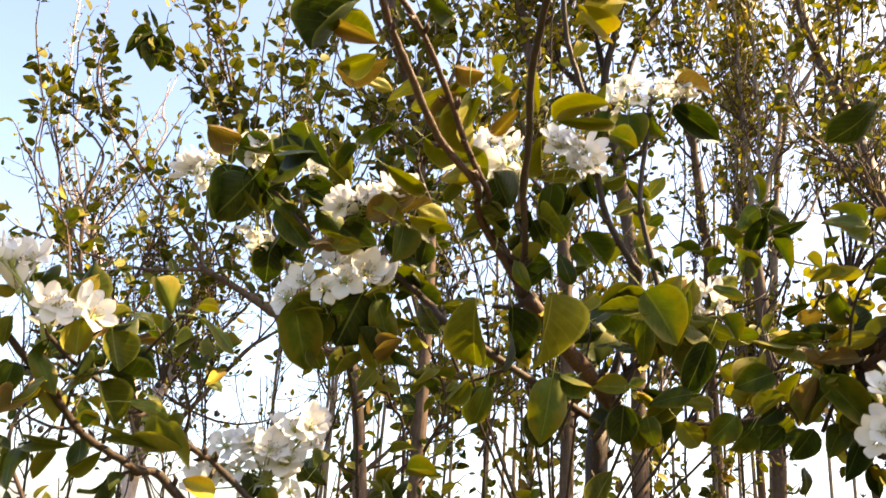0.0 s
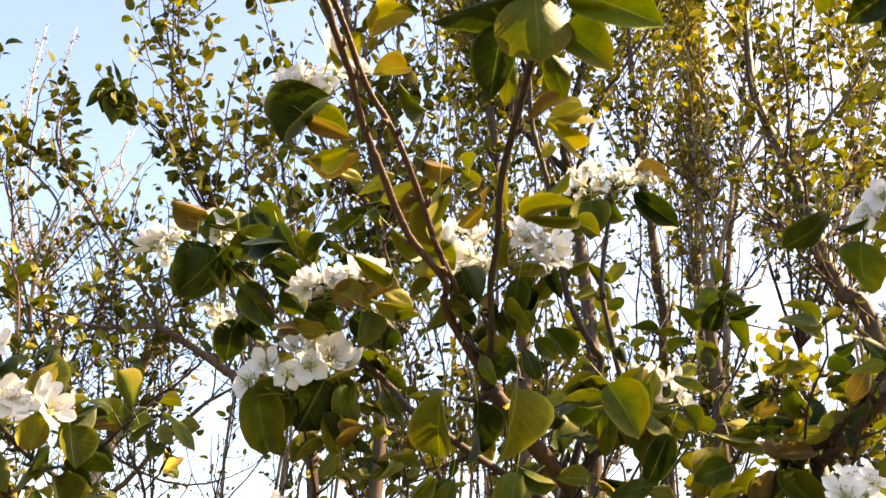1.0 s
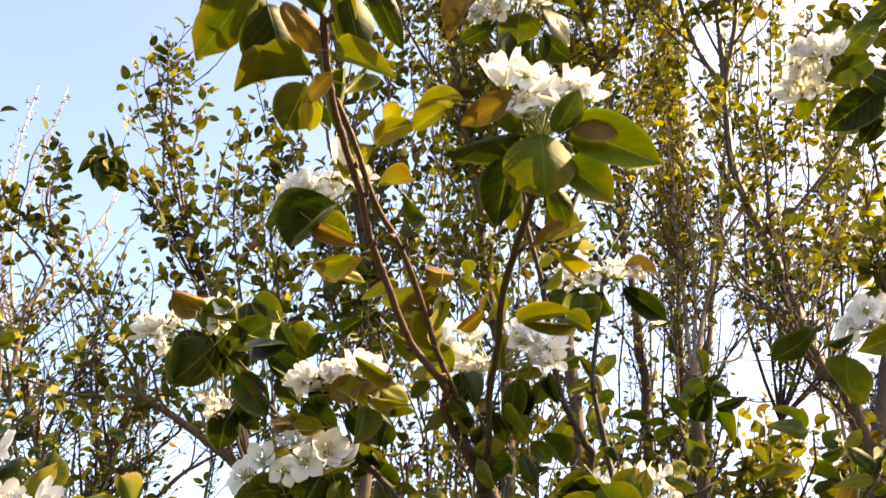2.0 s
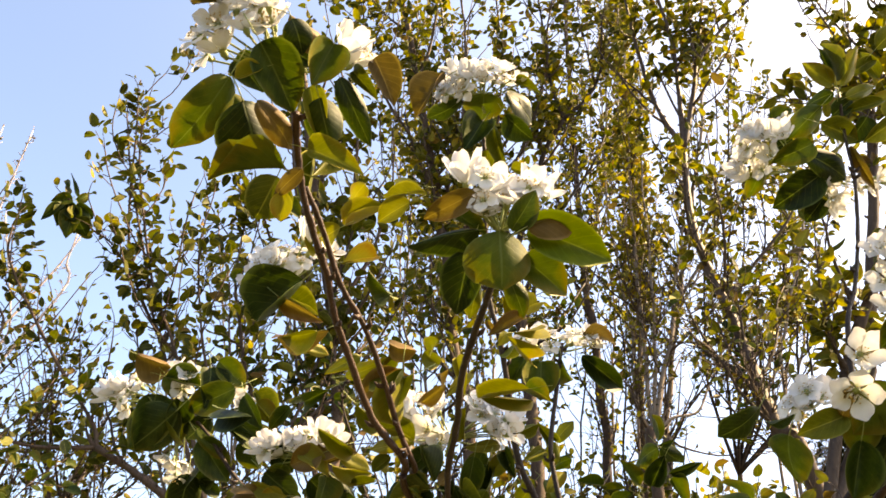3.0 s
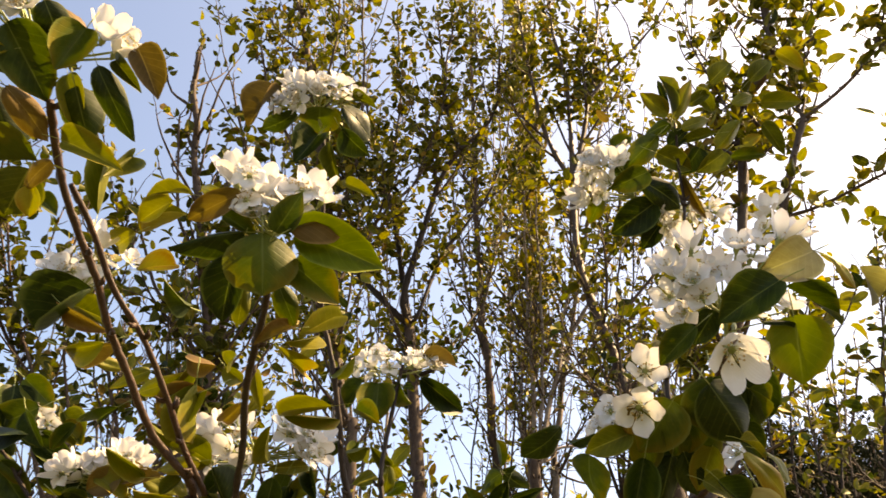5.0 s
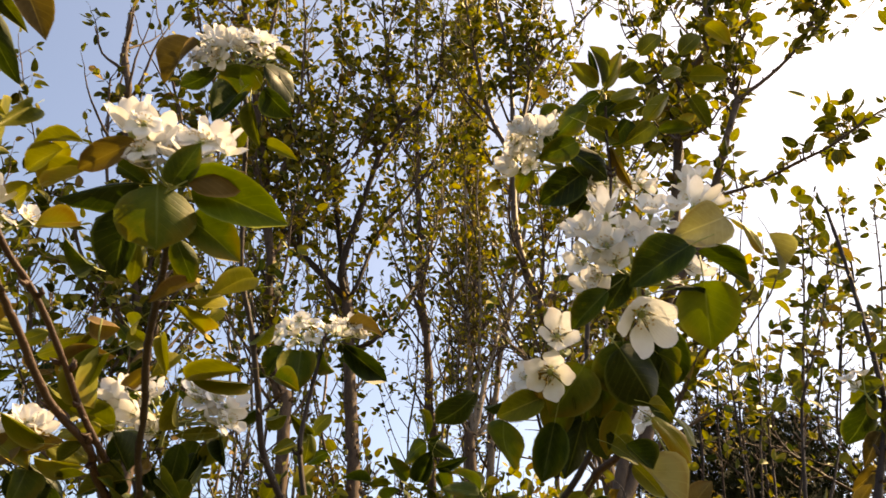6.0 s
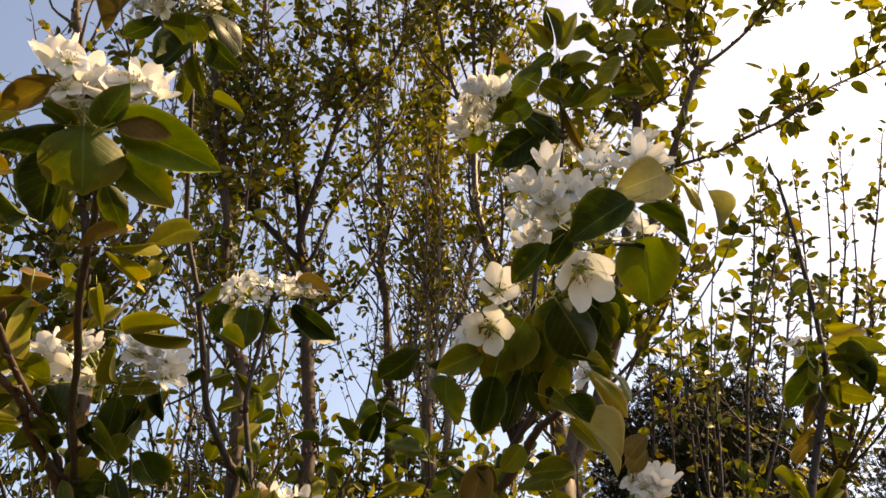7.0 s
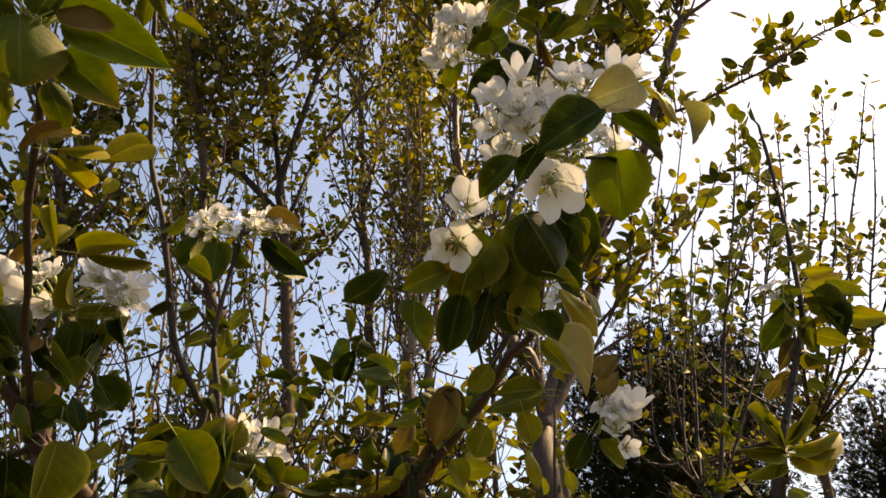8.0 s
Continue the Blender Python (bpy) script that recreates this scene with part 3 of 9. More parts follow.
leaf(limb_left, (-0.128, 0.373, 2.053), (-0.106, 0.378, 2.033), 0.023, (0.30, -0.79, -0.54), "g", 0)
leaf(limb_left, (-0.131, 0.388, 2.032), (-0.119, 0.396, 2.018), 0.019, (0.39, -0.77, -0.50), "g", 1)
leaf(limb_left, (-0.089, 0.356, 2.053), (-0.065, 0.352, 2.037), 0.017, (0.43, -0.67, -0.61), "g", 0)
leaf(limb_left, (-0.087, 0.407, 1.978), (-0.099, 0.427, 1.951), 0.034, (0.36, -0.86, -0.37), "y", 0)
leaf(limb_left, (-0.067, 0.385, 1.971), (-0.087, 0.399, 1.954), 0.012, (0.12, -0.87, -0.48), "o", 1)
leaf(limb_left, (-0.079, 0.404, 1.963), (-0.081, 0.416, 1.946), 0.016, (0.01, -0.84, -0.54), "b", 0)
leaf(limb_left, (-0.082, 0.424, 1.969), (-0.068, 0.429, 1.961), 0.013, (0.18, -0.98, 0.08), "g", 0)
leaf(limb_left, (-0.082, 0.403, 1.982), (-0.141, 0.409, 1.985), 0.004, (0.62, -0.77, 0.15), "g", 3)
# cluster on the dark limb
cluster(near_tree, (0.077, 0.435, 1.940), 0.035, (0.0, -0.6, 0.1), 0.7, (0.047, 0.397, 1.984), (0.063, 0.391, 1.972), (0.076, 0.388, 1.964), (0.079, 0.392, 1.985), (0.091, 0.388, 1.980), (0.105, 0.398, 1.981), (0.060, 0.388, 1.959), (0.084, 0.390, 1.969))
leaf(limb_dark, (0.071, 0.387, 1.941), (0.078, 0.394, 1.903), 0.050, (0.18, -0.76, -0.62), "g", 4)
leaf(limb_dark, (0.055, 0.414, 1.939), (0.048, 0.436, 1.899), 0.030, (-0.21, -0.93, -0.29), "g", 0)
leaf(limb_dark, (0.091, 0.391, 1.949), (0.149, 0.386, 1.928), 0.033, (-0.09, -0.89, -0.45), "l", 0)
leaf(limb_dark, (0.079, 0.385, 1.941), (0.092, 0.365, 1.960), 0.019, (0.14, -0.92, -0.36), "g", 0)
leaf(limb_dark, (0.088, 0.379, 1.941), (0.118, 0.370, 1.957), 0.026, (0.34, -0.86, 0.39), "o", 4)
leaf(limb_dark, (0.059, 0.397, 1.946), (0.009, 0.402, 1.937), 0.018, (0.06, -1.00, -0.04), "g", 4)
leaf(limb_dark, (0.053, 0.383, 1.967), (0.019, 0.399, 1.950), 0.018, (0.05, -0.83, -0.55), "o", 0)
leaf(limb_dark, (0.020, 0.397, 1.970), (-0.011, 0.400, 1.971), 0.011, (0.23, -0.97, 0.05), "b", 0)
leaf(limb_dark, (0.092, 0.412, 1.936), (0.126, 0.416, 1.915), 0.029, (0.08, -0.95, -0.31), "g", 0)
leaf(limb_dark, (0.085, 0.425, 1.926), (0.099, 0.432, 1.902), 0.017, (0.03, -0.89, -0.46), "g", 1)
leaf(limb_dark, (0.062, 0.429, 1.925), (0.063, 0.440, 1.899), 0.013, (0.16, -0.83, -0.53), "y", 1)
leaf(limb_dark, (0.009, 0.401, 1.965), (-0.014, 0.412, 1.954), 0.017, (0.05, -0.97, -0.25), "b", 0)
leaf(limb_dark, (0.041, 0.409, 1.966), (0.066, 0.409, 1.953), 0.014, (-0.04, -0.99, -0.12), "g", 0)
leaf(limb_dark, (0.098, 0.416, 1.955), (0.119, 0.416, 1.944), 0.012, (0.07, -0.86, -0.50), "g", 0)
leaf(limb_dark, (0.086, 0.439, 1.923), (0.101, 0.474, 1.918), 0.011, (-0.05, -0.12, -0.99), "y", 0)
leaf(limb_dark, (0.094, 0.454, 1.899), (0.124, 0.470, 1.914), 0.009, (0.57, -0.70, -0.43), "b", 3)
leaf(limb_dark, (0.090, 0.456, 1.896), (0.106, 0.490, 1.897), 0.012, (0.77, -0.36, -0.52), "b", 2)
leaf(limb_dark, (0.100, 0.448, 1.907), (0.076, 0.440, 1.892), 0.011, (0.24, -0.96, 0.15), "o", 3)
# leaves and blossom along the two red limbs
cluster(near_tree, (-0.092, 0.638, 2.001), 0.036, (0.09, -0.45, -0.05), 0.6, (-0.122, 0.636, 2.041), (-0.106, 0.630, 2.048), (-0.088, 0.610, 2.026), (-0.113, 0.645, 2.032), (-0.121, 0.625, 2.015), (-0.083, 0.620, 2.043), (-0.062, 0.617, 2.043), (-0.105, 0.611, 2.022), (-0.097, 0.642, 2.026), (-0.121, 0.616, 2.021))
leaf(limb_pair, (-0.080, 0.595, 1.999), (-0.115, 0.631, 1.968), 0.054, (-0.63, -0.75, -0.19), "g", 2)
leaf(limb_pair, (-0.101, 0.602, 1.983), (-0.062, 0.598, 1.958), 0.015, (-0.41, -0.75, -0.52), "o", 0)
leaf(limb_pair, (-0.061, 0.615, 1.958), (-0.099, 0.632, 1.950), 0.020, (-0.13, -0.61, -0.78), "y", 3)
leaf(limb_pair, (-0.052, 0.572, 2.046), (-0.076, 0.597, 2.043), 0.024, (-0.50, -0.53, -0.69), "b", 0)
leaf(limb_pair, (-0.045, 0.585, 2.017), (-0.016, 0.602, 2.030), 0.017, (0.43, -0.88, 0.20), "b", 2)
leaf(limb_pair, (-0.034, 0.552, 2.085), (-0.056, 0.582, 2.072), 0.019, (-0.45, -0.63, -0.64), "b", 1)
leaf(limb_pair, (-0.066, 0.542, 2.107), (-0.085, 0.532, 2.071), 0.019, (0.69, -0.70, -0.18), "y", 2)
leaf(limb_pair, (-0.072, 0.583, 2.022), (-0.082, 0.568, 2.028), 0.007, (0.27, -0.49, -0.83), "b", 3)
leaf(limb_pair, (0.016, 0.550, 2.089), (-0.018, 0.567, 2.102), 0.011, (-0.53, -0.63, -0.56), "b", 1)
leaf(limb_pair, (-0.012, 0.561, 2.067), (-0.045, 0.587, 2.055), 0.017, (-0.59, -0.80, -0.10), "b", 2)
leaf(limb_pair, (0.031, 0.627, 1.931), (-0.011, 0.662, 1.927), 0.018, (-0.19, -0.33, -0.92), "y", 3)
leaf(limb_pair, (0.021, 0.625, 1.935), (0.030, 0.665, 1.899), 0.024, (-0.64, -0.43, -0.64), "y", 2)
leaf(limb_pair, (-0.019, 0.623, 1.941), (-0.047, 0.617, 1.924), 0.013, (0.21, -0.98, 0.00), "y", 1)
leaf(limb_pair, (0.051, 0.613, 1.960), (0.040, 0.637, 1.957), 0.019, (-0.85, -0.42, -0.32), "y", 0)
leaf(limb_pair, (0.063, 0.624, 1.938), (0.053, 0.653, 1.938), 0.011, (-0.36, -0.15, -0.92), "o", 3)
leaf(limb_pair, (-0.086, 0.566, 2.056), (-0.084, 0.559, 2.118), 0.014, (-0.11, -0.99, -0.11), "y", 2)
leaf(limb_pair, (0.069, 0.619, 1.948), (0.078, 0.617, 1.915), 0.012, (-0.13, -0.99, 0.02), "b", 3)
leaf(limb_pair, (0.140, 0.596, 1.994), (0.101, 0.583, 1.967), 0.015, (0.18, -0.95, 0.24), "b", 2)
leaf(limb_pair, (0.114, 0.606, 1.974), (0.107, 0.605, 1.960), 0.012, (0.29, -0.95, -0.08), "b", 0)
leaf(limb_pair, (0.140, 0.628, 1.929), (0.101, 0.661, 1.926), 0.014, (-0.63, -0.77, -0.11), "b", 2)
leaf(limb_fork, (0.036, 0.705, 1.772), (0.032, 0.758, 1.717), 0.042, (-0.37, -0.68, -0.63), "y", 0)
leaf(limb_fork, (0.068, 0.707, 1.769), (0.076, 0.751, 1.717), 0.030, (0.70, -0.59, -0.40), "g", 0)
leaf(limb_fork, (0.102, 0.703, 1.782), (0.097, 0.712, 1.716), 0.039, (0.45, -0.85, 0.25), "b", 3)
leaf(limb_fork, (0.033, 0.731, 1.707), (0.012, 0.739, 1.690), 0.015, (0.26, -0.72, -0.64), "y", 2)
leaf(limb_fork, (0.050, 0.734, 1.703), (0.042, 0.750, 1.665), 0.022, (0.17, -0.89, -0.42), "g", 1)
leaf(limb_fork, (0.107, 0.731, 1.714), (0.099, 0.724, 1.661), 0.035, (-0.00, -0.99, 0.12), "g", 1)
leaf(limb_fork, (0.114, 0.730, 1.717), (0.143, 0.725, 1.708), 0.016, (-0.32, -0.66, -0.69), "g", 2)
leaf(limb_fork, (-0.005, 0.728, 1.713), (-0.007, 0.706, 1.697), 0.009, (0.85, -0.37, 0.38), "y", 3)
leaf(limb_fork, (0.082, 0.702, 1.783), (0.064, 0.689, 1.799), 0.016, (-0.28, -0.57, -0.78), "g", 1)
leaf(limb_fork, (0.119, 0.700, 1.790), (0.107, 0.687, 1.811), 0.016, (0.02, -0.85, -0.52), "g", 1)
leaf(limb_fork, (0.130, 0.694, 1.805), (0.106, 0.728, 1.798), 0.013, (-0.40, -0.46, -0.79), "g", 1)
leaf(limb_fork, (0.124, 0.683, 1.832), (0.144, 0.701, 1.808), 0.020, (0.50, -0.84, -0.21), "g", 2)
leaf(limb_fork, (0.110, 0.677, 1.845), (0.097, 0.693, 1.823), 0.017, (-0.31, -0.84, -0.44), "g", 1)
leaf(limb_fork, (0.139, 0.704, 1.783), (0.119, 0.693, 1.763), 0.013, (0.59, -0.79, -0.19), "y", 0)
leaf(limb_fork, (0.088, 0.677, 1.843), (0.106, 0.655, 1.821), 0.013, (-0.42, -0.80, 0.43), "y", 3)
leaf(limb_pair, (-0.106, 0.634, 1.997), (-0.066, 0.639, 1.981), 0.018, (0.18, -0.97, 0.16), "y", 2)
leaf(limb_pair, (-0.104, 0.653, 1.968), (-0.057, 0.638, 1.960), 0.027, (-0.25, -0.31, -0.92), "o", 0)
leaf(limb_pair, (-0.079, 0.656, 1.960), (-0.048, 0.666, 1.961), 0.013, (0.32, -0.92, -0.22), "y", 1)
leaf(limb_pair, (-0.033, 0.667, 1.938), (0.005, 0.639, 1.940), 0.015, (-0.33, -0.52, -0.79), "y", 1)
leaf(limb_pair, (-0.012, 0.677, 1.920), (0.034, 0.667, 1.940), 0.017, (-0.27, -0.95, 0.17), "o", 2)
leaf(limb_pair, (-0.019, 0.680, 1.916), (0.016, 0.698, 1.898), 0.020, (-0.01, -0.69, -0.73), "y", 3)
leaf(limb_pair, (0.006, 0.643, 1.970), (0.034, 0.639, 1.963), 0.019, (-0.28, -0.41, -0.87), "o", 2)
leaf(limb_pair, (0.010, 0.648, 1.961), (-0.002, 0.662, 1.945), 0.013, (0.37, -0.56, -0.74), "y", 3)
leaf(limb_pair, (0.040, 0.644, 1.963), (0.057, 0.655, 1.952), 0.018, (0.05, -0.76, -0.65), "y", 3)
leaf(limb_pair, (-0.083, 0.689, 1.910), (-0.100, 0.693, 1.887), 0.015, (0.06, -0.97, -0.22), "g", 3)
leaf(limb_pair, (-0.127, 0.688, 1.917), (-0.109, 0.689, 1.886), 0.018, (-0.28, -0.94, -0.18), "g", 0)
leaf(limb_pair, (-0.147, 0.698, 1.904), (-0.108, 0.670, 1.894), 0.016, (-0.52, -0.47, -0.71), "g", 2)
leaf(limb_pair, (-0.048, 0.676, 1.926), (-0.082, 0.717, 1.919), 0.018, (-0.51, -0.54, -0.67), "g", 3)
leaf(limb_pair, (-0.054, 0.697, 1.894), (-0.021, 0.726, 1.884), 0.016, (0.40, -0.68, -0.61), "y", 2)
leaf(limb_pair, (-0.003, 0.706, 1.874), (0.030, 0.727, 1.877), 0.015, (0.51, -0.82, 0.26), "b", 1)
leaf(limb_pair, (0.039, 0.695, 1.886), (-0.000, 0.685, 1.895), 0.019, (0.29, -0.93, 0.24), "y", 2)
leaf(limb_pair, (0.064, 0.659, 1.937), (0.040, 0.684, 1.921), 0.014, (-0.28, -0.69, -0.67), "o", 3)
leaf(limb_pair, (0.097, 0.661, 1.930), (0.148, 0.675, 1.938), 0.012, (0.30, -0.79, -0.53), "y", 2)
leaf(limb_pair, (0.084, 0.651, 1.947), (0.067, 0.641, 1.922), 0.013, (0.33, -0.93, 0.13), "b", 0)
leaf(limb_pair, (0.001, 0.620, 2.006), (-0.020, 0.588, 2.004), 0.018, (0.14, -0.05, -0.99), "g", 0)
# cluster behind the fork
cluster(near_tree, (0.077, 0.745, 1.894), 0.038, (-0.04, -0.50, 0.04), 0.6, (0.036, 0.726, 1.937), (0.052, 0.723, 1.945), (0.065, 0.740, 1.940), (0.043, 0.731, 1.919), (0.066, 0.737, 1.914), (0.056, 0.746, 1.910), (0.038, 0.724, 1.901), (0.109, 0.722, 1.936), (0.121, 0.710, 1.931), (0.132, 0.713, 1.928), (0.114, 0.713, 1.915), (0.127, 0.722, 1.916), (0.101, 0.711, 1.938), (0.056, 0.729, 1.928), (0.031, 0.732, 1.927))
leaf(limb_dark, (0.091, 0.702, 1.892), (0.134, 0.718, 1.904), 0.013, (0.40, -0.88, -0.25), "b", 0)
leaf(limb_dark, (0.088, 0.685, 1.927), (0.087, 0.724, 1.898), 0.016, (-0.31, -0.56, -0.76), "b", 3)
leaf(limb_dark, (0.109, 0.703, 1.889), (0.096, 0.722, 1.858), 0.023, (-0.35, -0.86, -0.38), "g", 1)
leaf(limb_dark, (0.122, 0.708, 1.879), (0.110, 0.728, 1.838), 0.026, (-0.52, -0.82, -0.24), "g", 2)
leaf(limb_dark, (0.130, 0.702, 1.892), (0.141, 0.693, 1.861), 0.015, (-0.41, -0.91, 0.10), "g", 2)
leaf(limb_dark, (0.004, 0.706, 1.884), (0.041, 0.702, 1.892), 0.013, (-0.02, -0.94, -0.35), "b", 2)
leaf(limb_dark, (0.046, 0.709, 1.878), (0.059, 0.732, 1.864), 0.020, (0.79, -0.58, -0.21), "g", 3)
leaf(limb_dark, (0.084, 0.719, 1.857), (0.099, 0.724, 1.833), 0.018, (0.05, -0.98, -0.17), "g", 1)
leaf(limb_dark, (0.036, 0.721, 1.853), (0.011, 0.730, 1.843), 0.019, (-0.42, -0.86, 0.30), "g", 1)
leaf(limb_dark, (0.094, 0.742, 1.810), (0.074, 0.747, 1.804), 0.011, (-0.28, -0.96, 0.08), "g", 1)
leaf(limb_dark, (0.067, 0.713, 1.870), (0.080, 0.727, 1.848), 0.014, (0.17, -0.87, -0.46), "g", 2)
# left-hand side branch with four clusters
limb_side = stem(near_tree, 0.00465, 0.00192, (0.181, 0.951, 1.710), (0.022, 0.837, 1.775), (-0.014, 0.846, 1.808), (-0.049, 0.857, 1.839), (-0.077, 0.873, 1.859), (-0.115, 0.896, 1.863), (-0.158, 0.906, 1.895), (-0.200, 0.909, 1.942), (-0.236, 0.919, 1.972), bark=DARK_BARK)
cluster(near_tree, (-0.236, 0.916, 1.979), 0.036, (0.15, -0.49, 0.06), 0.6, (-0.313, 0.908, 1.989), (-0.307, 0.921, 2.008), (-0.310, 0.928, 1.990), (-0.259, 0.911, 2.022), (-0.238, 0.895, 2.007), (-0.241, 0.892, 1.990), (-0.181, 0.902, 1.993), (-0.166, 0.894, 1.980), (-0.311, 0.900, 1.971), (-0.233, 0.920, 2.013), (-0.297, 0.920, 1.997), (-0.325, 0.915, 1.985), (-0.216, 0.956, 1.943), (-0.234, 0.962, 1.921), (-0.235, 0.937, 1.898), (-0.248, 0.934, 1.918))
leaf(limb_side, (-0.299, 0.873, 2.022), (-0.263, 0.896, 2.023), 0.039, (0.28, -0.40, -0.87), "o", 2)
leaf(limb_side, (-0.269, 0.893, 1.981), (-0.273, 0.907, 1.912), 0.052, (0.56, -0.81, -0.19), "g", 0)
leaf(limb_side, (-0.208, 0.876, 2.015), (-0.198, 0.870, 1.967), 0.044, (0.63, -0.74, 0.23), "g", 0)
leaf(limb_side, (-0.261, 0.883, 2.001), (-0.220, 0.897, 1.994), 0.026, (0.34, -0.93, 0.16), "g", 2)
leaf(limb_side, (-0.238, 0.892, 1.983), (-0.244, 0.918, 1.947), 0.032, (0.35, -0.72, -0.60), "g", 3)
leaf(limb_side, (-0.151, 0.886, 1.994), (-0.124, 0.891, 1.956), 0.026, (0.27, -0.96, 0.07), "y", 2)
leaf(limb_side, (-0.190, 0.902, 1.962), (-0.151, 0.918, 1.974), 0.021, (0.42, -0.88, -0.21), "g", 3)
leaf(limb_side, (-0.264, 0.902, 1.963), (-0.247, 0.942, 1.935), 0.038, (0.92, -0.40, -0.01), "g", 2)
leaf(limb_side, (-0.215, 0.909, 1.948), (-0.180, 0.897, 1.918), 0.019, (-0.23, -0.97, 0.12), "g", 1)
leaf(limb_side, (-0.174, 0.907, 1.951), (-0.150, 0.942, 1.945), 0.017, (0.70, -0.56, -0.44), "g", 3)
leaf(limb_side, (-0.198, 0.923, 1.919), (-0.226, 0.948, 1.896), 0.031, (0.44, -0.29, -0.85), "g", 2)
leaf(limb_side, (-0.203, 0.935, 1.894), (-0.177, 0.956, 1.881), 0.017, (0.47, -0.81, -0.36), "g", 0)
cluster(near_tree, (-0.073, 0.835, 1.893), 0.038, (0.06, -0.51, 0.06), 0.6, (-0.106, 0.822, 1.910), (-0.091, 0.824, 1.923), (-0.078, 0.835, 1.933), (-0.063, 0.831, 1.926), (-0.080, 0.826, 1.909), (-0.055, 0.801, 1.921), (-0.117, 0.830, 1.906), (-0.099, 0.837, 1.905), (-0.047, 0.806, 1.916))
leaf(limb_side, (-0.077, 0.799, 1.899), (-0.042, 0.792, 1.880), 0.024, (0.00, -0.94, 0.35), "y", 0)
leaf(limb_side, (-0.015, 0.797, 1.903), (-0.052, 0.798, 1.894), 0.019, (-0.11, -0.96, 0.26), "o", 0)
leaf(limb_side, (-0.040, 0.803, 1.890), (0.005, 0.821, 1.883), 0.021, (0.15, -0.68, -0.72), "y", 0)
leaf(limb_side, (-0.093, 0.805, 1.887), (-0.110, 0.845, 1.864), 0.025, (-0.20, -0.56, -0.81), "g", 1)
leaf(limb_side, (-0.045, 0.809, 1.879), (-0.046, 0.803, 1.840), 0.036, (0.71, -0.70, 0.08), "g", 0)
leaf(limb_side, (-0.020, 0.815, 1.866), (-0.024, 0.828, 1.842), 0.022, (0.28, -0.82, -0.50), "g", 0)
leaf(limb_side, (0.009, 0.808, 1.879), (-0.015, 0.822, 1.875), 0.011, (-0.49, -0.87, -0.10), "y", 2)
leaf(limb_side, (-0.121, 0.816, 1.865), (-0.089, 0.799, 1.850), 0.017, (-0.54, -0.78, -0.32), "b", 0)
leaf(limb_side, (-0.133, 0.817, 1.863), (-0.111, 0.795, 1.852), 0.012, (-0.68, -0.39, -0.63), "o", 2)
cluster(near_tree, (-0.101, 0.875, 1.788), 0.052, (0.1, -0.9, 0.0), 0.1, (-0.164, 0.836, 1.801), (-0.145, 0.825, 1.816), (-0.120, 0.813, 1.807), (-0.101, 0.815, 1.818), (-0.081, 0.821, 1.830), (-0.066, 0.835, 1.823), (-0.092, 0.832, 1.842), (-0.116, 0.832, 1.839))
leaf(limb_side, (-0.154, 0.827, 1.797), (-0.136, 0.856, 1.728), 0.046, (0.25, -0.96, -0.14), "g", 0)
leaf(limb_side, (-0.083, 0.825, 1.808), (-0.109, 0.841, 1.753), 0.066, (0.15, -0.98, -0.14), "g", 4)
leaf(limb_side, (-0.069, 0.836, 1.806), (-0.047, 0.851, 1.759), 0.033, (0.32, -0.95, 0.01), "g", 1)
leaf(limb_side, (-0.078, 0.852, 1.781), (-0.067, 0.866, 1.735), 0.027, (0.22, -0.97, -0.07), "y", 0)
leaf(limb_side, (-0.136, 0.855, 1.756), (-0.123, 0.865, 1.733), 0.021, (0.02, -1.00, -0.01), "y", 0)
leaf(limb_side, (-0.128, 0.849, 1.798), (-0.137, 0.867, 1.753), 0.036, (0.24, -0.93, -0.27), "g", 0)
leaf(limb_side, (-0.057, 0.844, 1.814), (-0.079, 0.856, 1.785), 0.030, (0.05, -0.99, -0.10), "g", 0)
stem(near_tree, 0.00248, 0.001408, (-0.069, 0.971, 1.460), (-0.085, 0.916, 1.669), (-0.093, 0.883, 1.723), (-0.104, 0.855, 1.765), bark=DARK_BARK)
stem(near_tree, 0.00248, 0.001408, (-0.039, 0.971, 1.460), (-0.035, 0.939, 1.669), (-0.052, 0.910, 1.712), (-0.074, 0.877, 1.766), bark=DARK_BARK)
# branch on the right of the fork
limb_right = stem(near_tree, 0.00527, 0.00256, (0.181, 0.951, 1.710), (0.200, 0.879, 1.755), (0.248, 0.901, 1.800), (0.238, 0.907, 1.880), (0.223, 0.910, 1.965), (0.232, 0.914, 2.052), (0.242, 0.924, 2.123), bark=DARK_BARK)
limb_tall = stem(near_tree, 0.00527, 0.002432, (0.181, 0.951, 1.710), (0.222, 0.927, 1.866), (0.211, 0.913, 1.894), (0.180, 0.900, 1.947), (0.162, 0.872, 2.018), (0.145, 0.850, 2.079), (0.123, 0.828, 2.142), (0.110, 0.788, 2.229), (0.099, 0.750, 2.312), (0.088, 0.730, 2.366), bark=DARK_BARK)
cluster(near_tree, (0.091, 0.684, 2.308), 0.04, (-0.02, -0.40, -0.13), 0.6, (0.043, 0.670, 2.332), (0.056, 0.660, 2.341), (0.072, 0.665, 2.358), (0.088, 0.643, 2.343), (0.105, 0.662, 2.361), (0.119, 0.657, 2.347), (0.060, 0.658, 2.321), (0.098, 0.672, 2.350), (0.080, 0.660, 2.339), (0.033, 0.664, 2.317), (0.127, 0.649, 2.334))
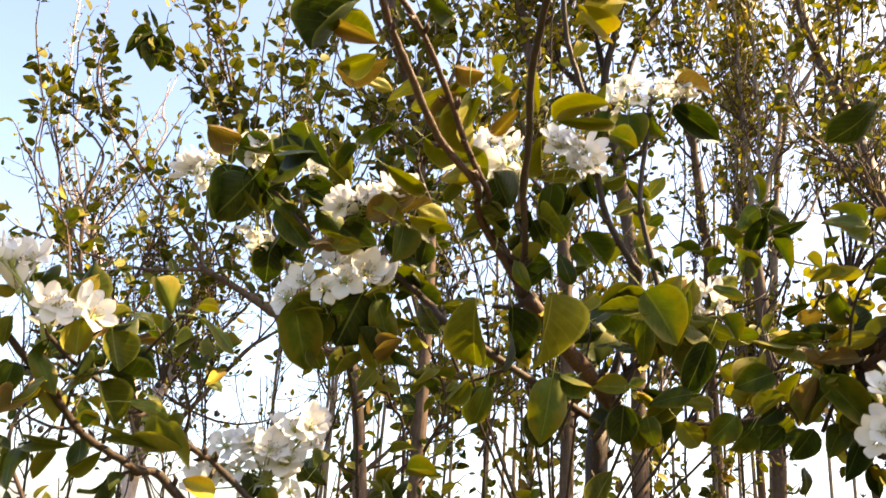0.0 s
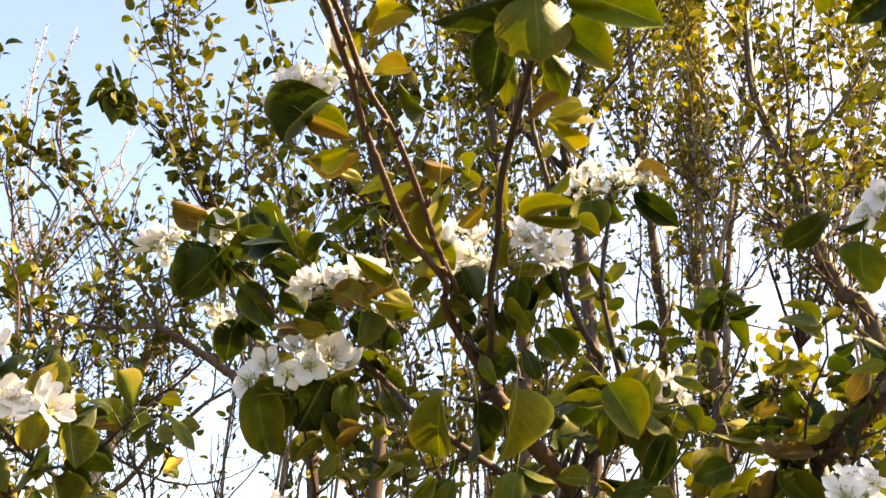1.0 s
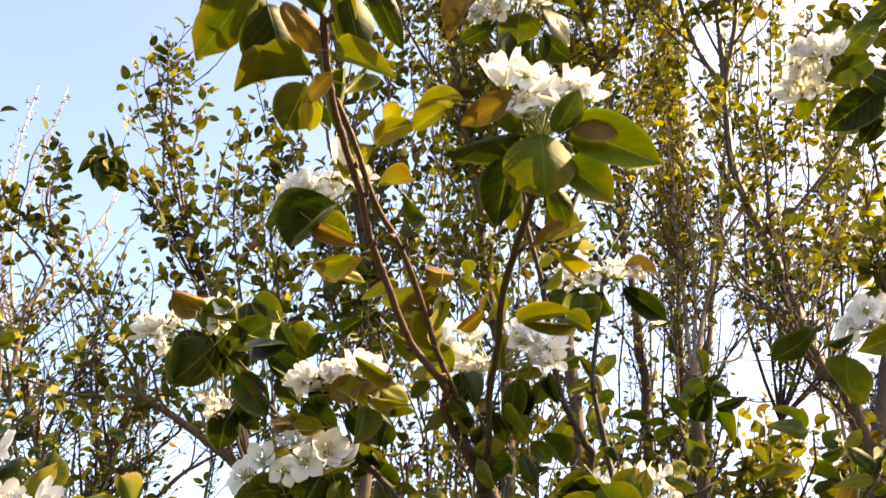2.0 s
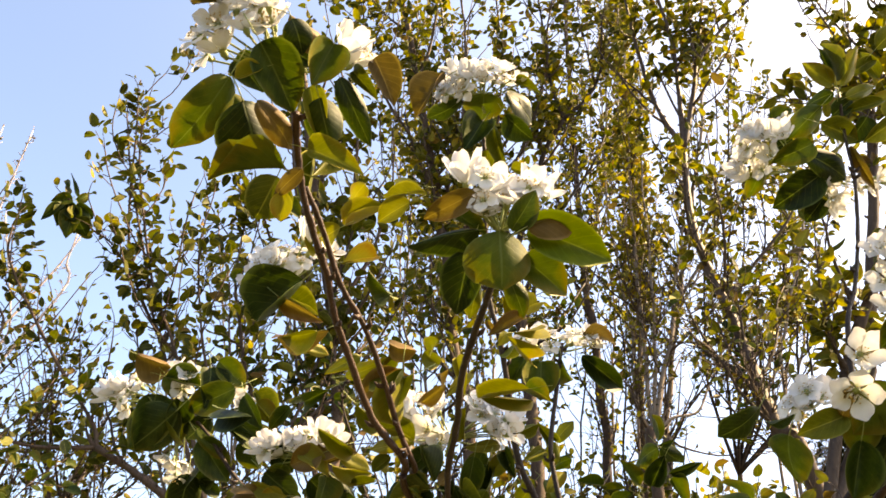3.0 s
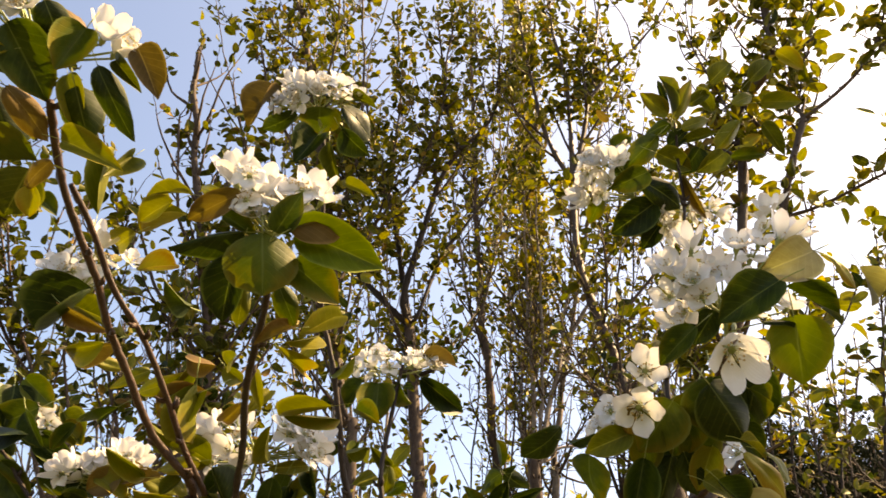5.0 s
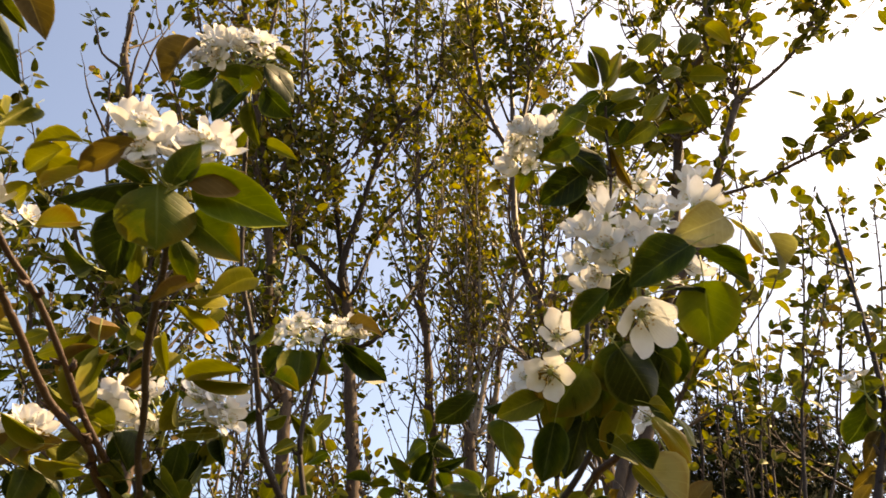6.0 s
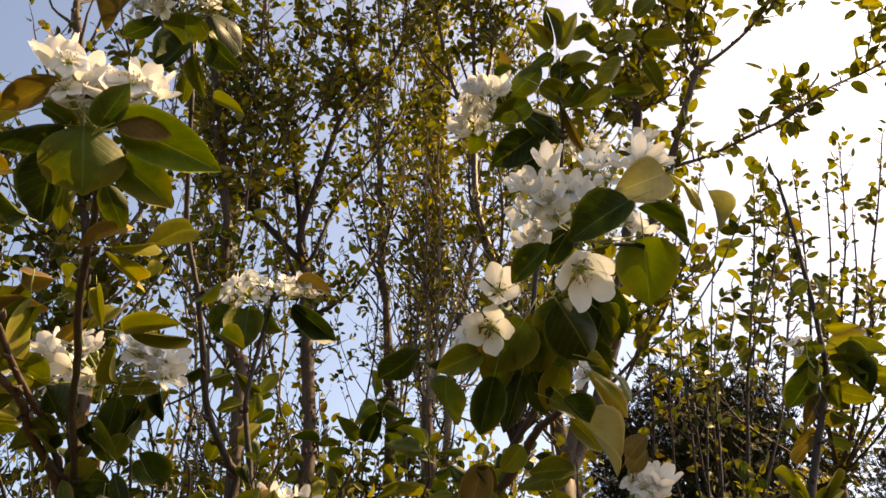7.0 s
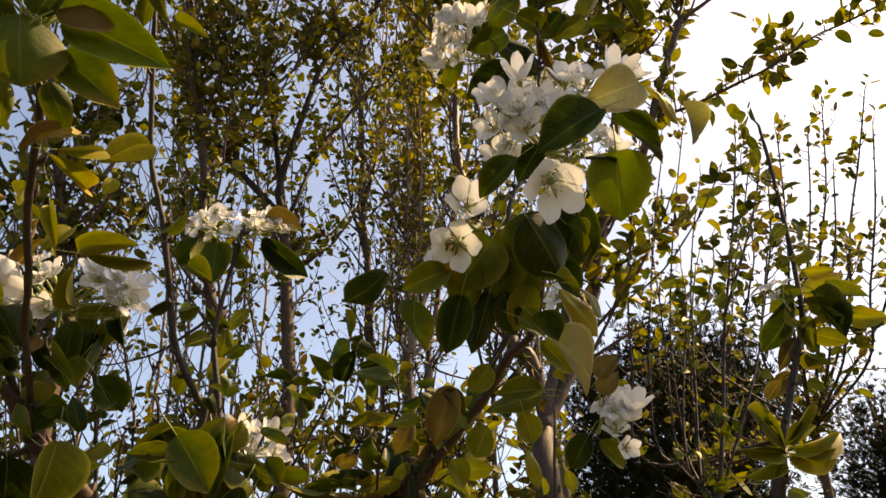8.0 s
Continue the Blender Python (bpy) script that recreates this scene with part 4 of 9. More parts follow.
leaf(limb_tall, (0.086, 0.660, 2.318), (0.089, 0.698, 2.299), 0.051, (-0.02, -0.45, -0.89), "g", 1)
leaf(limb_tall, (0.112, 0.657, 2.320), (0.159, 0.673, 2.308), 0.043, (0.30, -0.95, -0.04), "g", 1)
leaf(limb_tall, (0.115, 0.671, 2.298), (0.146, 0.682, 2.270), 0.034, (-0.49, -0.46, -0.74), "g", 0)
leaf(limb_tall, (0.088, 0.679, 2.289), (0.066, 0.682, 2.238), 0.038, (0.06, -0.99, -0.09), "g", 2)
leaf(limb_tall, (0.059, 0.668, 2.310), (0.026, 0.695, 2.287), 0.026, (0.26, -0.41, -0.87), "g", 1)
leaf(limb_tall, (0.036, 0.656, 2.331), (-0.000, 0.670, 2.289), 0.038, (-0.36, -0.93, -0.00), "o", 3)
leaf(limb_tall, (0.122, 0.648, 2.333), (0.151, 0.643, 2.317), 0.013, (-0.34, -0.87, -0.36), "y", 3)
leaf(limb_tall, (0.099, 0.696, 2.261), (0.096, 0.715, 2.235), 0.019, (-0.09, -0.82, -0.57), "y", 0)
leaf(limb_tall, (0.129, 0.704, 2.245), (0.163, 0.698, 2.228), 0.015, (-0.31, -0.91, -0.28), "y", 0)
leaf(limb_tall, (0.103, 0.681, 2.284), (0.114, 0.687, 2.230), 0.020, (-0.53, -0.82, -0.21), "y", 0)
leaf(limb_tall, (0.180, 0.872, 2.028), (0.211, 0.858, 2.005), 0.021, (-0.17, -0.93, 0.33), "g", 2)
leaf(limb_tall, (0.178, 0.899, 1.988), (0.202, 0.886, 1.993), 0.017, (-0.07, -0.49, -0.87), "y", 2)
leaf(limb_tall, (0.190, 0.917, 1.954), (0.222, 0.924, 1.973), 0.018, (0.28, -0.95, -0.11), "y", 3)
leaf(limb_tall, (0.169, 0.894, 1.999), (0.145, 0.908, 1.988), 0.013, (-0.02, -0.66, -0.75), "g", 2)
leaf(limb_tall, (0.207, 0.927, 1.931), (0.187, 0.955, 1.903), 0.022, (-0.46, -0.77, -0.44), "y", 0)
leaf(limb_tall, (0.222, 0.930, 1.919), (0.246, 0.928, 1.949), 0.019, (-0.01, -1.00, -0.04), "y", 3)
leaf(limb_tall, (0.144, 0.858, 2.068), (0.174, 0.843, 2.080), 0.014, (0.19, -0.38, -0.91), "y", 3)
cluster(near_tree, (0.233, 0.935, 2.097), 0.038, (-0.11, -0.47, -0.01), 0.6, (0.191, 0.932, 2.129), (0.205, 0.909, 2.130), (0.219, 0.906, 2.125), (0.242, 0.933, 2.133), (0.257, 0.923, 2.143), (0.270, 0.902, 2.128), (0.226, 0.922, 2.117), (0.206, 0.932, 2.120), (0.286, 0.918, 2.127), (0.181, 0.921, 2.111), (0.252, 0.936, 2.128))
leaf(limb_right, (0.264, 0.898, 2.127), (0.322, 0.911, 2.132), 0.022, (0.21, -0.98, 0.07), "o", 0)
leaf(limb_right, (0.212, 0.917, 2.090), (0.212, 0.926, 2.035), 0.050, (-0.19, -0.97, -0.17), "g", 2)
leaf(limb_right, (0.266, 0.910, 2.102), (0.330, 0.926, 2.063), 0.032, (-0.12, -0.84, -0.52), "g", 3)
leaf(limb_right, (0.239, 0.914, 2.095), (0.256, 0.943, 2.070), 0.024, (-0.33, -0.50, -0.80), "g", 3)
leaf(limb_right, (0.190, 0.916, 2.091), (0.170, 0.926, 2.057), 0.025, (-0.37, -0.93, -0.06), "g", 3)
leaf(limb_right, (0.235, 0.962, 1.997), (0.206, 0.931, 2.013), 0.020, (0.32, -0.66, -0.68), "y", 2)
leaf(limb_right, (0.241, 0.962, 1.996), (0.252, 0.938, 2.017), 0.021, (-0.71, -0.61, -0.36), "y", 1)
leaf(limb_right, (0.238, 0.962, 1.996), (0.241, 0.978, 1.960), 0.025, (0.14, -0.91, -0.39), "y", 1)
leaf(limb_right, (0.195, 0.951, 2.019), (0.188, 0.950, 1.987), 0.015, (-0.24, -0.96, 0.10), "g", 2)
leaf(limb_right, (0.265, 0.971, 1.979), (0.228, 1.006, 1.972), 0.015, (-0.69, -0.73, -0.04), "g", 1)
leaf(limb_right, (0.231, 0.985, 1.950), (0.258, 0.991, 1.924), 0.022, (0.25, -0.97, 0.02), "g", 1)
cluster(near_tree, (0.267, 0.868, 1.802), 0.038, (-0.15, -0.51, 0.12), 0.6, (0.257, 0.850, 1.833), (0.275, 0.859, 1.841), (0.290, 0.862, 1.833), (0.274, 0.867, 1.820), (0.297, 0.858, 1.820), (0.261, 0.843, 1.821), (0.251, 0.874, 1.832))
leaf(limb_right, (0.213, 0.839, 1.816), (0.158, 0.821, 1.815), 0.025, (0.25, -0.81, 0.53), "g", 3)
leaf(limb_right, (0.232, 0.833, 1.828), (0.251, 0.829, 1.769), 0.035, (-0.29, -0.96, -0.03), "g", 1)
leaf(limb_right, (0.208, 0.847, 1.800), (0.215, 0.882, 1.770), 0.031, (0.62, -0.58, -0.53), "g", 2)
leaf(limb_right, (0.279, 0.843, 1.807), (0.298, 0.843, 1.782), 0.024, (0.19, -0.97, 0.16), "y", 1)
leaf(limb_right, (0.244, 0.849, 1.796), (0.231, 0.872, 1.770), 0.020, (-0.35, -0.77, -0.53), "g", 0)
leaf(limb_right, (0.251, 0.825, 1.845), (0.229, 0.812, 1.805), 0.022, (0.40, -0.91, 0.06), "o", 1)
leaf(limb_right, (0.211, 0.823, 1.814), (0.179, 0.822, 1.824), 0.018, (0.03, -1.00, -0.04), "y", 2)
leaf(limb_right, (0.250, 0.818, 1.828), (0.224, 0.821, 1.766), 0.045, (-0.56, -0.81, 0.20), "g", 0)
leaf(limb_right, (0.192, 0.829, 1.799), (0.210, 0.830, 1.755), 0.031, (-0.68, -0.67, -0.30), "g", 1)
leaf(limb_right, (0.277, 0.838, 1.782), (0.262, 0.842, 1.738), 0.039, (-0.80, -0.56, 0.23), "g", 2)
leaf(limb_right, (0.328, 0.844, 1.772), (0.303, 0.833, 1.729), 0.033, (-0.47, -0.75, 0.46), "y", 0)
leaf(limb_right, (0.298, 0.836, 1.789), (0.252, 0.836, 1.806), 0.020, (-0.13, -0.92, -0.36), "y", 1)
leaf(limb_right, (0.349, 0.839, 1.786), (0.385, 0.833, 1.787), 0.008, (-0.16, -0.91, 0.38), "g", 3)
leaf(limb_right, (0.376, 0.823, 1.826), (0.364, 0.852, 1.821), 0.012, (-0.82, -0.41, -0.39), "g", 2)
leaf(limb_right, (0.295, 0.858, 1.735), (0.322, 0.837, 1.722), 0.017, (-0.41, -0.79, 0.45), "b", 0)
leaf(limb_right, (0.210, 0.856, 1.734), (0.249, 0.887, 1.730), 0.017, (0.56, -0.74, -0.38), "g", 2)
leaf(limb_right, (0.249, 0.860, 1.726), (0.215, 0.865, 1.702), 0.025, (-0.11, -0.99, -0.06), "y", 3)
leaf(limb_right, (0.197, 0.862, 1.717), (0.215, 0.895, 1.682), 0.025, (0.13, -0.75, -0.65), "g", 2)
leaf(limb_right, (0.222, 0.873, 1.692), (0.241, 0.877, 1.722), 0.024, (-0.64, -0.60, 0.47), "g", 0)
leaf(limb_right, (0.167, 0.822, 1.812), (0.194, 0.843, 1.832), 0.013, (0.59, -0.81, 0.06), "g", 2)
leaf(limb_right, (0.276, 0.816, 1.836), (0.294, 0.792, 1.824), 0.014, (-0.69, -0.66, 0.31), "g", 1)
leaf(limb_right, (0.284, 0.862, 1.723), (0.256, 0.867, 1.733), 0.019, (-0.00, -0.92, 0.39), "y", 1)
leaf(limb_right, (0.182, 0.873, 1.689), (0.161, 0.893, 1.713), 0.022, (-0.15, -0.82, 0.56), "g", 3)
leaf(limb_right, (0.268, 0.873, 1.695), (0.299, 0.860, 1.690), 0.017, (-0.41, -0.91, -0.08), "o", 2)
# thick low branch that sweeps to the side
limb_sweep = stem(near_tree, 0.00713, 0.00384, (0.181, 0.951, 1.710), (0.213, 0.953, 1.707), (0.264, 0.926, 1.710), (0.306, 0.900, 1.708), (0.344, 0.870, 1.716), (0.383, 0.831, 1.748), (0.409, 0.795, 1.771), (0.431, 0.757, 1.796), (0.447, 0.724, 1.810), bark=DARK_BARK)
leaf(limb_sweep, (0.375, 0.805, 1.766), (0.441, 0.857, 1.714), 0.027, (0.06, -0.74, -0.67), "g", 3)
leaf(limb_sweep, (0.371, 0.813, 1.744), (0.346, 0.817, 1.705), 0.024, (-0.63, -0.70, 0.34), "o", 0)
leaf(limb_sweep, (0.353, 0.810, 1.750), (0.354, 0.839, 1.730), 0.017, (-0.76, -0.35, -0.54), "y", 2)
leaf(limb_sweep, (0.391, 0.808, 1.758), (0.355, 0.777, 1.764), 0.018, (0.62, -0.75, -0.22), "o", 1)
leaf(limb_sweep, (0.408, 0.774, 1.844), (0.362, 0.783, 1.845), 0.015, (-0.19, -0.94, -0.26), "b", 1)
leaf(limb_sweep, (0.371, 0.788, 1.806), (0.351, 0.793, 1.794), 0.020, (0.15, -0.79, -0.59), "o", 1)
leaf(limb_sweep, (0.382, 0.780, 1.827), (0.399, 0.791, 1.794), 0.025, (-0.59, -0.62, -0.51), "g", 3)
leaf(limb_sweep, (0.388, 0.759, 1.880), (0.428, 0.786, 1.879), 0.021, (0.56, -0.82, -0.05), "g", 0)
leaf(limb_sweep, (0.422, 0.759, 1.881), (0.452, 0.771, 1.882), 0.013, (0.37, -0.90, -0.23), "g", 3)
leaf(limb_sweep, (0.426, 0.799, 1.784), (0.399, 0.806, 1.783), 0.012, (-0.26, -0.97, -0.05), "b", 1)
leaf(limb_sweep, (0.401, 0.832, 1.700), (0.431, 0.824, 1.712), 0.021, (-0.14, -0.93, -0.33), "g", 3)
leaf(limb_sweep, (0.420, 0.814, 1.748), (0.427, 0.797, 1.778), 0.017, (-0.44, -0.83, -0.34), "g", 1)
leaf(limb_sweep, (0.368, 0.834, 1.693), (0.339, 0.843, 1.697), 0.018, (-0.23, -0.93, 0.28), "g", 1)
leaf(limb_sweep, (0.400, 0.825, 1.718), (0.411, 0.822, 1.684), 0.026, (-0.02, -1.00, 0.10), "g", 1)
leaf(limb_sweep, (0.447, 0.780, 1.831), (0.444, 0.775, 1.785), 0.026, (-0.33, -0.93, 0.13), "o", 3)
leaf(limb_sweep, (0.346, 0.799, 1.778), (0.304, 0.775, 1.765), 0.012, (0.54, -0.59, -0.60), "y", 3)
leaf(limb_sweep, (0.312, 0.828, 1.704), (0.296, 0.836, 1.677), 0.019, (0.20, -0.91, -0.37), "g", 0)
leaf(limb_sweep, (0.383, 0.803, 1.735), (0.364, 0.821, 1.699), 0.034, (-0.86, -0.46, 0.23), "g", 2)
leaf(limb_sweep, (0.395, 0.809, 1.721), (0.424, 0.820, 1.697), 0.027, (-0.53, -0.27, -0.80), "g", 0)
leaf(limb_sweep, (0.364, 0.815, 1.698), (0.345, 0.829, 1.667), 0.021, (-0.21, -0.94, -0.28), "g", 3)
leaf(limb_sweep, (0.408, 0.822, 1.686), (0.385, 0.815, 1.648), 0.022, (-0.08, -0.97, 0.23), "g", 2)
leaf(limb_sweep, (0.335, 0.803, 1.726), (0.315, 0.819, 1.706), 0.019, (-0.73, -0.65, 0.20), "y", 2)
leaf(limb_sweep, (0.371, 0.793, 1.759), (0.398, 0.812, 1.738), 0.017, (-0.01, -0.75, -0.67), "g", 1)
leaf(limb_sweep, (0.414, 0.798, 1.752), (0.395, 0.798, 1.719), 0.021, (-0.66, -0.65, 0.38), "y", 1)
leaf(limb_sweep, (0.305, 0.814, 1.694), (0.290, 0.839, 1.669), 0.022, (0.10, -0.66, -0.75), "g", 0)
leaf(limb_sweep, (0.425, 0.828, 1.672), (0.427, 0.830, 1.641), 0.016, (-0.61, -0.79, -0.10), "g", 2)
leaf(limb_sweep, (0.355, 0.828, 1.662), (0.374, 0.842, 1.638), 0.020, (0.46, -0.88, -0.13), "g", 1)
cluster(near_tree, (0.375, 0.672, 1.668), 0.04, (-0.24, -0.49, 0.17), 0.6, (0.348, 0.637, 1.700), (0.366, 0.654, 1.714), (0.386, 0.676, 1.708), (0.366, 0.671, 1.680), (0.373, 0.659, 1.679), (0.350, 0.658, 1.669), (0.393, 0.681, 1.696))
leaf(limb_sweep, (0.341, 0.590, 1.918), (0.320, 0.607, 1.886), 0.036, (0.39, -0.68, -0.62), "g", 1)
leaf(limb_sweep, (0.370, 0.599, 1.899), (0.372, 0.628, 1.862), 0.044, (-0.91, -0.30, -0.28), "g", 1)
leaf(limb_sweep, (0.349, 0.594, 1.908), (0.371, 0.585, 1.909), 0.011, (-0.08, -0.39, -0.92), "g", 0)
leaf(limb_sweep, (0.381, 0.638, 1.805), (0.370, 0.641, 1.777), 0.018, (-0.04, -0.99, -0.11), "o", 1)
cluster(near_tree, (0.417, 0.627, 1.931), 0.038, (-0.26, -0.43, 0.02), 0.6, (0.394, 0.617, 1.943), (0.394, 0.599, 1.943), (0.406, 0.616, 1.937), (0.427, 0.632, 1.959))
# more leaves round the clusters and along the low branch
leaf(limb_side, (-0.172, 0.869, 1.990), (-0.226, 0.880, 1.959), 0.039, (0.18, -0.93, -0.31), "g", 0)
leaf(limb_side, (-0.239, 0.889, 1.962), (-0.282, 0.898, 1.909), 0.063, (0.32, -0.81, -0.49), "g", 4)
leaf(limb_side, (-0.209, 0.911, 1.937), (-0.169, 0.930, 1.893), 0.039, (0.22, -0.92, -0.32), "g", 0)
leaf(limb_side, (-0.217, 0.927, 1.898), (-0.219, 0.947, 1.848), 0.042, (0.30, -0.94, 0.15), "g", 1)
leaf(limb_side, (-0.175, 0.901, 1.964), (-0.129, 0.903, 1.936), 0.031, (0.32, -0.94, -0.09), "g", 0)
leaf(limb_side, (-0.145, 0.875, 1.977), (-0.119, 0.884, 1.958), 0.025, (0.12, -0.99, -0.08), "y", 0)
leaf(limb_side, (-0.200, 0.875, 2.025), (-0.164, 0.887, 1.999), 0.031, (0.22, -0.94, -0.26), "g", 0)
leaf(limb_side, (-0.263, 0.892, 2.006), (-0.234, 0.903, 1.981), 0.034, (0.24, -0.97, 0.03), "g", 0)
leaf(limb_side, (-0.206, 0.915, 1.967), (-0.225, 0.928, 1.934), 0.035, (0.55, -0.80, -0.24), "g", 1)
leaf(limb_side, (-0.162, 0.921, 1.943), (-0.133, 0.933, 1.915), 0.034, (0.23, -0.94, -0.26), "g", 4)
leaf(limb_side, (-0.113, 0.823, 1.881), (-0.074, 0.835, 1.856), 0.035, (0.01, -0.96, -0.27), "g", 0)
leaf(limb_side, (-0.053, 0.796, 1.900), (-0.086, 0.801, 1.885), 0.030, (0.19, -0.97, -0.15), "o", 0)
leaf(limb_side, (-0.131, 0.810, 1.860), (-0.113, 0.813, 1.853), 0.016, (0.33, -0.92, -0.21), "o", 1)
leaf(limb_side, (-0.087, 0.808, 1.854), (-0.113, 0.809, 1.850), 0.020, (0.09, -1.00, -0.01), "b", 0)
leaf(limb_side, (-0.064, 0.826, 1.879), (-0.023, 0.840, 1.848), 0.038, (0.27, -0.96, -0.08), "g", 0)
leaf(limb_side, (-0.044, 0.813, 1.885), (-0.005, 0.824, 1.861), 0.028, (0.54, -0.84, -0.01), "g", 4)
leaf(limb_side, (-0.033, 0.807, 1.902), (0.002, 0.810, 1.896), 0.022, (0.47, -0.88, -0.06), "y", 1)
leaf(limb_side, (-0.033, 0.793, 1.909), (-0.063, 0.797, 1.897), 0.022, (0.40, -0.92, -0.01), "o", 0)
leaf(limb_side, (-0.029, 0.859, 1.828), (0.002, 0.868, 1.807), 0.023, (0.47, -0.87, -0.10), "g", 0)
leaf(limb_side, (-0.056, 0.861, 1.847), (-0.011, 0.871, 1.825), 0.027, (0.19, -0.94, -0.30), "g", 0)
leaf(limb_side, (-0.088, 0.857, 1.854), (-0.055, 0.869, 1.828), 0.030, (0.31, -0.95, -0.12), "g", 1)
leaf(limb_side, (-0.111, 0.833, 1.910), (-0.084, 0.843, 1.889), 0.028, (0.27, -0.92, -0.28), "g", 0)
leaf(limb_fork, (0.034, 0.657, 1.877), (-0.001, 0.660, 1.867), 0.015, (0.25, -0.95, -0.20), "b", 1)
leaf(limb_fork, (0.060, 0.697, 1.886), (0.036, 0.706, 1.864), 0.021, (-0.20, -0.97, -0.14), "g", 0)
leaf(limb_fork, (0.098, 0.681, 1.877), (0.094, 0.697, 1.838), 0.023, (0.03, -0.95, -0.31), "g", 0)
leaf(limb_fork, (0.112, 0.693, 1.874), (0.102, 0.708, 1.837), 0.021, (-0.10, -0.96, -0.26), "g", 4)
leaf(limb_fork, (0.101, 0.718, 1.812), (0.071, 0.725, 1.793), 0.020, (-0.01, -1.00, 0.05), "g", 0)
leaf(limb_fork, (0.019, 0.682, 1.869), (0.004, 0.687, 1.854), 0.014, (0.00, -1.00, 0.03), "y", 2)
leaf(limb_fork, (0.127, 0.768, 1.720), (0.101, 0.765, 1.699), 0.030, (0.19, -0.98, 0.12), "g", 0)
leaf(limb_fork, (0.104, 0.766, 1.697), (0.098, 0.782, 1.656), 0.030, (-0.27, -0.94, -0.22), "g", 0)
leaf(limb_fork, (0.047, 0.759, 1.708), (0.040, 0.775, 1.668), 0.027, (0.24, -0.97, -0.04), "g", 1)
leaf(limb_fork, (0.080, 0.725, 1.820), (0.107, 0.732, 1.805), 0.020, (0.25, -0.97, -0.04), "g", 0)
leaf(limb_fork, (0.120, 0.721, 1.835), (0.142, 0.729, 1.817), 0.018, (-0.16, -0.97, -0.18), "g", 0)
leaf(limb_fork, (0.064, 0.756, 1.744), (0.086, 0.764, 1.726), 0.018, (0.22, -0.94, 0.25), "b", 2)
leaf(limb_fork, (0.118, 0.707, 1.868), (0.137, 0.697, 1.894), 0.018, (0.08, -1.00, 0.06), "y", 0)
leaf(limb_sweep, (0.194, 0.757, 1.807), (0.231, 0.767, 1.761), 0.046, (0.11, -0.99, -0.09), "g", 0)
leaf(limb_sweep, (0.199, 0.765, 1.789), (0.154, 0.762, 1.792), 0.020, (-0.05, -1.00, 0.03), "y", 0)
leaf(limb_sweep, (0.199, 0.777, 1.785), (0.198, 0.796, 1.739), 0.020, (-0.22, -0.97, -0.06), "g", 1)
leaf(limb_sweep, (0.262, 0.796, 1.772), (0.244, 0.815, 1.722), 0.029, (-0.08, -1.00, 0.06), "g", 0)
leaf(limb_sweep, (0.250, 0.815, 1.724), (0.211, 0.816, 1.717), 0.020, (0.00, -0.98, 0.19), "g", 1)
leaf(limb_sweep, (0.189, 0.812, 1.725), (0.155, 0.810, 1.727), 0.021, (-0.13, -0.98, 0.15), "y", 0)
leaf(limb_sweep, (0.183, 0.808, 1.708), (0.182, 0.824, 1.669), 0.031, (-0.16, -0.99, 0.02), "g", 0)
leaf(limb_sweep, (0.208, 0.823, 1.701), (0.218, 0.836, 1.669), 0.021, (-0.29, -0.95, -0.15), "g", 1)
leaf(limb_sweep, (0.326, 0.807, 1.748), (0.291, 0.812, 1.734), 0.029, (-0.12, -0.99, -0.01), "g", 0)
leaf(limb_sweep, (0.364, 0.787, 1.775), (0.313, 0.786, 1.773), 0.011, (-0.23, -0.95, 0.21), "y", 0)
leaf(limb_sweep, (0.413, 0.775, 1.781), (0.373, 0.776, 1.774), 0.017, (-0.31, -0.94, -0.10), "b", 1)
leaf(limb_sweep, (0.398, 0.782, 1.762), (0.361, 0.782, 1.759), 0.018, (-0.18, -0.98, 0.08), "o", 0)
leaf(limb_sweep, (0.365, 0.789, 1.744), (0.414, 0.797, 1.701), 0.032, (-0.37, -0.93, 0.06), "g", 0)
leaf(limb_sweep, (0.364, 0.799, 1.745), (0.345, 0.815, 1.704), 0.020, (-0.23, -0.96, -0.15), "o", 1)
leaf(limb_sweep, (0.391, 0.771, 1.842), (0.356, 0.772, 1.836), 0.015, (-0.19, -0.95, 0.26), "b", 0)
leaf(limb_sweep, (0.429, 0.811, 1.748), (0.417, 0.832, 1.696), 0.039, (-0.30, -0.95, -0.13), "g", 0)
leaf(limb_sweep, (0.453, 0.819, 1.729), (0.434, 0.836, 1.687), 0.039, (-0.50, -0.86, -0.06), "g", 4)
leaf(limb_sweep, (0.294, 0.823, 1.707), (0.269, 0.834, 1.679), 0.028, (-0.13, -0.97, -0.20), "g", 0)
leaf(limb_sweep, (0.343, 0.838, 1.702), (0.322, 0.846, 1.680), 0.025, (-0.26, -0.95, 0.17), "g", 0)
leaf(limb_sweep, (0.242, 0.835, 1.700), (0.266, 0.846, 1.676), 0.025, (-0.38, -0.92, 0.02), "y", 0)
leaf(limb_sweep, (0.294, 0.835, 1.731), (0.322, 0.839, 1.723), 0.019, (-0.43, -0.90, -0.09), "y", 1)
leaf(limb_sweep, (0.399, 0.827, 1.705), (0.379, 0.837, 1.681), 0.028, (-0.50, -0.73, 0.46), "g", 1)
leaf(limb_sweep, (0.283, 0.805, 1.804), (0.302, 0.816, 1.779), 0.020, (-0.06, -0.96, 0.28), "g", 0)
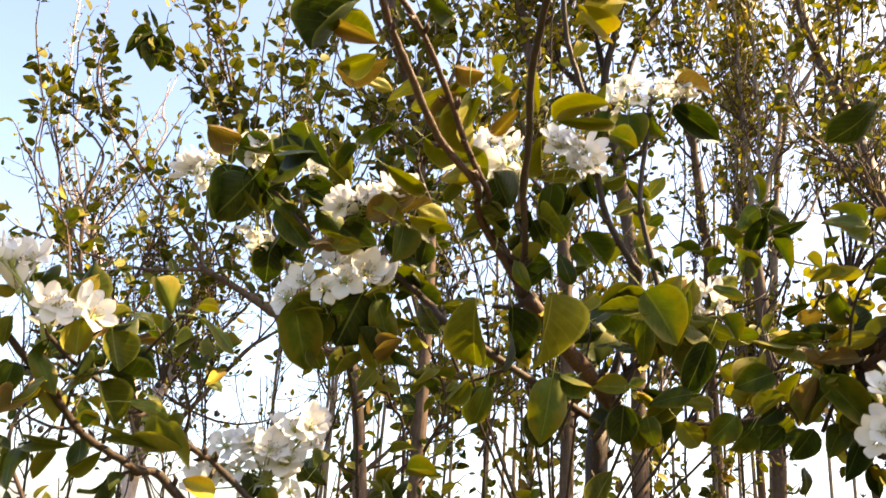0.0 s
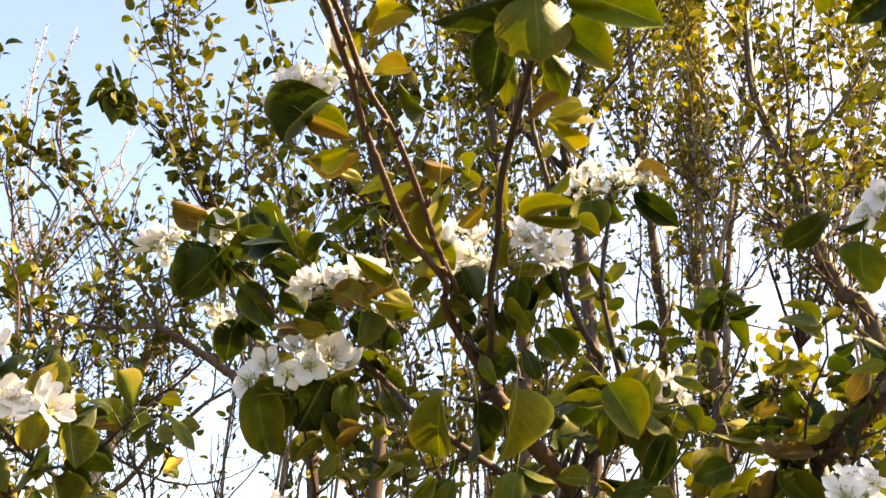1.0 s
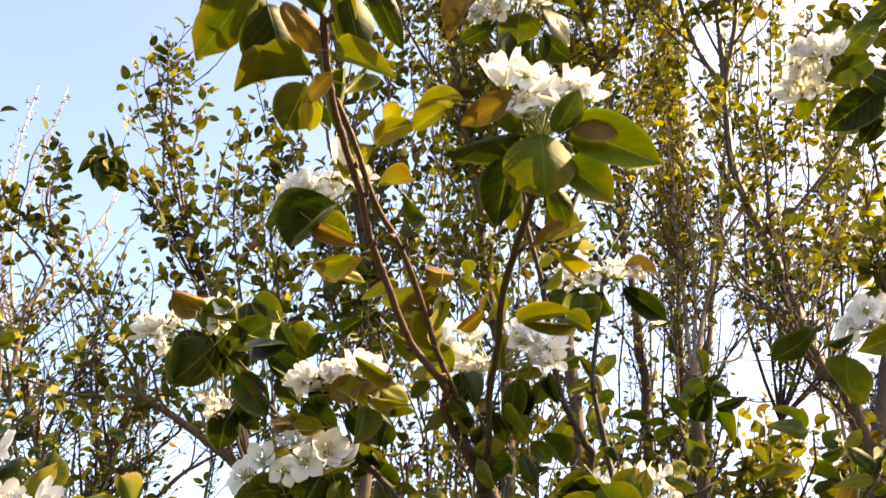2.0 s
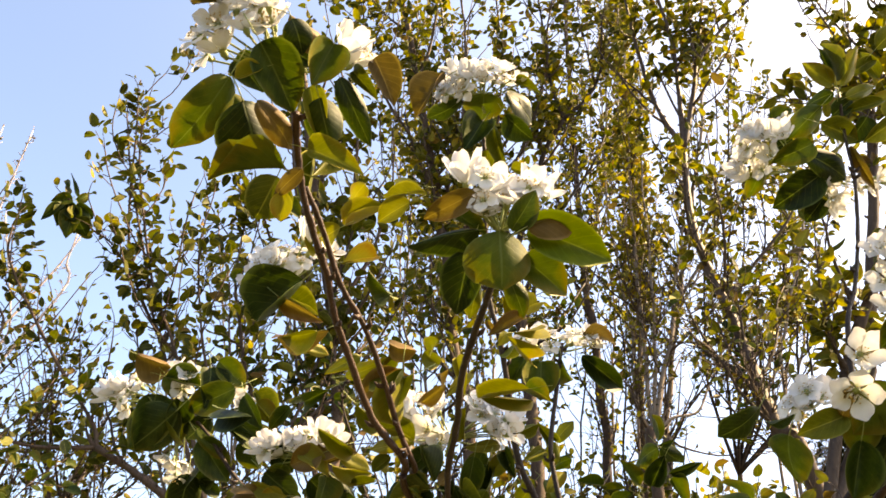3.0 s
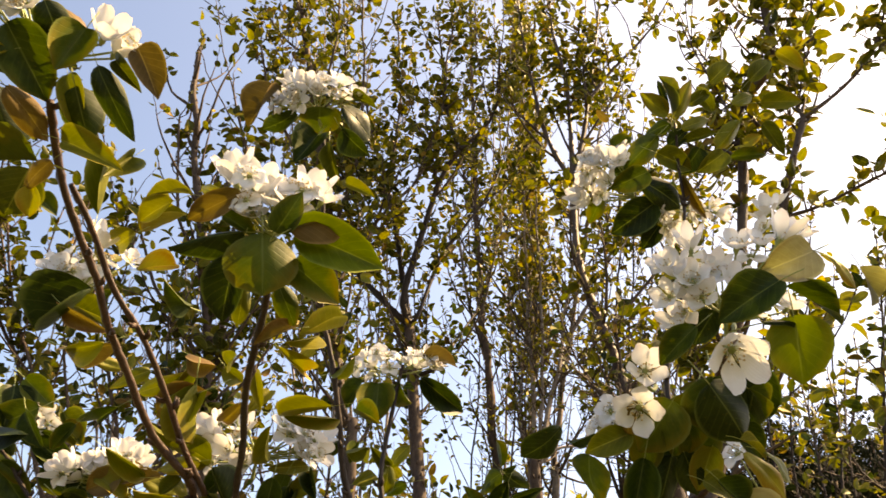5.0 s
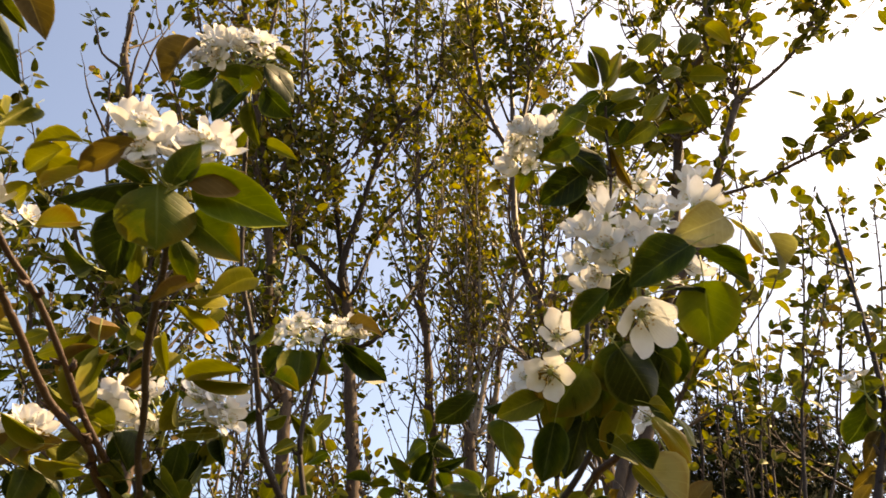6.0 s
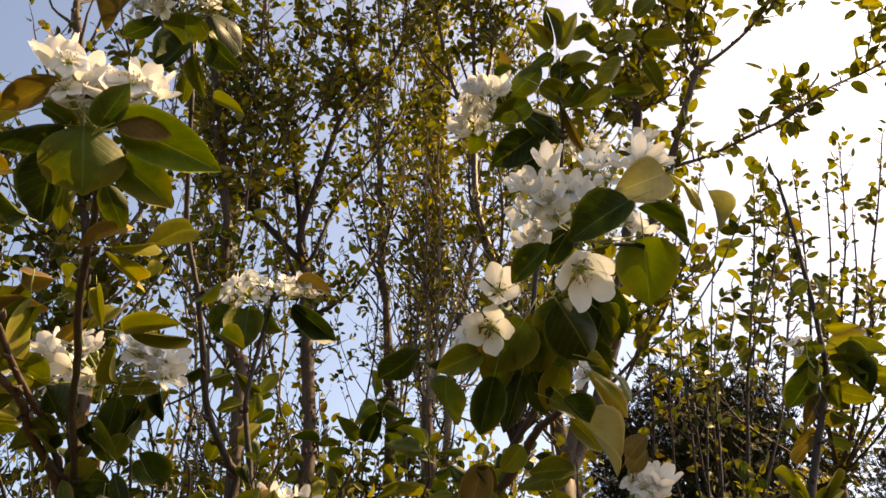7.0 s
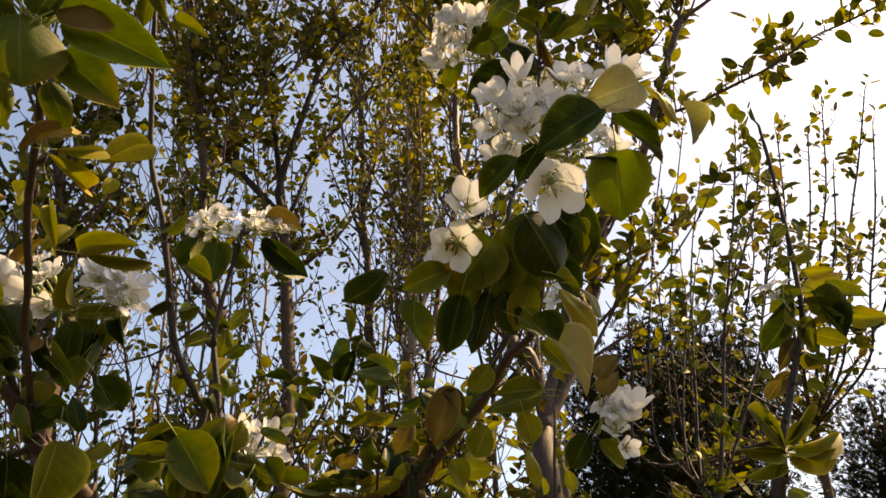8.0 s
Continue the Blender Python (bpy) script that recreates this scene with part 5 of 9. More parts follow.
# left-hand low limbs
limb_low = stem(near_tree, 0.00496, 0.00256, (0.260, 1.020, 1.250), (0.000, 0.850, 1.350), (-0.214, 0.783, 1.586), (-0.253, 0.750, 1.613), (-0.290, 0.718, 1.635), (-0.310, 0.684, 1.666), (-0.338, 0.648, 1.703), (-0.360, 0.614, 1.734), bark=DARK_BARK)
limb_low2 = stem(near_tree, 0.00372, 0.00192, (0.260, 1.020, 1.300), (0.050, 0.850, 1.420), (-0.175, 0.799, 1.607), (-0.207, 0.767, 1.632), (-0.256, 0.731, 1.664), (-0.303, 0.696, 1.693), (-0.328, 0.663, 1.722), bark=DARK_BARK)
cluster(near_tree, (-0.306, 0.652, 1.697), 0.038, (0.27, -0.46, 0.12), 0.6, (-0.346, 0.635, 1.776), (-0.324, 0.630, 1.760), (-0.336, 0.638, 1.748), (-0.326, 0.643, 1.760), (-0.305, 0.636, 1.725), (-0.290, 0.636, 1.722), (-0.283, 0.647, 1.728), (-0.304, 0.648, 1.718), (-0.262, 0.629, 1.717), (-0.345, 0.623, 1.761), (-0.328, 0.613, 1.754))
leaf(limb_low, (-0.279, 0.645, 1.718), (-0.281, 0.655, 1.691), 0.024, (0.39, -0.87, -0.32), "y", 2)
leaf(limb_low, (-0.253, 0.650, 1.710), (-0.244, 0.653, 1.678), 0.029, (0.63, -0.78, 0.09), "y", 2)
leaf(limb_low, (-0.315, 0.653, 1.692), (-0.287, 0.641, 1.668), 0.018, (0.17, -0.79, 0.59), "g", 1)
leaf(limb_low, (-0.271, 0.661, 1.678), (-0.305, 0.686, 1.673), 0.011, (-0.34, -0.61, -0.71), "b", 3)
leaf(limb_low, (-0.330, 0.656, 1.682), (-0.333, 0.654, 1.653), 0.019, (0.57, -0.82, 0.00), "g", 3)
leaf(limb_low, (-0.302, 0.650, 1.702), (-0.321, 0.667, 1.686), 0.011, (-0.03, -0.70, -0.71), "g", 3)
leaf(limb_low, (-0.322, 0.664, 1.662), (-0.305, 0.694, 1.664), 0.015, (0.71, -0.37, -0.60), "o", 1)
leaf(limb_low, (-0.261, 0.655, 1.696), (-0.244, 0.665, 1.704), 0.012, (0.61, -0.71, -0.34), "g", 0)
leaf(limb_low, (-0.236, 0.670, 1.659), (-0.204, 0.701, 1.661), 0.019, (0.61, -0.65, 0.46), "g", 1)
leaf(limb_low, (-0.209, 0.679, 1.638), (-0.178, 0.666, 1.617), 0.017, (0.16, -0.72, 0.68), "y", 0)
leaf(limb_low, (-0.311, 0.679, 1.624), (-0.267, 0.667, 1.621), 0.013, (-0.27, -0.96, -0.12), "y", 2)
leaf(limb_low, (-0.292, 0.682, 1.617), (-0.302, 0.677, 1.594), 0.012, (0.17, -0.98, 0.14), "y", 2)
leaf(limb_low, (-0.256, 0.683, 1.620), (-0.282, 0.688, 1.605), 0.012, (0.16, -0.83, -0.53), "y", 2)
leaf(limb_low, (-0.248, 0.679, 1.633), (-0.209, 0.654, 1.624), 0.011, (-0.51, -0.85, 0.10), "y", 3)
leaf(limb_low, (-0.220, 0.684, 1.622), (-0.177, 0.657, 1.618), 0.017, (-0.35, -0.65, 0.68), "y", 2)
leaf(limb_low, (-0.335, 0.643, 1.716), (-0.335, 0.640, 1.692), 0.012, (0.33, -0.93, 0.13), "y", 3)
cluster(near_tree, (-0.158, 0.849, 1.591), 0.042, (0.20, -0.77, 0.18), 0.6, (-0.200, 0.827, 1.645), (-0.179, 0.829, 1.652), (-0.152, 0.815, 1.642), (-0.133, 0.816, 1.664), (-0.126, 0.845, 1.662), (-0.207, 0.848, 1.619), (-0.184, 0.823, 1.624), (-0.165, 0.854, 1.628), (-0.207, 0.821, 1.606), (-0.136, 0.826, 1.637), (-0.152, 0.842, 1.668), (-0.118, 0.823, 1.672), (-0.176, 0.844, 1.609), (-0.226, 0.848, 1.629), (-0.145, 0.848, 1.621), (-0.173, 0.831, 1.642))
leaf(limb_low2, (-0.107, 0.816, 1.629), (-0.094, 0.834, 1.648), 0.016, (-0.08, -0.69, 0.72), "g", 3)
leaf(limb_low2, (-0.154, 0.821, 1.609), (-0.148, 0.834, 1.586), 0.019, (0.13, -0.88, -0.45), "g", 1)
leaf(limb_low2, (-0.117, 0.816, 1.628), (-0.100, 0.824, 1.609), 0.016, (-0.17, -0.85, -0.51), "g", 1)
leaf(limb_low2, (-0.175, 0.824, 1.599), (-0.194, 0.845, 1.578), 0.016, (-0.37, -0.79, -0.48), "g", 2)
leaf(limb_low2, (-0.020, 0.820, 1.630), (0.013, 0.807, 1.626), 0.016, (-0.24, -0.78, 0.57), "g", 2)
leaf(limb_low2, (-0.038, 0.812, 1.649), (-0.012, 0.818, 1.657), 0.010, (0.05, -0.89, 0.45), "y", 0)
# thin leafy shoots low on the tree
stem(near_tree, 0.001984, 0.001152, (0.162, 0.855, 1.680), (0.194, 0.847, 1.737), (0.211, 0.842, 1.784), (0.229, 0.838, 1.832), bark=DARK_BARK)
stem(near_tree, 0.001984, 0.001152, (0.256, 0.896, 1.691), (0.279, 0.885, 1.738), (0.302, 0.874, 1.785), (0.313, 0.862, 1.833), bark=DARK_BARK)
stem(near_tree, 0.001984, 0.001152, (0.337, 0.907, 1.698), (0.345, 0.867, 1.751), (0.365, 0.833, 1.793), (0.378, 0.799, 1.832), bark=DARK_BARK)
stem(near_tree, 0.001984, 0.001152, (0.379, 0.832, 1.699), (0.391, 0.796, 1.753), (0.387, 0.762, 1.800), (0.394, 0.733, 1.836), bark=DARK_BARK)
stem(near_tree, 0.001984, 0.001152, (0.124, 0.877, 1.674), (0.138, 0.852, 1.711), (0.148, 0.824, 1.753), bark=DARK_BARK)
stem(near_tree, 0.001984, 0.001152, (0.409, 0.805, 1.687), (0.419, 0.770, 1.730), (0.418, 0.738, 1.765), (0.417, 0.706, 1.798), bark=DARK_BARK)
stem(near_tree, 0.001984, 0.001152, (0.191, 1.068, 1.690), (0.198, 1.075, 1.762), (0.213, 1.080, 1.838), (0.207, 1.089, 1.903), bark=DARK_BARK)
stem(near_tree, 0.001984, 0.001152, (0.283, 1.172, 1.706), (0.344, 1.187, 1.806), (0.342, 1.199, 1.909), bark=DARK_BARK)
stem(near_tree, 0.001984, 0.001152, (0.470, 1.173, 1.719), (0.468, 1.171, 1.812), (0.449, 1.167, 1.908), (0.473, 1.174, 1.981), bark=DARK_BARK)
stem(near_tree, 0.001984, 0.001152, (0.555, 1.173, 1.725), (0.548, 1.194, 1.805), (0.598, 1.206, 1.911), bark=DARK_BARK)
stem(near_tree, 0.001984, 0.001152, (0.694, 1.278, 1.745), (0.661, 1.289, 1.846), (0.697, 1.298, 1.959), bark=DARK_BARK)
stem(near_tree, 0.001984, 0.001152, (0.050, 1.172, 1.689), (0.070, 1.199, 1.756), (0.049, 1.218, 1.840), bark=DARK_BARK)
stem(near_tree, 0.001984, 0.001152, (-0.287, 0.751, 1.633), (-0.274, 0.723, 1.668), (-0.246, 0.697, 1.699), (-0.223, 0.676, 1.716), bark=DARK_BARK)
stem(near_tree, 0.001984, 0.001152, (-0.338, 0.772, 1.631), (-0.320, 0.736, 1.667), (-0.297, 0.703, 1.697), bark=DARK_BARK)
stem(near_tree, 0.001984, 0.001152, (-0.256, 0.858, 1.640), (-0.244, 0.830, 1.681), (-0.260, 0.803, 1.719), bark=DARK_BARK)
stem(near_tree, 0.001984, 0.001152, (-0.011, 0.911, 1.662), (0.010, 0.892, 1.708), (-0.005, 0.874, 1.752), bark=DARK_BARK)

# ---- low bushy pear tree behind the nearest one ----
low_tree = thing("pear_tree", (0.150, 1.300, 0.0), "low bushy pear tree with olive leaves and one late blossom", "tree", "pear trees")
stem(low_tree, 0.022, 0.012, (0.150, 1.300, 0.0), (0.160, 1.290, 0.8), (0.170, 1.260, 1.500), name="trunk", bark=DARK_BARK)
stem(low_tree, 0.002232, 0.001152, (0.170, 1.260, 1.500), (0.013, 1.012, 1.823), (0.022, 0.996, 1.897), (-0.005, 0.996, 1.963), bark=DARK_BARK)
stem(low_tree, 0.002232, 0.001152, (0.170, 1.260, 1.500), (0.094, 1.039, 1.833), (0.069, 1.042, 1.893), (0.090, 1.028, 1.955), bark=DARK_BARK)
stem(low_tree, 0.002232, 0.001152, (0.170, 1.260, 1.500), (0.136, 1.078, 1.844), (0.147, 1.098, 1.906), (0.121, 1.127, 1.975), bark=DARK_BARK)
stem(low_tree, 0.002232, 0.001152, (0.170, 1.260, 1.500), (-0.032, 0.974, 1.877), (-0.020, 0.938, 1.939), (-0.046, 0.910, 2.007), (-0.033, 0.877, 2.065), bark=DARK_BARK)
stem(low_tree, 0.002232, 0.001152, (0.170, 1.260, 1.500), (0.109, 0.934, 1.872), (0.104, 0.926, 1.934), (0.126, 0.915, 1.988), bark=DARK_BARK)
low_5 = stem(low_tree, 0.002232, 0.001152, (0.170, 1.260, 1.500), (0.449, 1.103, 1.924), (0.447, 1.085, 2.001), (0.423, 1.085, 2.059), bark=DARK_BARK)
low_6 = stem(low_tree, 0.002232, 0.001152, (0.170, 1.260, 1.500), (0.387, 1.122, 1.924), (0.395, 1.115, 1.980), (0.417, 1.092, 2.052), bark=DARK_BARK)
stem(low_tree, 0.002232, 0.001152, (0.170, 1.260, 1.500), (0.317, 1.090, 1.911), (0.339, 1.106, 1.972), (0.366, 1.131, 2.016), bark=DARK_BARK)
stem(low_tree, 0.002232, 0.001152, (0.170, 1.260, 1.500), (0.177, 1.044, 1.867), (0.159, 1.038, 1.935), (0.171, 1.028, 1.994), bark=DARK_BARK)
stem(low_tree, 0.002232, 0.001152, (0.170, 1.260, 1.500), (0.002, 1.211, 1.891), (0.003, 1.203, 1.951), (-0.034, 1.207, 2.015), bark=DARK_BARK)
stem(low_tree, 0.002232, 0.001152, (0.170, 1.260, 1.500), (0.370, 1.248, 1.834), (0.385, 1.263, 1.906), (0.365, 1.287, 1.983), bark=DARK_BARK)
stem(low_tree, 0.002232, 0.001152, (0.170, 1.260, 1.500), (0.483, 1.209, 1.833), (0.476, 1.230, 1.905), (0.506, 1.246, 1.965), bark=DARK_BARK)
leaf(low_5, (0.419, 1.063, 2.038), (0.382, 1.103, 2.022), 0.030, (-0.74, -0.68, 0.00), "g", 1)
leaf(low_5, (0.423, 1.062, 2.038), (0.473, 1.087, 2.013), 0.026, (-0.06, -0.66, -0.75), "g", 1)
leaf(low_5, (0.430, 1.067, 2.028), (0.422, 1.107, 1.997), 0.031, (-0.48, -0.59, -0.65), "g", 2)
leaf(low_5, (0.420, 1.061, 2.042), (0.435, 1.044, 2.042), 0.011, (-0.43, -0.40, -0.81), "g", 0)
leaf(low_5, (0.440, 1.077, 2.007), (0.475, 1.048, 2.014), 0.017, (-0.50, -0.72, -0.49), "g", 3)
leaf(low_5, (0.442, 1.081, 2.000), (0.460, 1.068, 1.956), 0.024, (-0.18, -0.96, 0.21), "g", 3)
leaf(low_5, (0.417, 1.059, 2.045), (0.408, 1.060, 2.084), 0.012, (0.11, -0.99, 0.05), "g", 2)
leaf(low_6, (0.394, 1.110, 1.978), (0.366, 1.155, 1.971), 0.022, (-0.83, -0.54, -0.12), "g", 0)
leaf(low_6, (0.400, 1.101, 1.989), (0.371, 1.070, 2.014), 0.023, (0.44, -0.78, -0.44), "g", 0)
leaf(low_6, (0.398, 1.108, 1.978), (0.432, 1.141, 1.965), 0.023, (0.69, -0.73, -0.03), "g", 1)
leaf(low_6, (0.349, 1.119, 1.985), (0.312, 1.103, 1.994), 0.018, (0.43, -0.89, 0.17), "g", 3)
leaf(low_6, (0.349, 1.119, 1.985), (0.382, 1.114, 1.987), 0.013, (-0.16, -0.98, -0.07), "y", 2)
cluster(low_tree, (0.318, 1.192, 1.862), 0.038, (-0.06, -0.53, 0.12), 0.6, (0.289, 1.186, 1.907), (0.307, 1.173, 1.909), (0.323, 1.169, 1.897), (0.337, 1.171, 1.887), (0.307, 1.197, 1.894), (0.350, 1.170, 1.871))

# ---- the second near pear tree ----
second_tree = thing("pear_tree", (0.640, 0.950, 0.0), "young flowering pear tree with dense white blossom clusters and yellowing leaves", "tree", "pear trees")
stem(second_tree, 0.026, 0.0075, (0.640, 0.950, 0.000), (0.630, 0.940, 0.600), (0.560, 0.860, 1.200), (0.409, 0.798, 1.755), name="trunk", bark=DARK_BARK)
limb_front = stem(second_tree, 0.00527, 0.00288, (0.409, 0.798, 1.755), (0.420, 0.761, 1.771), (0.443, 0.709, 1.810), (0.461, 0.664, 1.842), (0.469, 0.626, 1.869), (0.478, 0.595, 1.880), (0.473, 0.558, 1.913), (0.460, 0.527, 1.940), (0.458, 0.491, 1.968), bark=YOUNG_BARK)
limb_back = stem(second_tree, 0.003472, 0.00192, (0.409, 0.798, 1.755), (0.504, 0.676, 1.931), (0.501, 0.686, 2.007), (0.509, 0.686, 2.075), (0.534, 0.696, 2.127), (0.551, 0.694, 2.198), (0.560, 0.687, 2.279), (0.563, 0.689, 2.346), (0.567, 0.685, 2.422), bark=DARK_BARK)
cluster(second_tree, (0.444, 0.475, 1.948), 0.036, (-0.25, -0.45, 0.1), 0.7, (0.426, 0.407, 2.004), (0.442, 0.415, 2.004), (0.383, 0.427, 1.984), (0.378, 0.433, 1.967), (0.391, 0.435, 1.958), (0.391, 0.418, 1.974), (0.408, 0.422, 1.989), (0.399, 0.423, 1.964), (0.415, 0.417, 1.984), (0.482, 0.420, 2.015), (0.479, 0.435, 1.974), (0.489, 0.417, 2.034), (0.465, 0.431, 1.977), (0.401, 0.435, 2.011))
cluster(second_tree, (0.447, 0.461, 1.968), 0.054, (-0.5, -1.3, -0.8), 0, (0.411, 0.417, 1.919))
cluster(second_tree, (0.389, 0.496, 1.922), 0.048, (-0.7, -1.2, -0.7), 0, (0.366, 0.483, 1.896), (0.371, 0.476, 1.923))
leaf(limb_front, (0.430, 0.371, 1.953), (0.391, 0.392, 1.930), 0.034, (-0.53, -0.83, -0.18), "g", 0)
leaf(limb_front, (0.462, 0.407, 1.949), (0.470, 0.423, 1.902), 0.047, (-0.49, -0.82, -0.30), "l", 0)
leaf(limb_front, (0.442, 0.416, 1.945), (0.504, 0.402, 1.956), 0.017, (-0.67, -0.73, 0.11), "g", 1)
leaf(limb_front, (0.449, 0.390, 1.963), (0.496, 0.390, 1.940), 0.014, (-0.89, -0.38, 0.25), "g", 3)
leaf(limb_front, (0.390, 0.424, 1.938), (0.367, 0.445, 1.916), 0.021, (-0.32, -0.95, -0.02), "g", 0)
leaf(limb_front, (0.411, 0.447, 1.911), (0.424, 0.469, 1.872), 0.047, (-0.17, -0.88, -0.45), "g", 4)
leaf(limb_front, (0.394, 0.481, 1.904), (0.375, 0.505, 1.867), 0.040, (-0.17, -0.90, -0.40), "g", 0)
leaf(limb_front, (0.363, 0.481, 1.900), (0.359, 0.499, 1.874), 0.018, (-0.42, -0.81, -0.42), "o", 1)
leaf(limb_front, (0.367, 0.504, 1.883), (0.334, 0.517, 1.869), 0.023, (-0.28, -0.91, -0.29), "y", 0)
leaf(limb_front, (0.377, 0.506, 1.865), (0.372, 0.527, 1.825), 0.027, (-0.33, -0.86, -0.40), "g", 2)
leaf(limb_front, (0.399, 0.503, 1.868), (0.395, 0.532, 1.826), 0.024, (-0.28, -0.87, -0.41), "g", 4)
leaf(limb_front, (0.445, 0.478, 1.866), (0.481, 0.473, 1.839), 0.020, (-0.05, -1.00, -0.05), "b", 1)
leaf(limb_front, (0.461, 0.367, 1.981), (0.426, 0.377, 1.964), 0.034, (-0.25, -0.80, -0.50), "p", 0)
leaf(limb_front, (0.473, 0.377, 1.989), (0.501, 0.367, 1.970), 0.015, (-0.20, -0.75, 0.60), "b", 1)
leaf(limb_front, (0.499, 0.370, 1.976), (0.520, 0.384, 1.953), 0.014, (-0.40, -0.85, 0.10), "p", 3)
leaf(limb_front, (0.437, 0.444, 1.903), (0.457, 0.449, 1.887), 0.012, (0.14, -0.94, 0.33), "g", 3)
leaf(limb_front, (0.419, 0.498, 1.849), (0.444, 0.497, 1.838), 0.022, (-0.18, -0.95, 0.24), "y", 0)
leaf(limb_front, (0.441, 0.498, 1.838), (0.481, 0.498, 1.799), 0.023, (-0.15, -0.97, 0.20), "p", 3)
leaf(limb_front, (0.490, 0.511, 1.813), (0.500, 0.498, 1.829), 0.018, (-0.69, -0.72, -0.04), "o", 0)
leaf(limb_front, (0.409, 0.531, 1.821), (0.398, 0.547, 1.802), 0.019, (-0.21, -0.93, -0.29), "y", 0)
leaf(limb_front, (0.451, 0.528, 1.805), (0.418, 0.539, 1.804), 0.019, (-0.32, -0.95, -0.03), "y", 0)
leaf(limb_front, (0.414, 0.483, 1.912), (0.405, 0.513, 1.870), 0.040, (-0.41, -0.87, -0.28), "g", 0)
leaf(limb_front, (0.447, 0.455, 1.938), (0.473, 0.477, 1.893), 0.035, (-0.57, -0.71, -0.41), "g", 0)
leaf(limb_front, (0.411, 0.496, 1.893), (0.440, 0.507, 1.862), 0.035, (-0.49, -0.82, -0.29), "g", 1)
leaf(limb_front, (0.416, 0.436, 1.963), (0.404, 0.455, 1.941), 0.022, (-0.44, -0.83, -0.33), "g", 0)
leaf(limb_front, (0.456, 0.458, 1.921), (0.451, 0.484, 1.883), 0.031, (-0.54, -0.73, -0.42), "g", 4)
leaf(limb_front, (0.388, 0.505, 1.894), (0.383, 0.527, 1.859), 0.029, (-0.52, -0.84, -0.17), "g", 0)
leaf(limb_front, (0.413, 0.510, 1.875), (0.431, 0.522, 1.843), 0.026, (-0.40, -0.91, -0.05), "g", 1)
leaf(limb_front, (0.452, 0.483, 1.893), (0.464, 0.485, 1.866), 0.021, (-0.42, -0.90, -0.13), "g", 0)
leaf(limb_front, (0.435, 0.503, 1.880), (0.427, 0.523, 1.848), 0.025, (-0.38, -0.92, -0.12), "y", 0)
leaf(limb_front, (0.395, 0.581, 1.819), (0.386, 0.597, 1.774), 0.027, (-0.35, -0.89, -0.28), "o", 0)
leaf(limb_front, (0.375, 0.601, 1.796), (0.349, 0.611, 1.796), 0.011, (-0.42, -0.88, 0.23), "y", 1)
leaf(limb_front, (0.465, 0.561, 1.811), (0.424, 0.567, 1.804), 0.019, (-0.22, -0.97, 0.11), "y", 1)
leaf(limb_front, (0.450, 0.562, 1.797), (0.462, 0.571, 1.773), 0.021, (-0.40, -0.91, -0.11), "b", 0)
leaf(limb_front, (0.424, 0.576, 1.787), (0.418, 0.592, 1.764), 0.024, (-0.41, -0.91, 0.02), "y", 0)
leaf(limb_front, (0.459, 0.540, 1.850), (0.486, 0.539, 1.825), 0.019, (-0.56, -0.82, 0.08), "b", 0)
leaf(limb_front, (0.520, 0.560, 1.818), (0.531, 0.547, 1.834), 0.018, (-0.37, -0.93, 0.04), "o", 0)
leaf(limb_front, (0.517, 0.579, 1.788), (0.506, 0.597, 1.762), 0.023, (-0.63, -0.73, -0.26), "g", 0)
leaf(limb_front, (0.461, 0.584, 1.771), (0.474, 0.583, 1.744), 0.012, (-0.17, -0.98, -0.12), "b", 1)
leaf(limb_front, (0.390, 0.585, 1.816), (0.411, 0.587, 1.797), 0.012, (-0.03, -0.99, -0.15), "o", 3)
leaf(limb_front, (0.526, 0.577, 1.784), (0.552, 0.580, 1.762), 0.015, (-0.49, -0.87, 0.05), "y", 0)
leaf(limb_front, (0.408, 0.616, 1.769), (0.424, 0.623, 1.747), 0.018, (-0.15, -0.99, 0.09), "y", 0)
leaf(limb_front, (0.452, 0.463, 1.863), (0.479, 0.462, 1.851), 0.016, (-0.35, -0.70, 0.60), "y", 1)
leaf(limb_front, (0.435, 0.464, 1.871), (0.457, 0.463, 1.862), 0.009, (-0.30, -0.60, 0.70), "b", 0)
leaf(limb_front, (0.426, 0.488, 1.847), (0.446, 0.493, 1.830), 0.020, (-0.20, -0.97, 0.10), "g", 2)
leaf(limb_front, (0.450, 0.509, 1.811), (0.462, 0.508, 1.806), 0.009, (-0.10, -0.90, 0.40), "b", 0)
leaf(limb_front, (0.404, 0.442, 1.902), (0.440, 0.454, 1.865), 0.043, (-0.10, -0.90, -0.42), "g", 4)
leaf(limb_front, (0.422, 0.530, 1.893), (0.414, 0.546, 1.868), 0.023, (-0.21, -0.97, -0.09), "g", 0)
cluster(second_tree, (0.538, 0.586, 1.782), 0.028, (-0.4, -0.6, 0.1), 0.5, (0.533, 0.563, 1.805), (0.546, 0.568, 1.799), (0.538, 0.570, 1.790))
cluster(second_tree, (0.537, 0.598, 1.796), 0.036, (-0.28, -0.45, 0.11), 0.3, (0.538, 0.574, 1.826), (0.562, 0.594, 1.824), (0.533, 0.577, 1.814), (0.552, 0.568, 1.809), (0.549, 0.587, 1.809), (0.476, 0.536, 1.889))
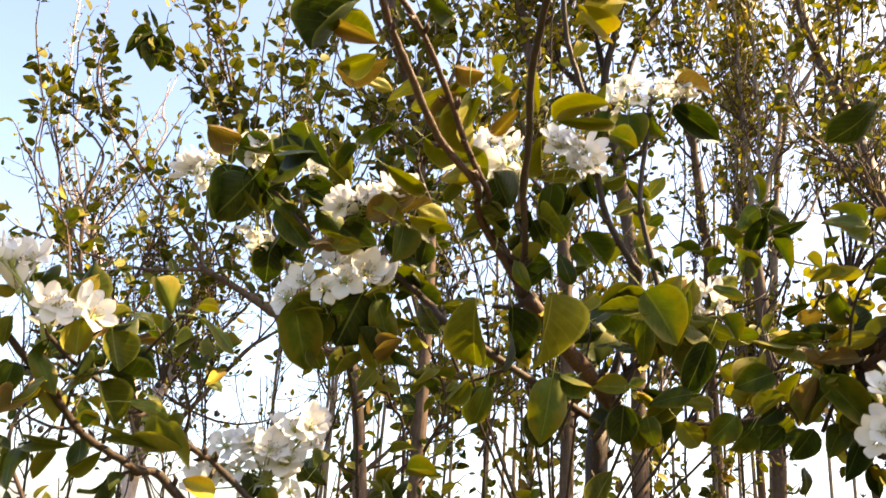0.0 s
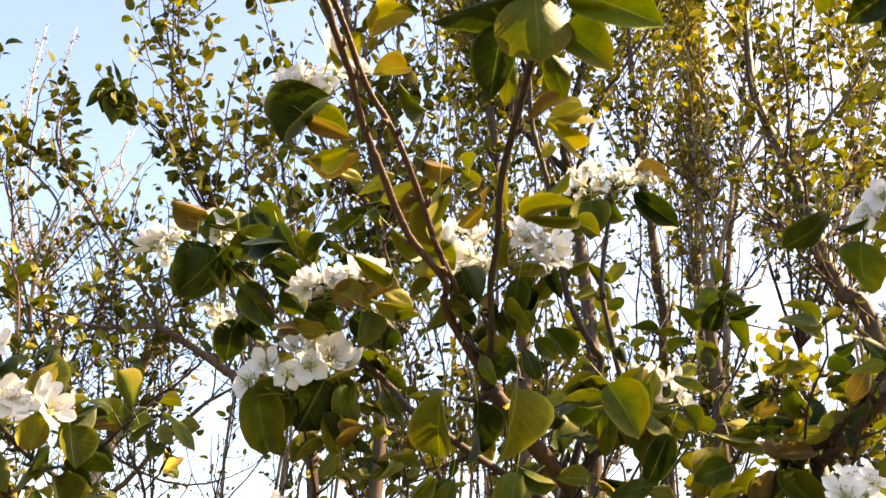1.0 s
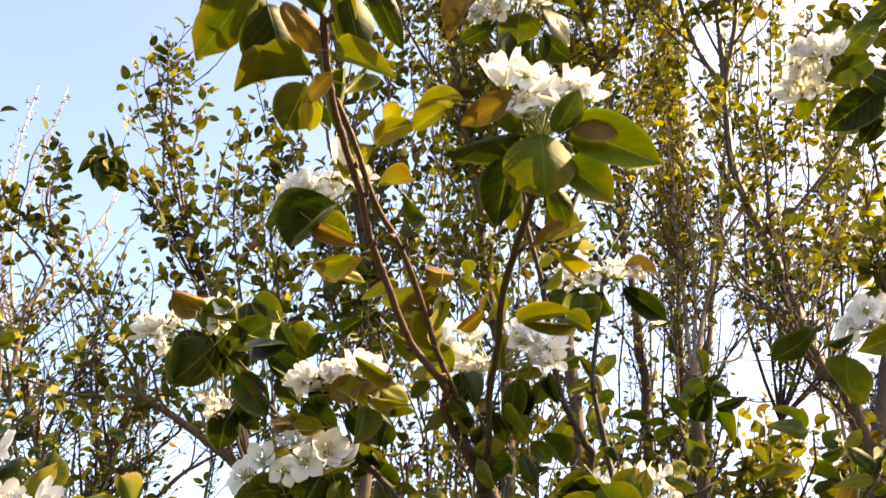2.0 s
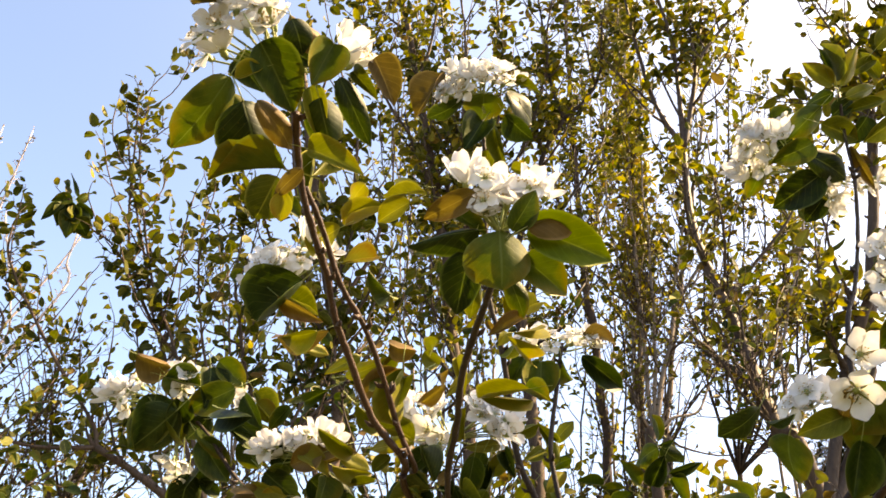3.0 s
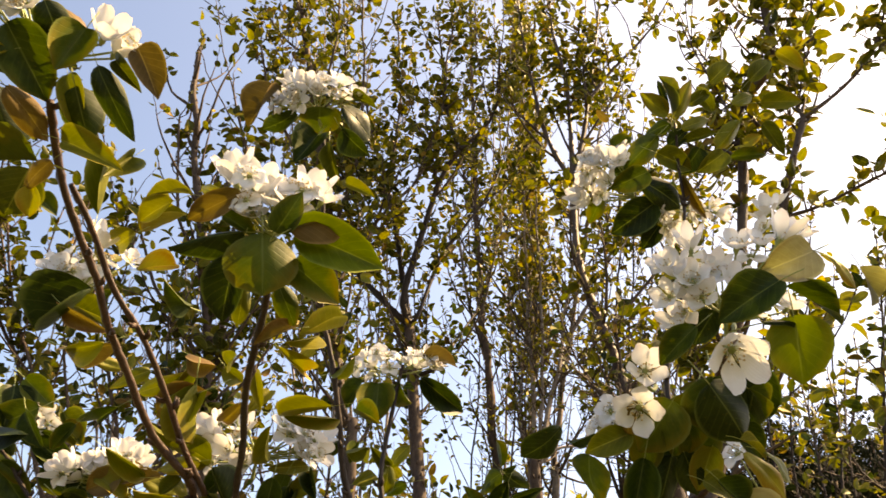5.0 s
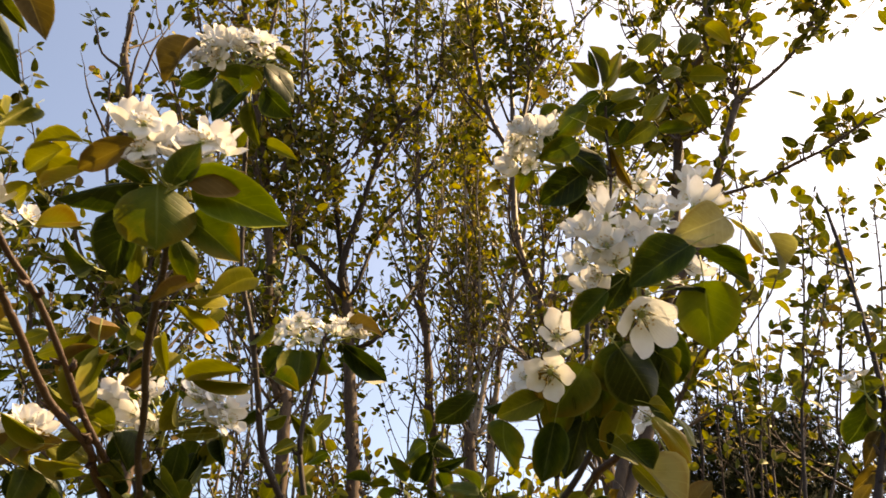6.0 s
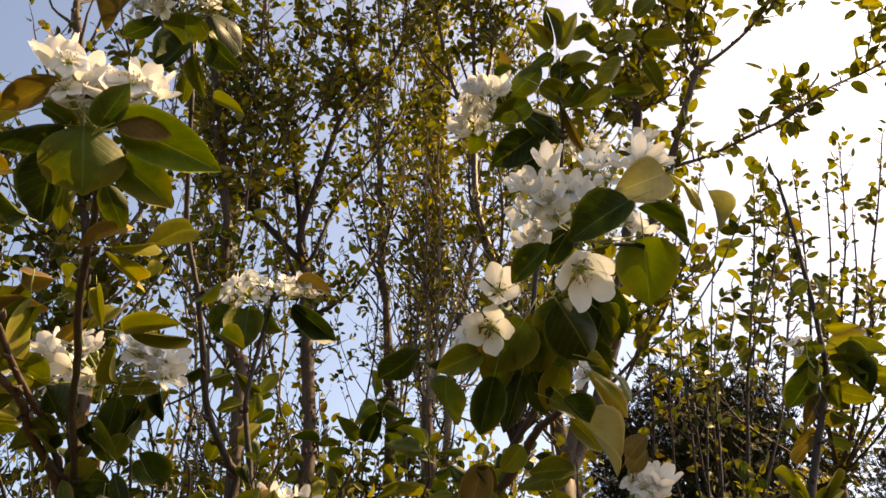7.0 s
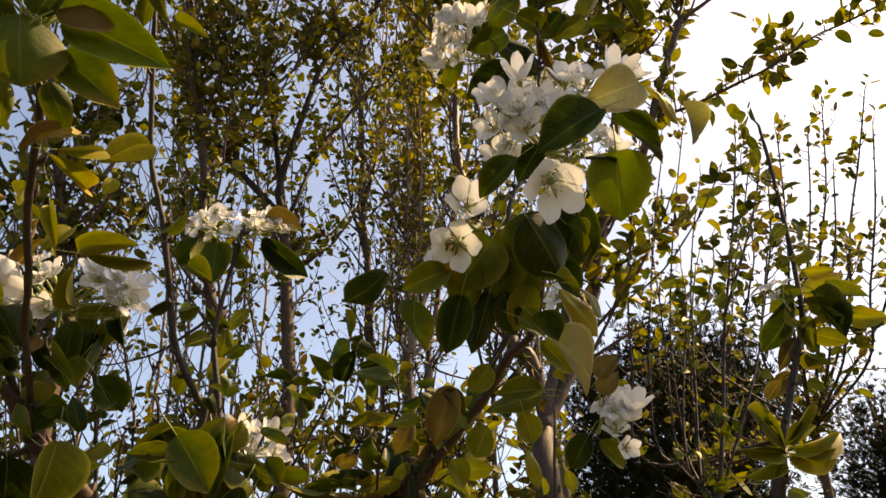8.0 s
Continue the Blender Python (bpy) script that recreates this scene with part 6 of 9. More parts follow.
# upper cluster behind
cluster(second_tree, (0.531, 0.750, 2.326), 0.040, (-0.22, -0.48, -0.08), 0.9, (0.446, 0.715, 2.363), (0.447, 0.740, 2.359), (0.462, 0.723, 2.358), (0.454, 0.752, 2.340), (0.464, 0.742, 2.346), (0.482, 0.720, 2.383), (0.498, 0.716, 2.387), (0.453, 0.771, 2.335), (0.474, 0.744, 2.323), (0.465, 0.765, 2.326), (0.564, 0.750, 2.312), (0.574, 0.750, 2.297), (0.587, 0.744, 2.316), (0.612, 0.737, 2.310), (0.625, 0.731, 2.322), (0.558, 0.750, 2.326), (0.485, 0.716, 2.360), (0.582, 0.780, 2.308))
leaf(limb_back, (0.523, 0.699, 2.339), (0.479, 0.720, 2.318), 0.035, (-0.19, -0.74, -0.64), "g", 0)
leaf(limb_back, (0.516, 0.708, 2.329), (0.577, 0.707, 2.302), 0.039, (-0.05, -0.87, -0.50), "g", 1)
leaf(limb_back, (0.541, 0.725, 2.310), (0.493, 0.762, 2.276), 0.048, (-0.23, -0.80, -0.55), "g", 0)
leaf(limb_back, (0.537, 0.684, 2.394), (0.503, 0.706, 2.357), 0.035, (-0.49, -0.48, -0.72), "g", 4)
leaf(limb_back, (0.535, 0.690, 2.367), (0.584, 0.688, 2.347), 0.031, (-0.34, -0.80, -0.50), "y", 0)
leaf(limb_back, (0.567, 0.689, 2.334), (0.602, 0.711, 2.283), 0.014, (-0.55, -0.65, -0.53), "o", 3)
leaf(limb_back, (0.479, 0.752, 2.336), (0.471, 0.778, 2.300), 0.025, (-0.11, -0.91, -0.41), "g", 1)
leaf(limb_back, (0.558, 0.754, 2.295), (0.541, 0.776, 2.270), 0.028, (-0.39, -0.77, -0.51), "g", 0)
leaf(limb_back, (0.512, 0.723, 2.365), (0.485, 0.739, 2.353), 0.026, (-0.18, -0.86, -0.48), "g", 0)
leaf(limb_back, (0.542, 0.660, 2.410), (0.502, 0.647, 2.429), 0.025, (-0.29, -0.72, -0.63), "y", 0)
leaf(limb_back, (0.547, 0.665, 2.419), (0.526, 0.644, 2.460), 0.010, (-0.35, -0.64, -0.69), "g", 3)
leaf(limb_back, (0.552, 0.664, 2.419), (0.535, 0.637, 2.467), 0.009, (0.11, -0.89, -0.44), "y", 3)
leaf(limb_back, (0.553, 0.658, 2.407), (0.564, 0.619, 2.444), 0.022, (-0.29, -0.67, -0.69), "y", 4)
leaf(limb_back, (0.610, 0.662, 2.394), (0.566, 0.679, 2.387), 0.017, (-0.40, -0.84, -0.37), "y", 0)
leaf(limb_back, (0.625, 0.672, 2.372), (0.592, 0.687, 2.344), 0.028, (-0.36, -0.55, -0.75), "y", 0)
leaf(limb_back, (0.644, 0.650, 2.415), (0.620, 0.669, 2.378), 0.025, (-0.17, -0.76, -0.62), "y", 4)
leaf(limb_back, (0.637, 0.679, 2.373), (0.687, 0.662, 2.376), 0.019, (-0.61, -0.62, -0.50), "g", 0)
leaf(limb_back, (0.673, 0.644, 2.410), (0.701, 0.650, 2.368), 0.021, (-0.39, -0.76, -0.52), "y", 0)
leaf(limb_back, (0.667, 0.630, 2.435), (0.715, 0.607, 2.429), 0.025, (-0.45, -0.70, -0.56), "y", 0)
leaf(limb_back, (0.678, 0.588, 2.494), (0.718, 0.590, 2.472), 0.023, (-0.32, -0.73, -0.60), "b", 0)
leaf(limb_back, (0.593, 0.678, 2.378), (0.576, 0.702, 2.347), 0.029, (0.08, -0.76, -0.64), "g", 0)
leaf(limb_back, (0.555, 0.678, 2.414), (0.523, 0.692, 2.407), 0.020, (-0.46, -0.87, -0.21), "g", 1)
leaf(limb_back, (0.570, 0.677, 2.407), (0.609, 0.657, 2.421), 0.019, (-0.08, -0.86, -0.50), "y", 1)
leaf(limb_back, (0.598, 0.635, 2.460), (0.622, 0.610, 2.486), 0.026, (-0.45, -0.76, -0.46), "y", 0)
leaf(limb_back, (0.658, 0.631, 2.475), (0.683, 0.606, 2.502), 0.025, (-0.43, -0.79, -0.44), "y", 0)
leaf(limb_back, (0.641, 0.654, 2.448), (0.668, 0.636, 2.463), 0.020, (-0.40, -0.80, -0.45), "y", 1)
leaf(limb_back, (0.556, 0.695, 2.388), (0.578, 0.675, 2.407), 0.025, (-0.36, -0.80, -0.49), "g", 0)
leaf(limb_back, (0.533, 0.761, 2.315), (0.568, 0.769, 2.285), 0.034, (-0.46, -0.60, -0.65), "g", 0)
leaf(limb_back, (0.571, 0.726, 2.352), (0.559, 0.753, 2.315), 0.031, (-0.52, -0.75, -0.42), "g", 0)
leaf(limb_back, (0.578, 0.665, 2.441), (0.607, 0.645, 2.460), 0.019, (-0.63, -0.44, -0.64), "y", 0)
leaf(limb_back, (0.616, 0.667, 2.440), (0.591, 0.653, 2.472), 0.020, (-0.41, -0.70, -0.59), "y", 0)
leaf(limb_back, (0.485, 0.724, 2.395), (0.512, 0.707, 2.408), 0.023, (-0.08, -0.95, -0.29), "g", 0)
cluster(second_tree, (0.653, 0.644, 2.207), 0.04, (-0.29, -0.36, -0.05), 0.3, (0.625, 0.613, 2.226), (0.644, 0.622, 2.223), (0.631, 0.637, 2.236), (0.646, 0.625, 2.251), (0.663, 0.633, 2.226), (0.626, 0.630, 2.217))

# ---- slim young trees on the right ----
slim_tree = thing("pear_tree", (1.250, 1.520, 0.0), "slim young pear tree with upright dark shoots and yellow-green leaves", "tree", "pear trees")
stem(slim_tree, 0.016, 0.009, (1.250, 1.520, 0.0), (1.245, 1.520, 0.9), (1.183, 1.278, 1.878), name="trunk")
stem(slim_tree, 0.00518, 0.00225, (1.183, 1.278, 1.878), (1.195, 1.268, 1.940), (1.239, 1.280, 2.079), (1.283, 1.292, 2.234), (1.335, 1.296, 2.405), (1.385, 1.300, 2.565), (1.440, 1.300, 2.789), bark=DARK_BARK)
stem(slim_tree, 0.0037, 0.0018, (1.241, 1.230, 2.256), (1.328, 1.235, 2.417), (1.402, 1.250, 2.555), (1.471, 1.269, 2.708), bark=DARK_BARK)
stem(slim_tree, 0.0037, 0.0018, (1.183, 1.278, 1.878), (1.195, 1.327, 1.952), (1.245, 1.367, 2.129), (1.299, 1.403, 2.334), (1.360, 1.433, 2.489), bark=DARK_BARK)
stem(slim_tree, 0.00296, 0.0018, (1.183, 1.278, 1.878), (1.166, 1.349, 1.999), (1.206, 1.397, 2.211), (1.246, 1.444, 2.401), (1.282, 1.494, 2.587), bark=DARK_BARK)
stem(slim_tree, 0.00296, 0.0018, (1.183, 1.278, 1.878), (1.179, 1.340, 1.998), (1.233, 1.376, 2.194), (1.293, 1.408, 2.363), (1.333, 1.455, 2.496), bark=DARK_BARK)
stem(slim_tree, 0.00296, 0.0018, (1.183, 1.278, 1.878), (1.263, 1.272, 2.033), (1.348, 1.280, 2.187), (1.416, 1.302, 2.335), (1.488, 1.317, 2.515), bark=DARK_BARK)
yellow_tree = thing("pear_tree", (1.104, 1.041, 0.0), "young pear tree with a dark stem and yellow leaf tuft", "tree", "pear trees")
stem(yellow_tree, 0.018, 0.012, (1.104, 1.041, 0.0), (1.104, 1.041, 0.9), (1.104, 1.041, 1.835), name="trunk")
limb_tuft = stem(yellow_tree, 0.00814, 0.0036, (1.104, 1.041, 1.835), (1.125, 1.022, 1.920), (1.160, 1.025, 1.999), (1.198, 1.025, 2.082), (1.236, 1.024, 2.172), (1.260, 1.038, 2.284), (1.280, 1.055, 2.409), (1.299, 1.074, 2.532), (1.316, 1.095, 2.652), bark=DARK_BARK)
cluster(yellow_tree, (1.202, 1.013, 2.173), 0.04, (-0.36, -0.36, 0.04), 0, (1.175, 1.024, 2.216), (1.200, 1.016, 2.224), (1.183, 1.019, 2.200))
leaf(limb_tuft, (1.239, 1.014, 2.212), (1.303, 0.963, 2.224), 0.043, (-0.35, -0.60, -0.72), "b", 1)
leaf(limb_tuft, (1.242, 1.011, 2.189), (1.269, 0.941, 2.155), 0.036, (-0.94, -0.27, -0.21), "y", 0)
leaf(limb_tuft, (1.252, 1.000, 2.214), (1.272, 0.983, 2.143), 0.044, (-0.56, -0.83, 0.05), "y", 2)
leaf(limb_tuft, (1.225, 1.029, 2.200), (1.204, 1.063, 2.112), 0.065, (-0.02, -0.93, -0.36), "g", 1)
leaf(limb_tuft, (1.239, 1.014, 2.168), (1.248, 1.026, 2.109), 0.034, (-0.81, -0.53, -0.23), "y", 2)
leaf(limb_tuft, (1.245, 1.008, 2.256), (1.270, 0.964, 2.239), 0.025, (-0.80, -0.25, -0.55), "b", 0)
leaf(limb_tuft, (1.281, 0.969, 2.155), (1.312, 0.921, 2.137), 0.037, (-0.84, -0.41, -0.36), "b", 3)
leaf(limb_tuft, (1.258, 0.994, 2.173), (1.258, 0.968, 2.105), 0.046, (-0.46, -0.83, 0.32), "g", 2)
leaf(limb_tuft, (1.239, 1.014, 2.212), (1.190, 1.051, 2.193), 0.041, (-0.64, -0.75, 0.18), "y", 3)
leaf(limb_tuft, (1.220, 1.033, 2.130), (1.181, 1.046, 2.077), 0.032, (-0.51, -0.84, 0.18), "o", 0)
leaf(limb_tuft, (1.224, 1.030, 2.108), (1.250, 1.012, 2.084), 0.033, (-0.70, -0.08, -0.71), "b", 2)
leaf(limb_tuft, (1.225, 1.028, 2.076), (1.235, 0.986, 2.073), 0.023, (-0.90, -0.23, 0.36), "y", 3)
leaf(limb_tuft, (1.263, 0.988, 2.204), (1.285, 0.925, 2.185), 0.037, (-0.87, -0.39, 0.29), "y", 0)
leaf(limb_tuft, (1.241, 1.012, 2.135), (1.277, 0.981, 2.107), 0.036, (-0.75, -0.46, -0.48), "b", 1)
leaf(limb_tuft, (1.235, 1.018, 2.282), (1.271, 0.994, 2.300), 0.026, (-0.22, -0.77, -0.60), "y", 3)
leaf(limb_tuft, (1.238, 1.015, 2.354), (1.213, 1.050, 2.343), 0.035, (-0.81, -0.50, 0.31), "y", 1)
leaf(limb_tuft, (1.205, 1.048, 2.070), (1.174, 1.080, 2.036), 0.032, (-0.45, -0.82, -0.34), "o", 0)
limb_bunch = stem(yellow_tree, 0.00444, 0.0027, (1.104, 1.041, 1.535), (0.959, 0.858, 1.797), (0.950, 0.835, 1.828), (0.937, 0.815, 1.859), bark=DARK_BARK)
leaf(limb_bunch, (0.938, 0.814, 1.859), (0.930, 0.858, 1.918), 0.016, (-0.61, -0.68, 0.41), "y", 2)
leaf(limb_bunch, (0.941, 0.812, 1.858), (0.991, 0.777, 1.847), 0.033, (-0.50, -0.48, -0.72), "b", 3)
leaf(limb_bunch, (0.940, 0.813, 1.866), (0.978, 0.791, 1.896), 0.021, (-0.55, -0.83, 0.11), "y", 3)
leaf(limb_bunch, (0.944, 0.809, 1.865), (1.008, 0.777, 1.873), 0.032, (-0.32, -0.79, -0.53), "y", 3)
leaf(limb_bunch, (0.936, 0.817, 1.859), (0.876, 0.835, 1.863), 0.021, (-0.29, -0.87, -0.39), "b", 2)
leaf(limb_bunch, (0.937, 0.816, 1.866), (0.913, 0.816, 1.894), 0.016, (-0.48, -0.77, -0.41), "b", 1)
leaf(limb_bunch, (0.943, 0.810, 1.872), (0.980, 0.802, 1.918), 0.012, (-0.28, -0.96, 0.07), "y", 2)
leaf(limb_bunch, (0.942, 0.811, 1.851), (0.972, 0.792, 1.827), 0.020, (-0.67, -0.67, -0.30), "b", 1)
leaf(limb_bunch, (0.932, 0.820, 1.852), (0.887, 0.827, 1.822), 0.024, (0.15, -0.89, -0.43), "y", 0)

# ---- pear trees further back ----

right_tree = thing("pear_tree", (1.100, 1.750, 0.0), "pear tree with thick dark limbs and sparse yellowing leaves", "tree", "pear trees")
stem(right_tree, 0.06, 0.03, (1.1, 1.75, 0.0), (1.120, 1.75, 1.0), (1.106, 1.821, 2.163), name="trunk", bark=BROWN_BARK)
stem(right_tree, 0.0205, 0.0150, (1.106, 1.821, 2.163), (1.188, 1.830, 2.294), (1.280, 1.831, 2.505), (1.348, 1.843, 2.722), (1.442, 1.837, 3.109), (1.521, 1.838, 3.489), (1.576, 1.855, 3.791), (1.633, 1.695, 3.898), (1.690, 1.705, 4.293), bark=BROWN_BARK)
stem(right_tree, 0.0155, 0.0110, (1.106, 1.821, 2.163), (1.226, 1.816, 2.555), (1.330, 1.763, 2.801), (1.438, 1.700, 2.983), (1.501, 1.662, 3.187), (1.556, 1.630, 3.361), (1.609, 1.596, 3.520), bark=BROWN_BARK)
stem(right_tree, 0.0074, 0.0036, (1.609, 1.596, 3.520), (1.706, 1.537, 3.597), (1.798, 1.475, 3.698), (1.870, 1.429, 3.841), (1.938, 1.383, 4.050), bark=BROWN_BARK)
stem(right_tree, 0.00666, 0.0036, (1.609, 1.596, 3.520), (1.622, 1.626, 3.712), (1.710, 1.587, 3.871), (1.777, 1.565, 4.146), bark=BROWN_BARK)
stem(right_tree, 0.00592, 0.00315, (1.512, 1.678, 3.156), (1.590, 1.602, 3.163), (1.689, 1.500, 3.197), (1.754, 1.419, 3.216), (1.829, 1.320, 3.264), (1.889, 1.229, 3.271), (1.946, 1.133, 3.282), bark=BROWN_BARK)
# seven added limbs out of view, placed to shade the second tree's front cluster
stem(right_tree, 0.0050, 0.0022, (1.946, 1.133, 3.282), (1.760, 0.800, 3.200), (1.520, 0.640, 3.120), (1.320, 0.520, 3.060), bark=BROWN_BARK)
stem(right_tree, 0.0046, 0.0022, (1.946, 1.133, 3.282), (1.800, 0.740, 3.300), (1.600, 0.560, 3.260), (1.420, 0.420, 3.230), bark=BROWN_BARK)
stem(right_tree, 0.0040, 0.0020, (1.760, 0.800, 3.200), (1.550, 0.700, 3.160), (1.380, 0.640, 3.080), bark=BROWN_BARK)
stem(right_tree, 0.0040, 0.0020, (1.760, 0.800, 3.200), (1.600, 0.580, 3.100), (1.420, 0.500, 3.000), bark=BROWN_BARK)
stem(right_tree, 0.0036, 0.0018, (1.520, 0.640, 3.120), (1.410, 0.560, 3.160), (1.300, 0.560, 3.140), bark=BROWN_BARK)
stem(right_tree, 0.0036, 0.0018, (1.800, 0.740, 3.300), (1.640, 0.660, 3.240), (1.480, 0.600, 3.180), bark=BROWN_BARK)
stem(right_tree, 0.0036, 0.0018, (1.760, 0.800, 3.200), (1.620, 0.700, 3.060), (1.450, 0.640, 2.980), bark=BROWN_BARK)
stem(right_tree, 0.00518, 0.0027, (1.417, 1.692, 3.376), (1.381, 1.755, 3.470), (1.340, 1.820, 3.386), (1.300, 1.881, 3.325), bark=BROWN_BARK)
stem(right_tree, 0.00518, 0.0027, (1.483, 1.759, 3.552), (1.474, 1.804, 3.783), (1.447, 1.860, 4.075), (1.429, 1.909, 4.358), bark=BROWN_BARK)
stem(right_tree, 0.00444, 0.0027, (1.480, 1.760, 3.462), (1.564, 1.725, 3.493), (1.653, 1.681, 3.636), bark=BROWN_BARK)
stem(right_tree, 0.00592, 0.0027, (1.258, 1.789, 2.434), (1.338, 1.721, 2.535), (1.398, 1.659, 2.656), (1.431, 1.615, 2.748), bark=BROWN_BARK)
stem(right_tree, 0.00592, 0.0027, (1.298, 1.765, 2.584), (1.364, 1.693, 2.650), (1.439, 1.609, 2.710), bark=BROWN_BARK)
stem(right_tree, 0.00592, 0.0027, (1.245, 1.797, 2.354), (1.314, 1.727, 2.401), (1.386, 1.649, 2.445), bark=BROWN_BARK)
stem(right_tree, 0.00592, 0.0027, (1.276, 1.779, 2.483), (1.212, 1.790, 2.583), (1.175, 1.784, 2.700), bark=BROWN_BARK)
stem(right_tree, 0.00592, 0.0027, (1.327, 1.746, 2.764), (1.371, 1.688, 2.855), (1.418, 1.625, 2.924), bark=BROWN_BARK)
stem(right_tree, 0.00592, 0.0027, (1.230, 1.806, 2.323), (1.295, 1.739, 2.469), (1.335, 1.685, 2.606), bark=BROWN_BARK)

def shade_spray(tree, place, reach, count, size, tones, seed):
    """Full leaves added round the end of an unseen limb, to thicken its shade."""
    rng = np.random.default_rng(seed)
    for _ in range(count):
        foot = Vector(place) + Vector(rng.normal(size=3)) * reach
        tip = foot + Vector(rng.normal(size=3) + (0, 0, -0.4)).normalized() * size * (0.7 + 0.5 * rng.random())
        leaf(tree, foot, tip, size * 0.62, Vector(rng.normal(size=3) * 0.5 + (0.4, 0, 0.8)), tones[int(rng.integers(0, len(tones)))], int(rng.integers(0, 5)))


# unseen leaf patches that block the sun from the lower front blossoms
for spot in ((1.380, 0.640, 3.080), (1.420, 0.500, 3.000), (1.450, 0.640, 2.980), (1.320, 0.520, 3.060), (1.380, 0.600, 3.020)):
    shade_spray(right_tree, spot, 0.035, 9, 0.060, "ggy", int(spot[0] * 1000))

shoot_tree = thing("pear_tree", (2.300, 2.600, 0.0), "pear tree of upright thin shoots with yellow-green leaves", "tree", "pear trees")
stem(shoot_tree, 0.03, 0.015, (2.280, 2.104, 0.0), (2.280, 2.104, 1.2), (2.280, 2.104, 2.331), name="trunk")
stem(shoot_tree, 0.0074, 0.0027, (2.280, 2.104, 2.331), (2.352, 2.030, 2.728), (2.415, 2.007, 3.002), (2.488, 1.971, 3.271), (2.553, 1.941, 3.651), bark=DARK_BARK)
stem(shoot_tree, 0.00666, 0.0027, (2.280, 2.104, 2.331), (2.411, 1.965, 2.709), (2.492, 1.918, 3.066), (2.574, 1.865, 3.354), (2.651, 1.814, 3.653), bark=DARK_BARK)
stem(shoot_tree, 0.00666, 0.0027, (2.280, 2.104, 2.331), (2.156, 1.965, 2.675), (2.205, 1.960, 2.921), (2.252, 1.955, 3.214), (2.291, 1.959, 3.460), bark=DARK_BARK)
stem(shoot_tree, 0.00518, 0.0027, (2.280, 2.104, 2.331), (2.094, 1.896, 2.482), (2.176, 1.901, 2.735), (2.274, 1.885, 3.056), (2.362, 1.880, 3.422), bark=DARK_BARK)
stem(shoot_tree, 0.00518, 0.0027, (2.280, 2.104, 2.331), (2.144, 1.843, 2.469), (2.227, 1.845, 2.718), (2.317, 1.837, 2.968), (2.395, 1.840, 3.248), bark=DARK_BARK)
stem(shoot_tree, 0.00518, 0.0027, (2.280, 2.104, 2.331), (2.217, 1.762, 2.449), (2.302, 1.759, 2.691), (2.405, 1.730, 3.016), (2.498, 1.708, 3.387), bark=DARK_BARK)
stem(shoot_tree, 0.00518, 0.0027, (2.280, 2.104, 2.331), (2.010, 1.977, 2.500), (2.089, 1.987, 2.760), (2.172, 1.993, 2.990), (2.241, 2.012, 3.245), bark=DARK_BARK)
stem(shoot_tree, 0.00518, 0.0027, (2.280, 2.104, 2.331), (1.972, 2.011, 2.508), (2.050, 2.024, 2.771), (2.122, 2.042, 2.924), (2.177, 2.075, 3.094), bark=DARK_BARK)
stem(shoot_tree, 0.00518, 0.0027, (2.280, 2.104, 2.331), (1.878, 2.091, 2.525), (1.952, 2.110, 2.794), (2.019, 2.135, 2.929), (2.068, 2.174, 3.078), bark=DARK_BARK)
stem(shoot_tree, 0.00518, 0.0027, (2.280, 2.104, 2.331), (2.171, 1.814, 2.462), (2.255, 1.814, 2.708), (2.326, 1.826, 2.831), (2.385, 1.853, 2.965), bark=DARK_BARK)
stem(shoot_tree, 0.00592, 0.0027, (2.280, 2.104, 2.331), (2.478, 1.886, 2.686), (2.544, 1.853, 2.901), (2.612, 1.815, 3.128), (2.685, 1.767, 3.393), bark=DARK_BARK)
stem(shoot_tree, 0.0058, 0.0024, (2.280, 2.104, 2.331), (1.789, 2.370, 2.242), (1.771, 2.373, 2.610), (1.806, 2.380, 2.939), (1.865, 2.361, 3.298), (1.940, 2.332, 3.664), bark=DARK_BARK)
stem(shoot_tree, 0.0058, 0.0024, (2.280, 2.104, 2.331), (1.923, 2.429, 2.264), (1.896, 2.451, 2.606), (1.950, 2.447, 2.941), (2.013, 2.423, 3.306), (2.094, 2.413, 3.634), bark=DARK_BARK)
stem(shoot_tree, 0.0058, 0.0024, (2.280, 2.104, 2.331), (2.051, 2.437, 2.274), (2.000, 2.443, 2.660), (2.042, 2.416, 3.042), (2.112, 2.397, 3.394), (2.189, 2.347, 3.796), bark=DARK_BARK)
stem(shoot_tree, 0.0058, 0.0024, (2.280, 2.104, 2.331), (2.024, 2.340, 2.251), (2.010, 2.359, 2.588), (2.076, 2.376, 2.879), (2.146, 2.376, 3.196), (2.239, 2.366, 3.517), bark=DARK_BARK)
stem(shoot_tree, 0.0058, 0.0024, (2.280, 2.104, 2.331), (2.162, 2.451, 2.284), (2.242, 2.407, 2.674), (2.317, 2.366, 3.061), (2.425, 2.343, 3.396), (2.523, 2.322, 3.733), bark=DARK_BARK)

brown_tree = thing("pear_tree", (1.750, 2.200, 0.0), "pear tree with a smooth brown leaning trunk and olive leaves", "tree", "pear trees")
stem(brown_tree, 0.030, 0.0130, (1.600, 2.250, 0.000), (1.550, 2.280, 0.900), (1.293, 2.167, 2.346), (1.200, 2.165, 2.522), (1.188, 2.233, 2.733), (1.171, 2.304, 2.971), (1.131, 2.384, 3.268), (1.130, 2.446, 3.517), (1.156, 2.495, 3.864), name="trunk", bark=BROWN_BARK)
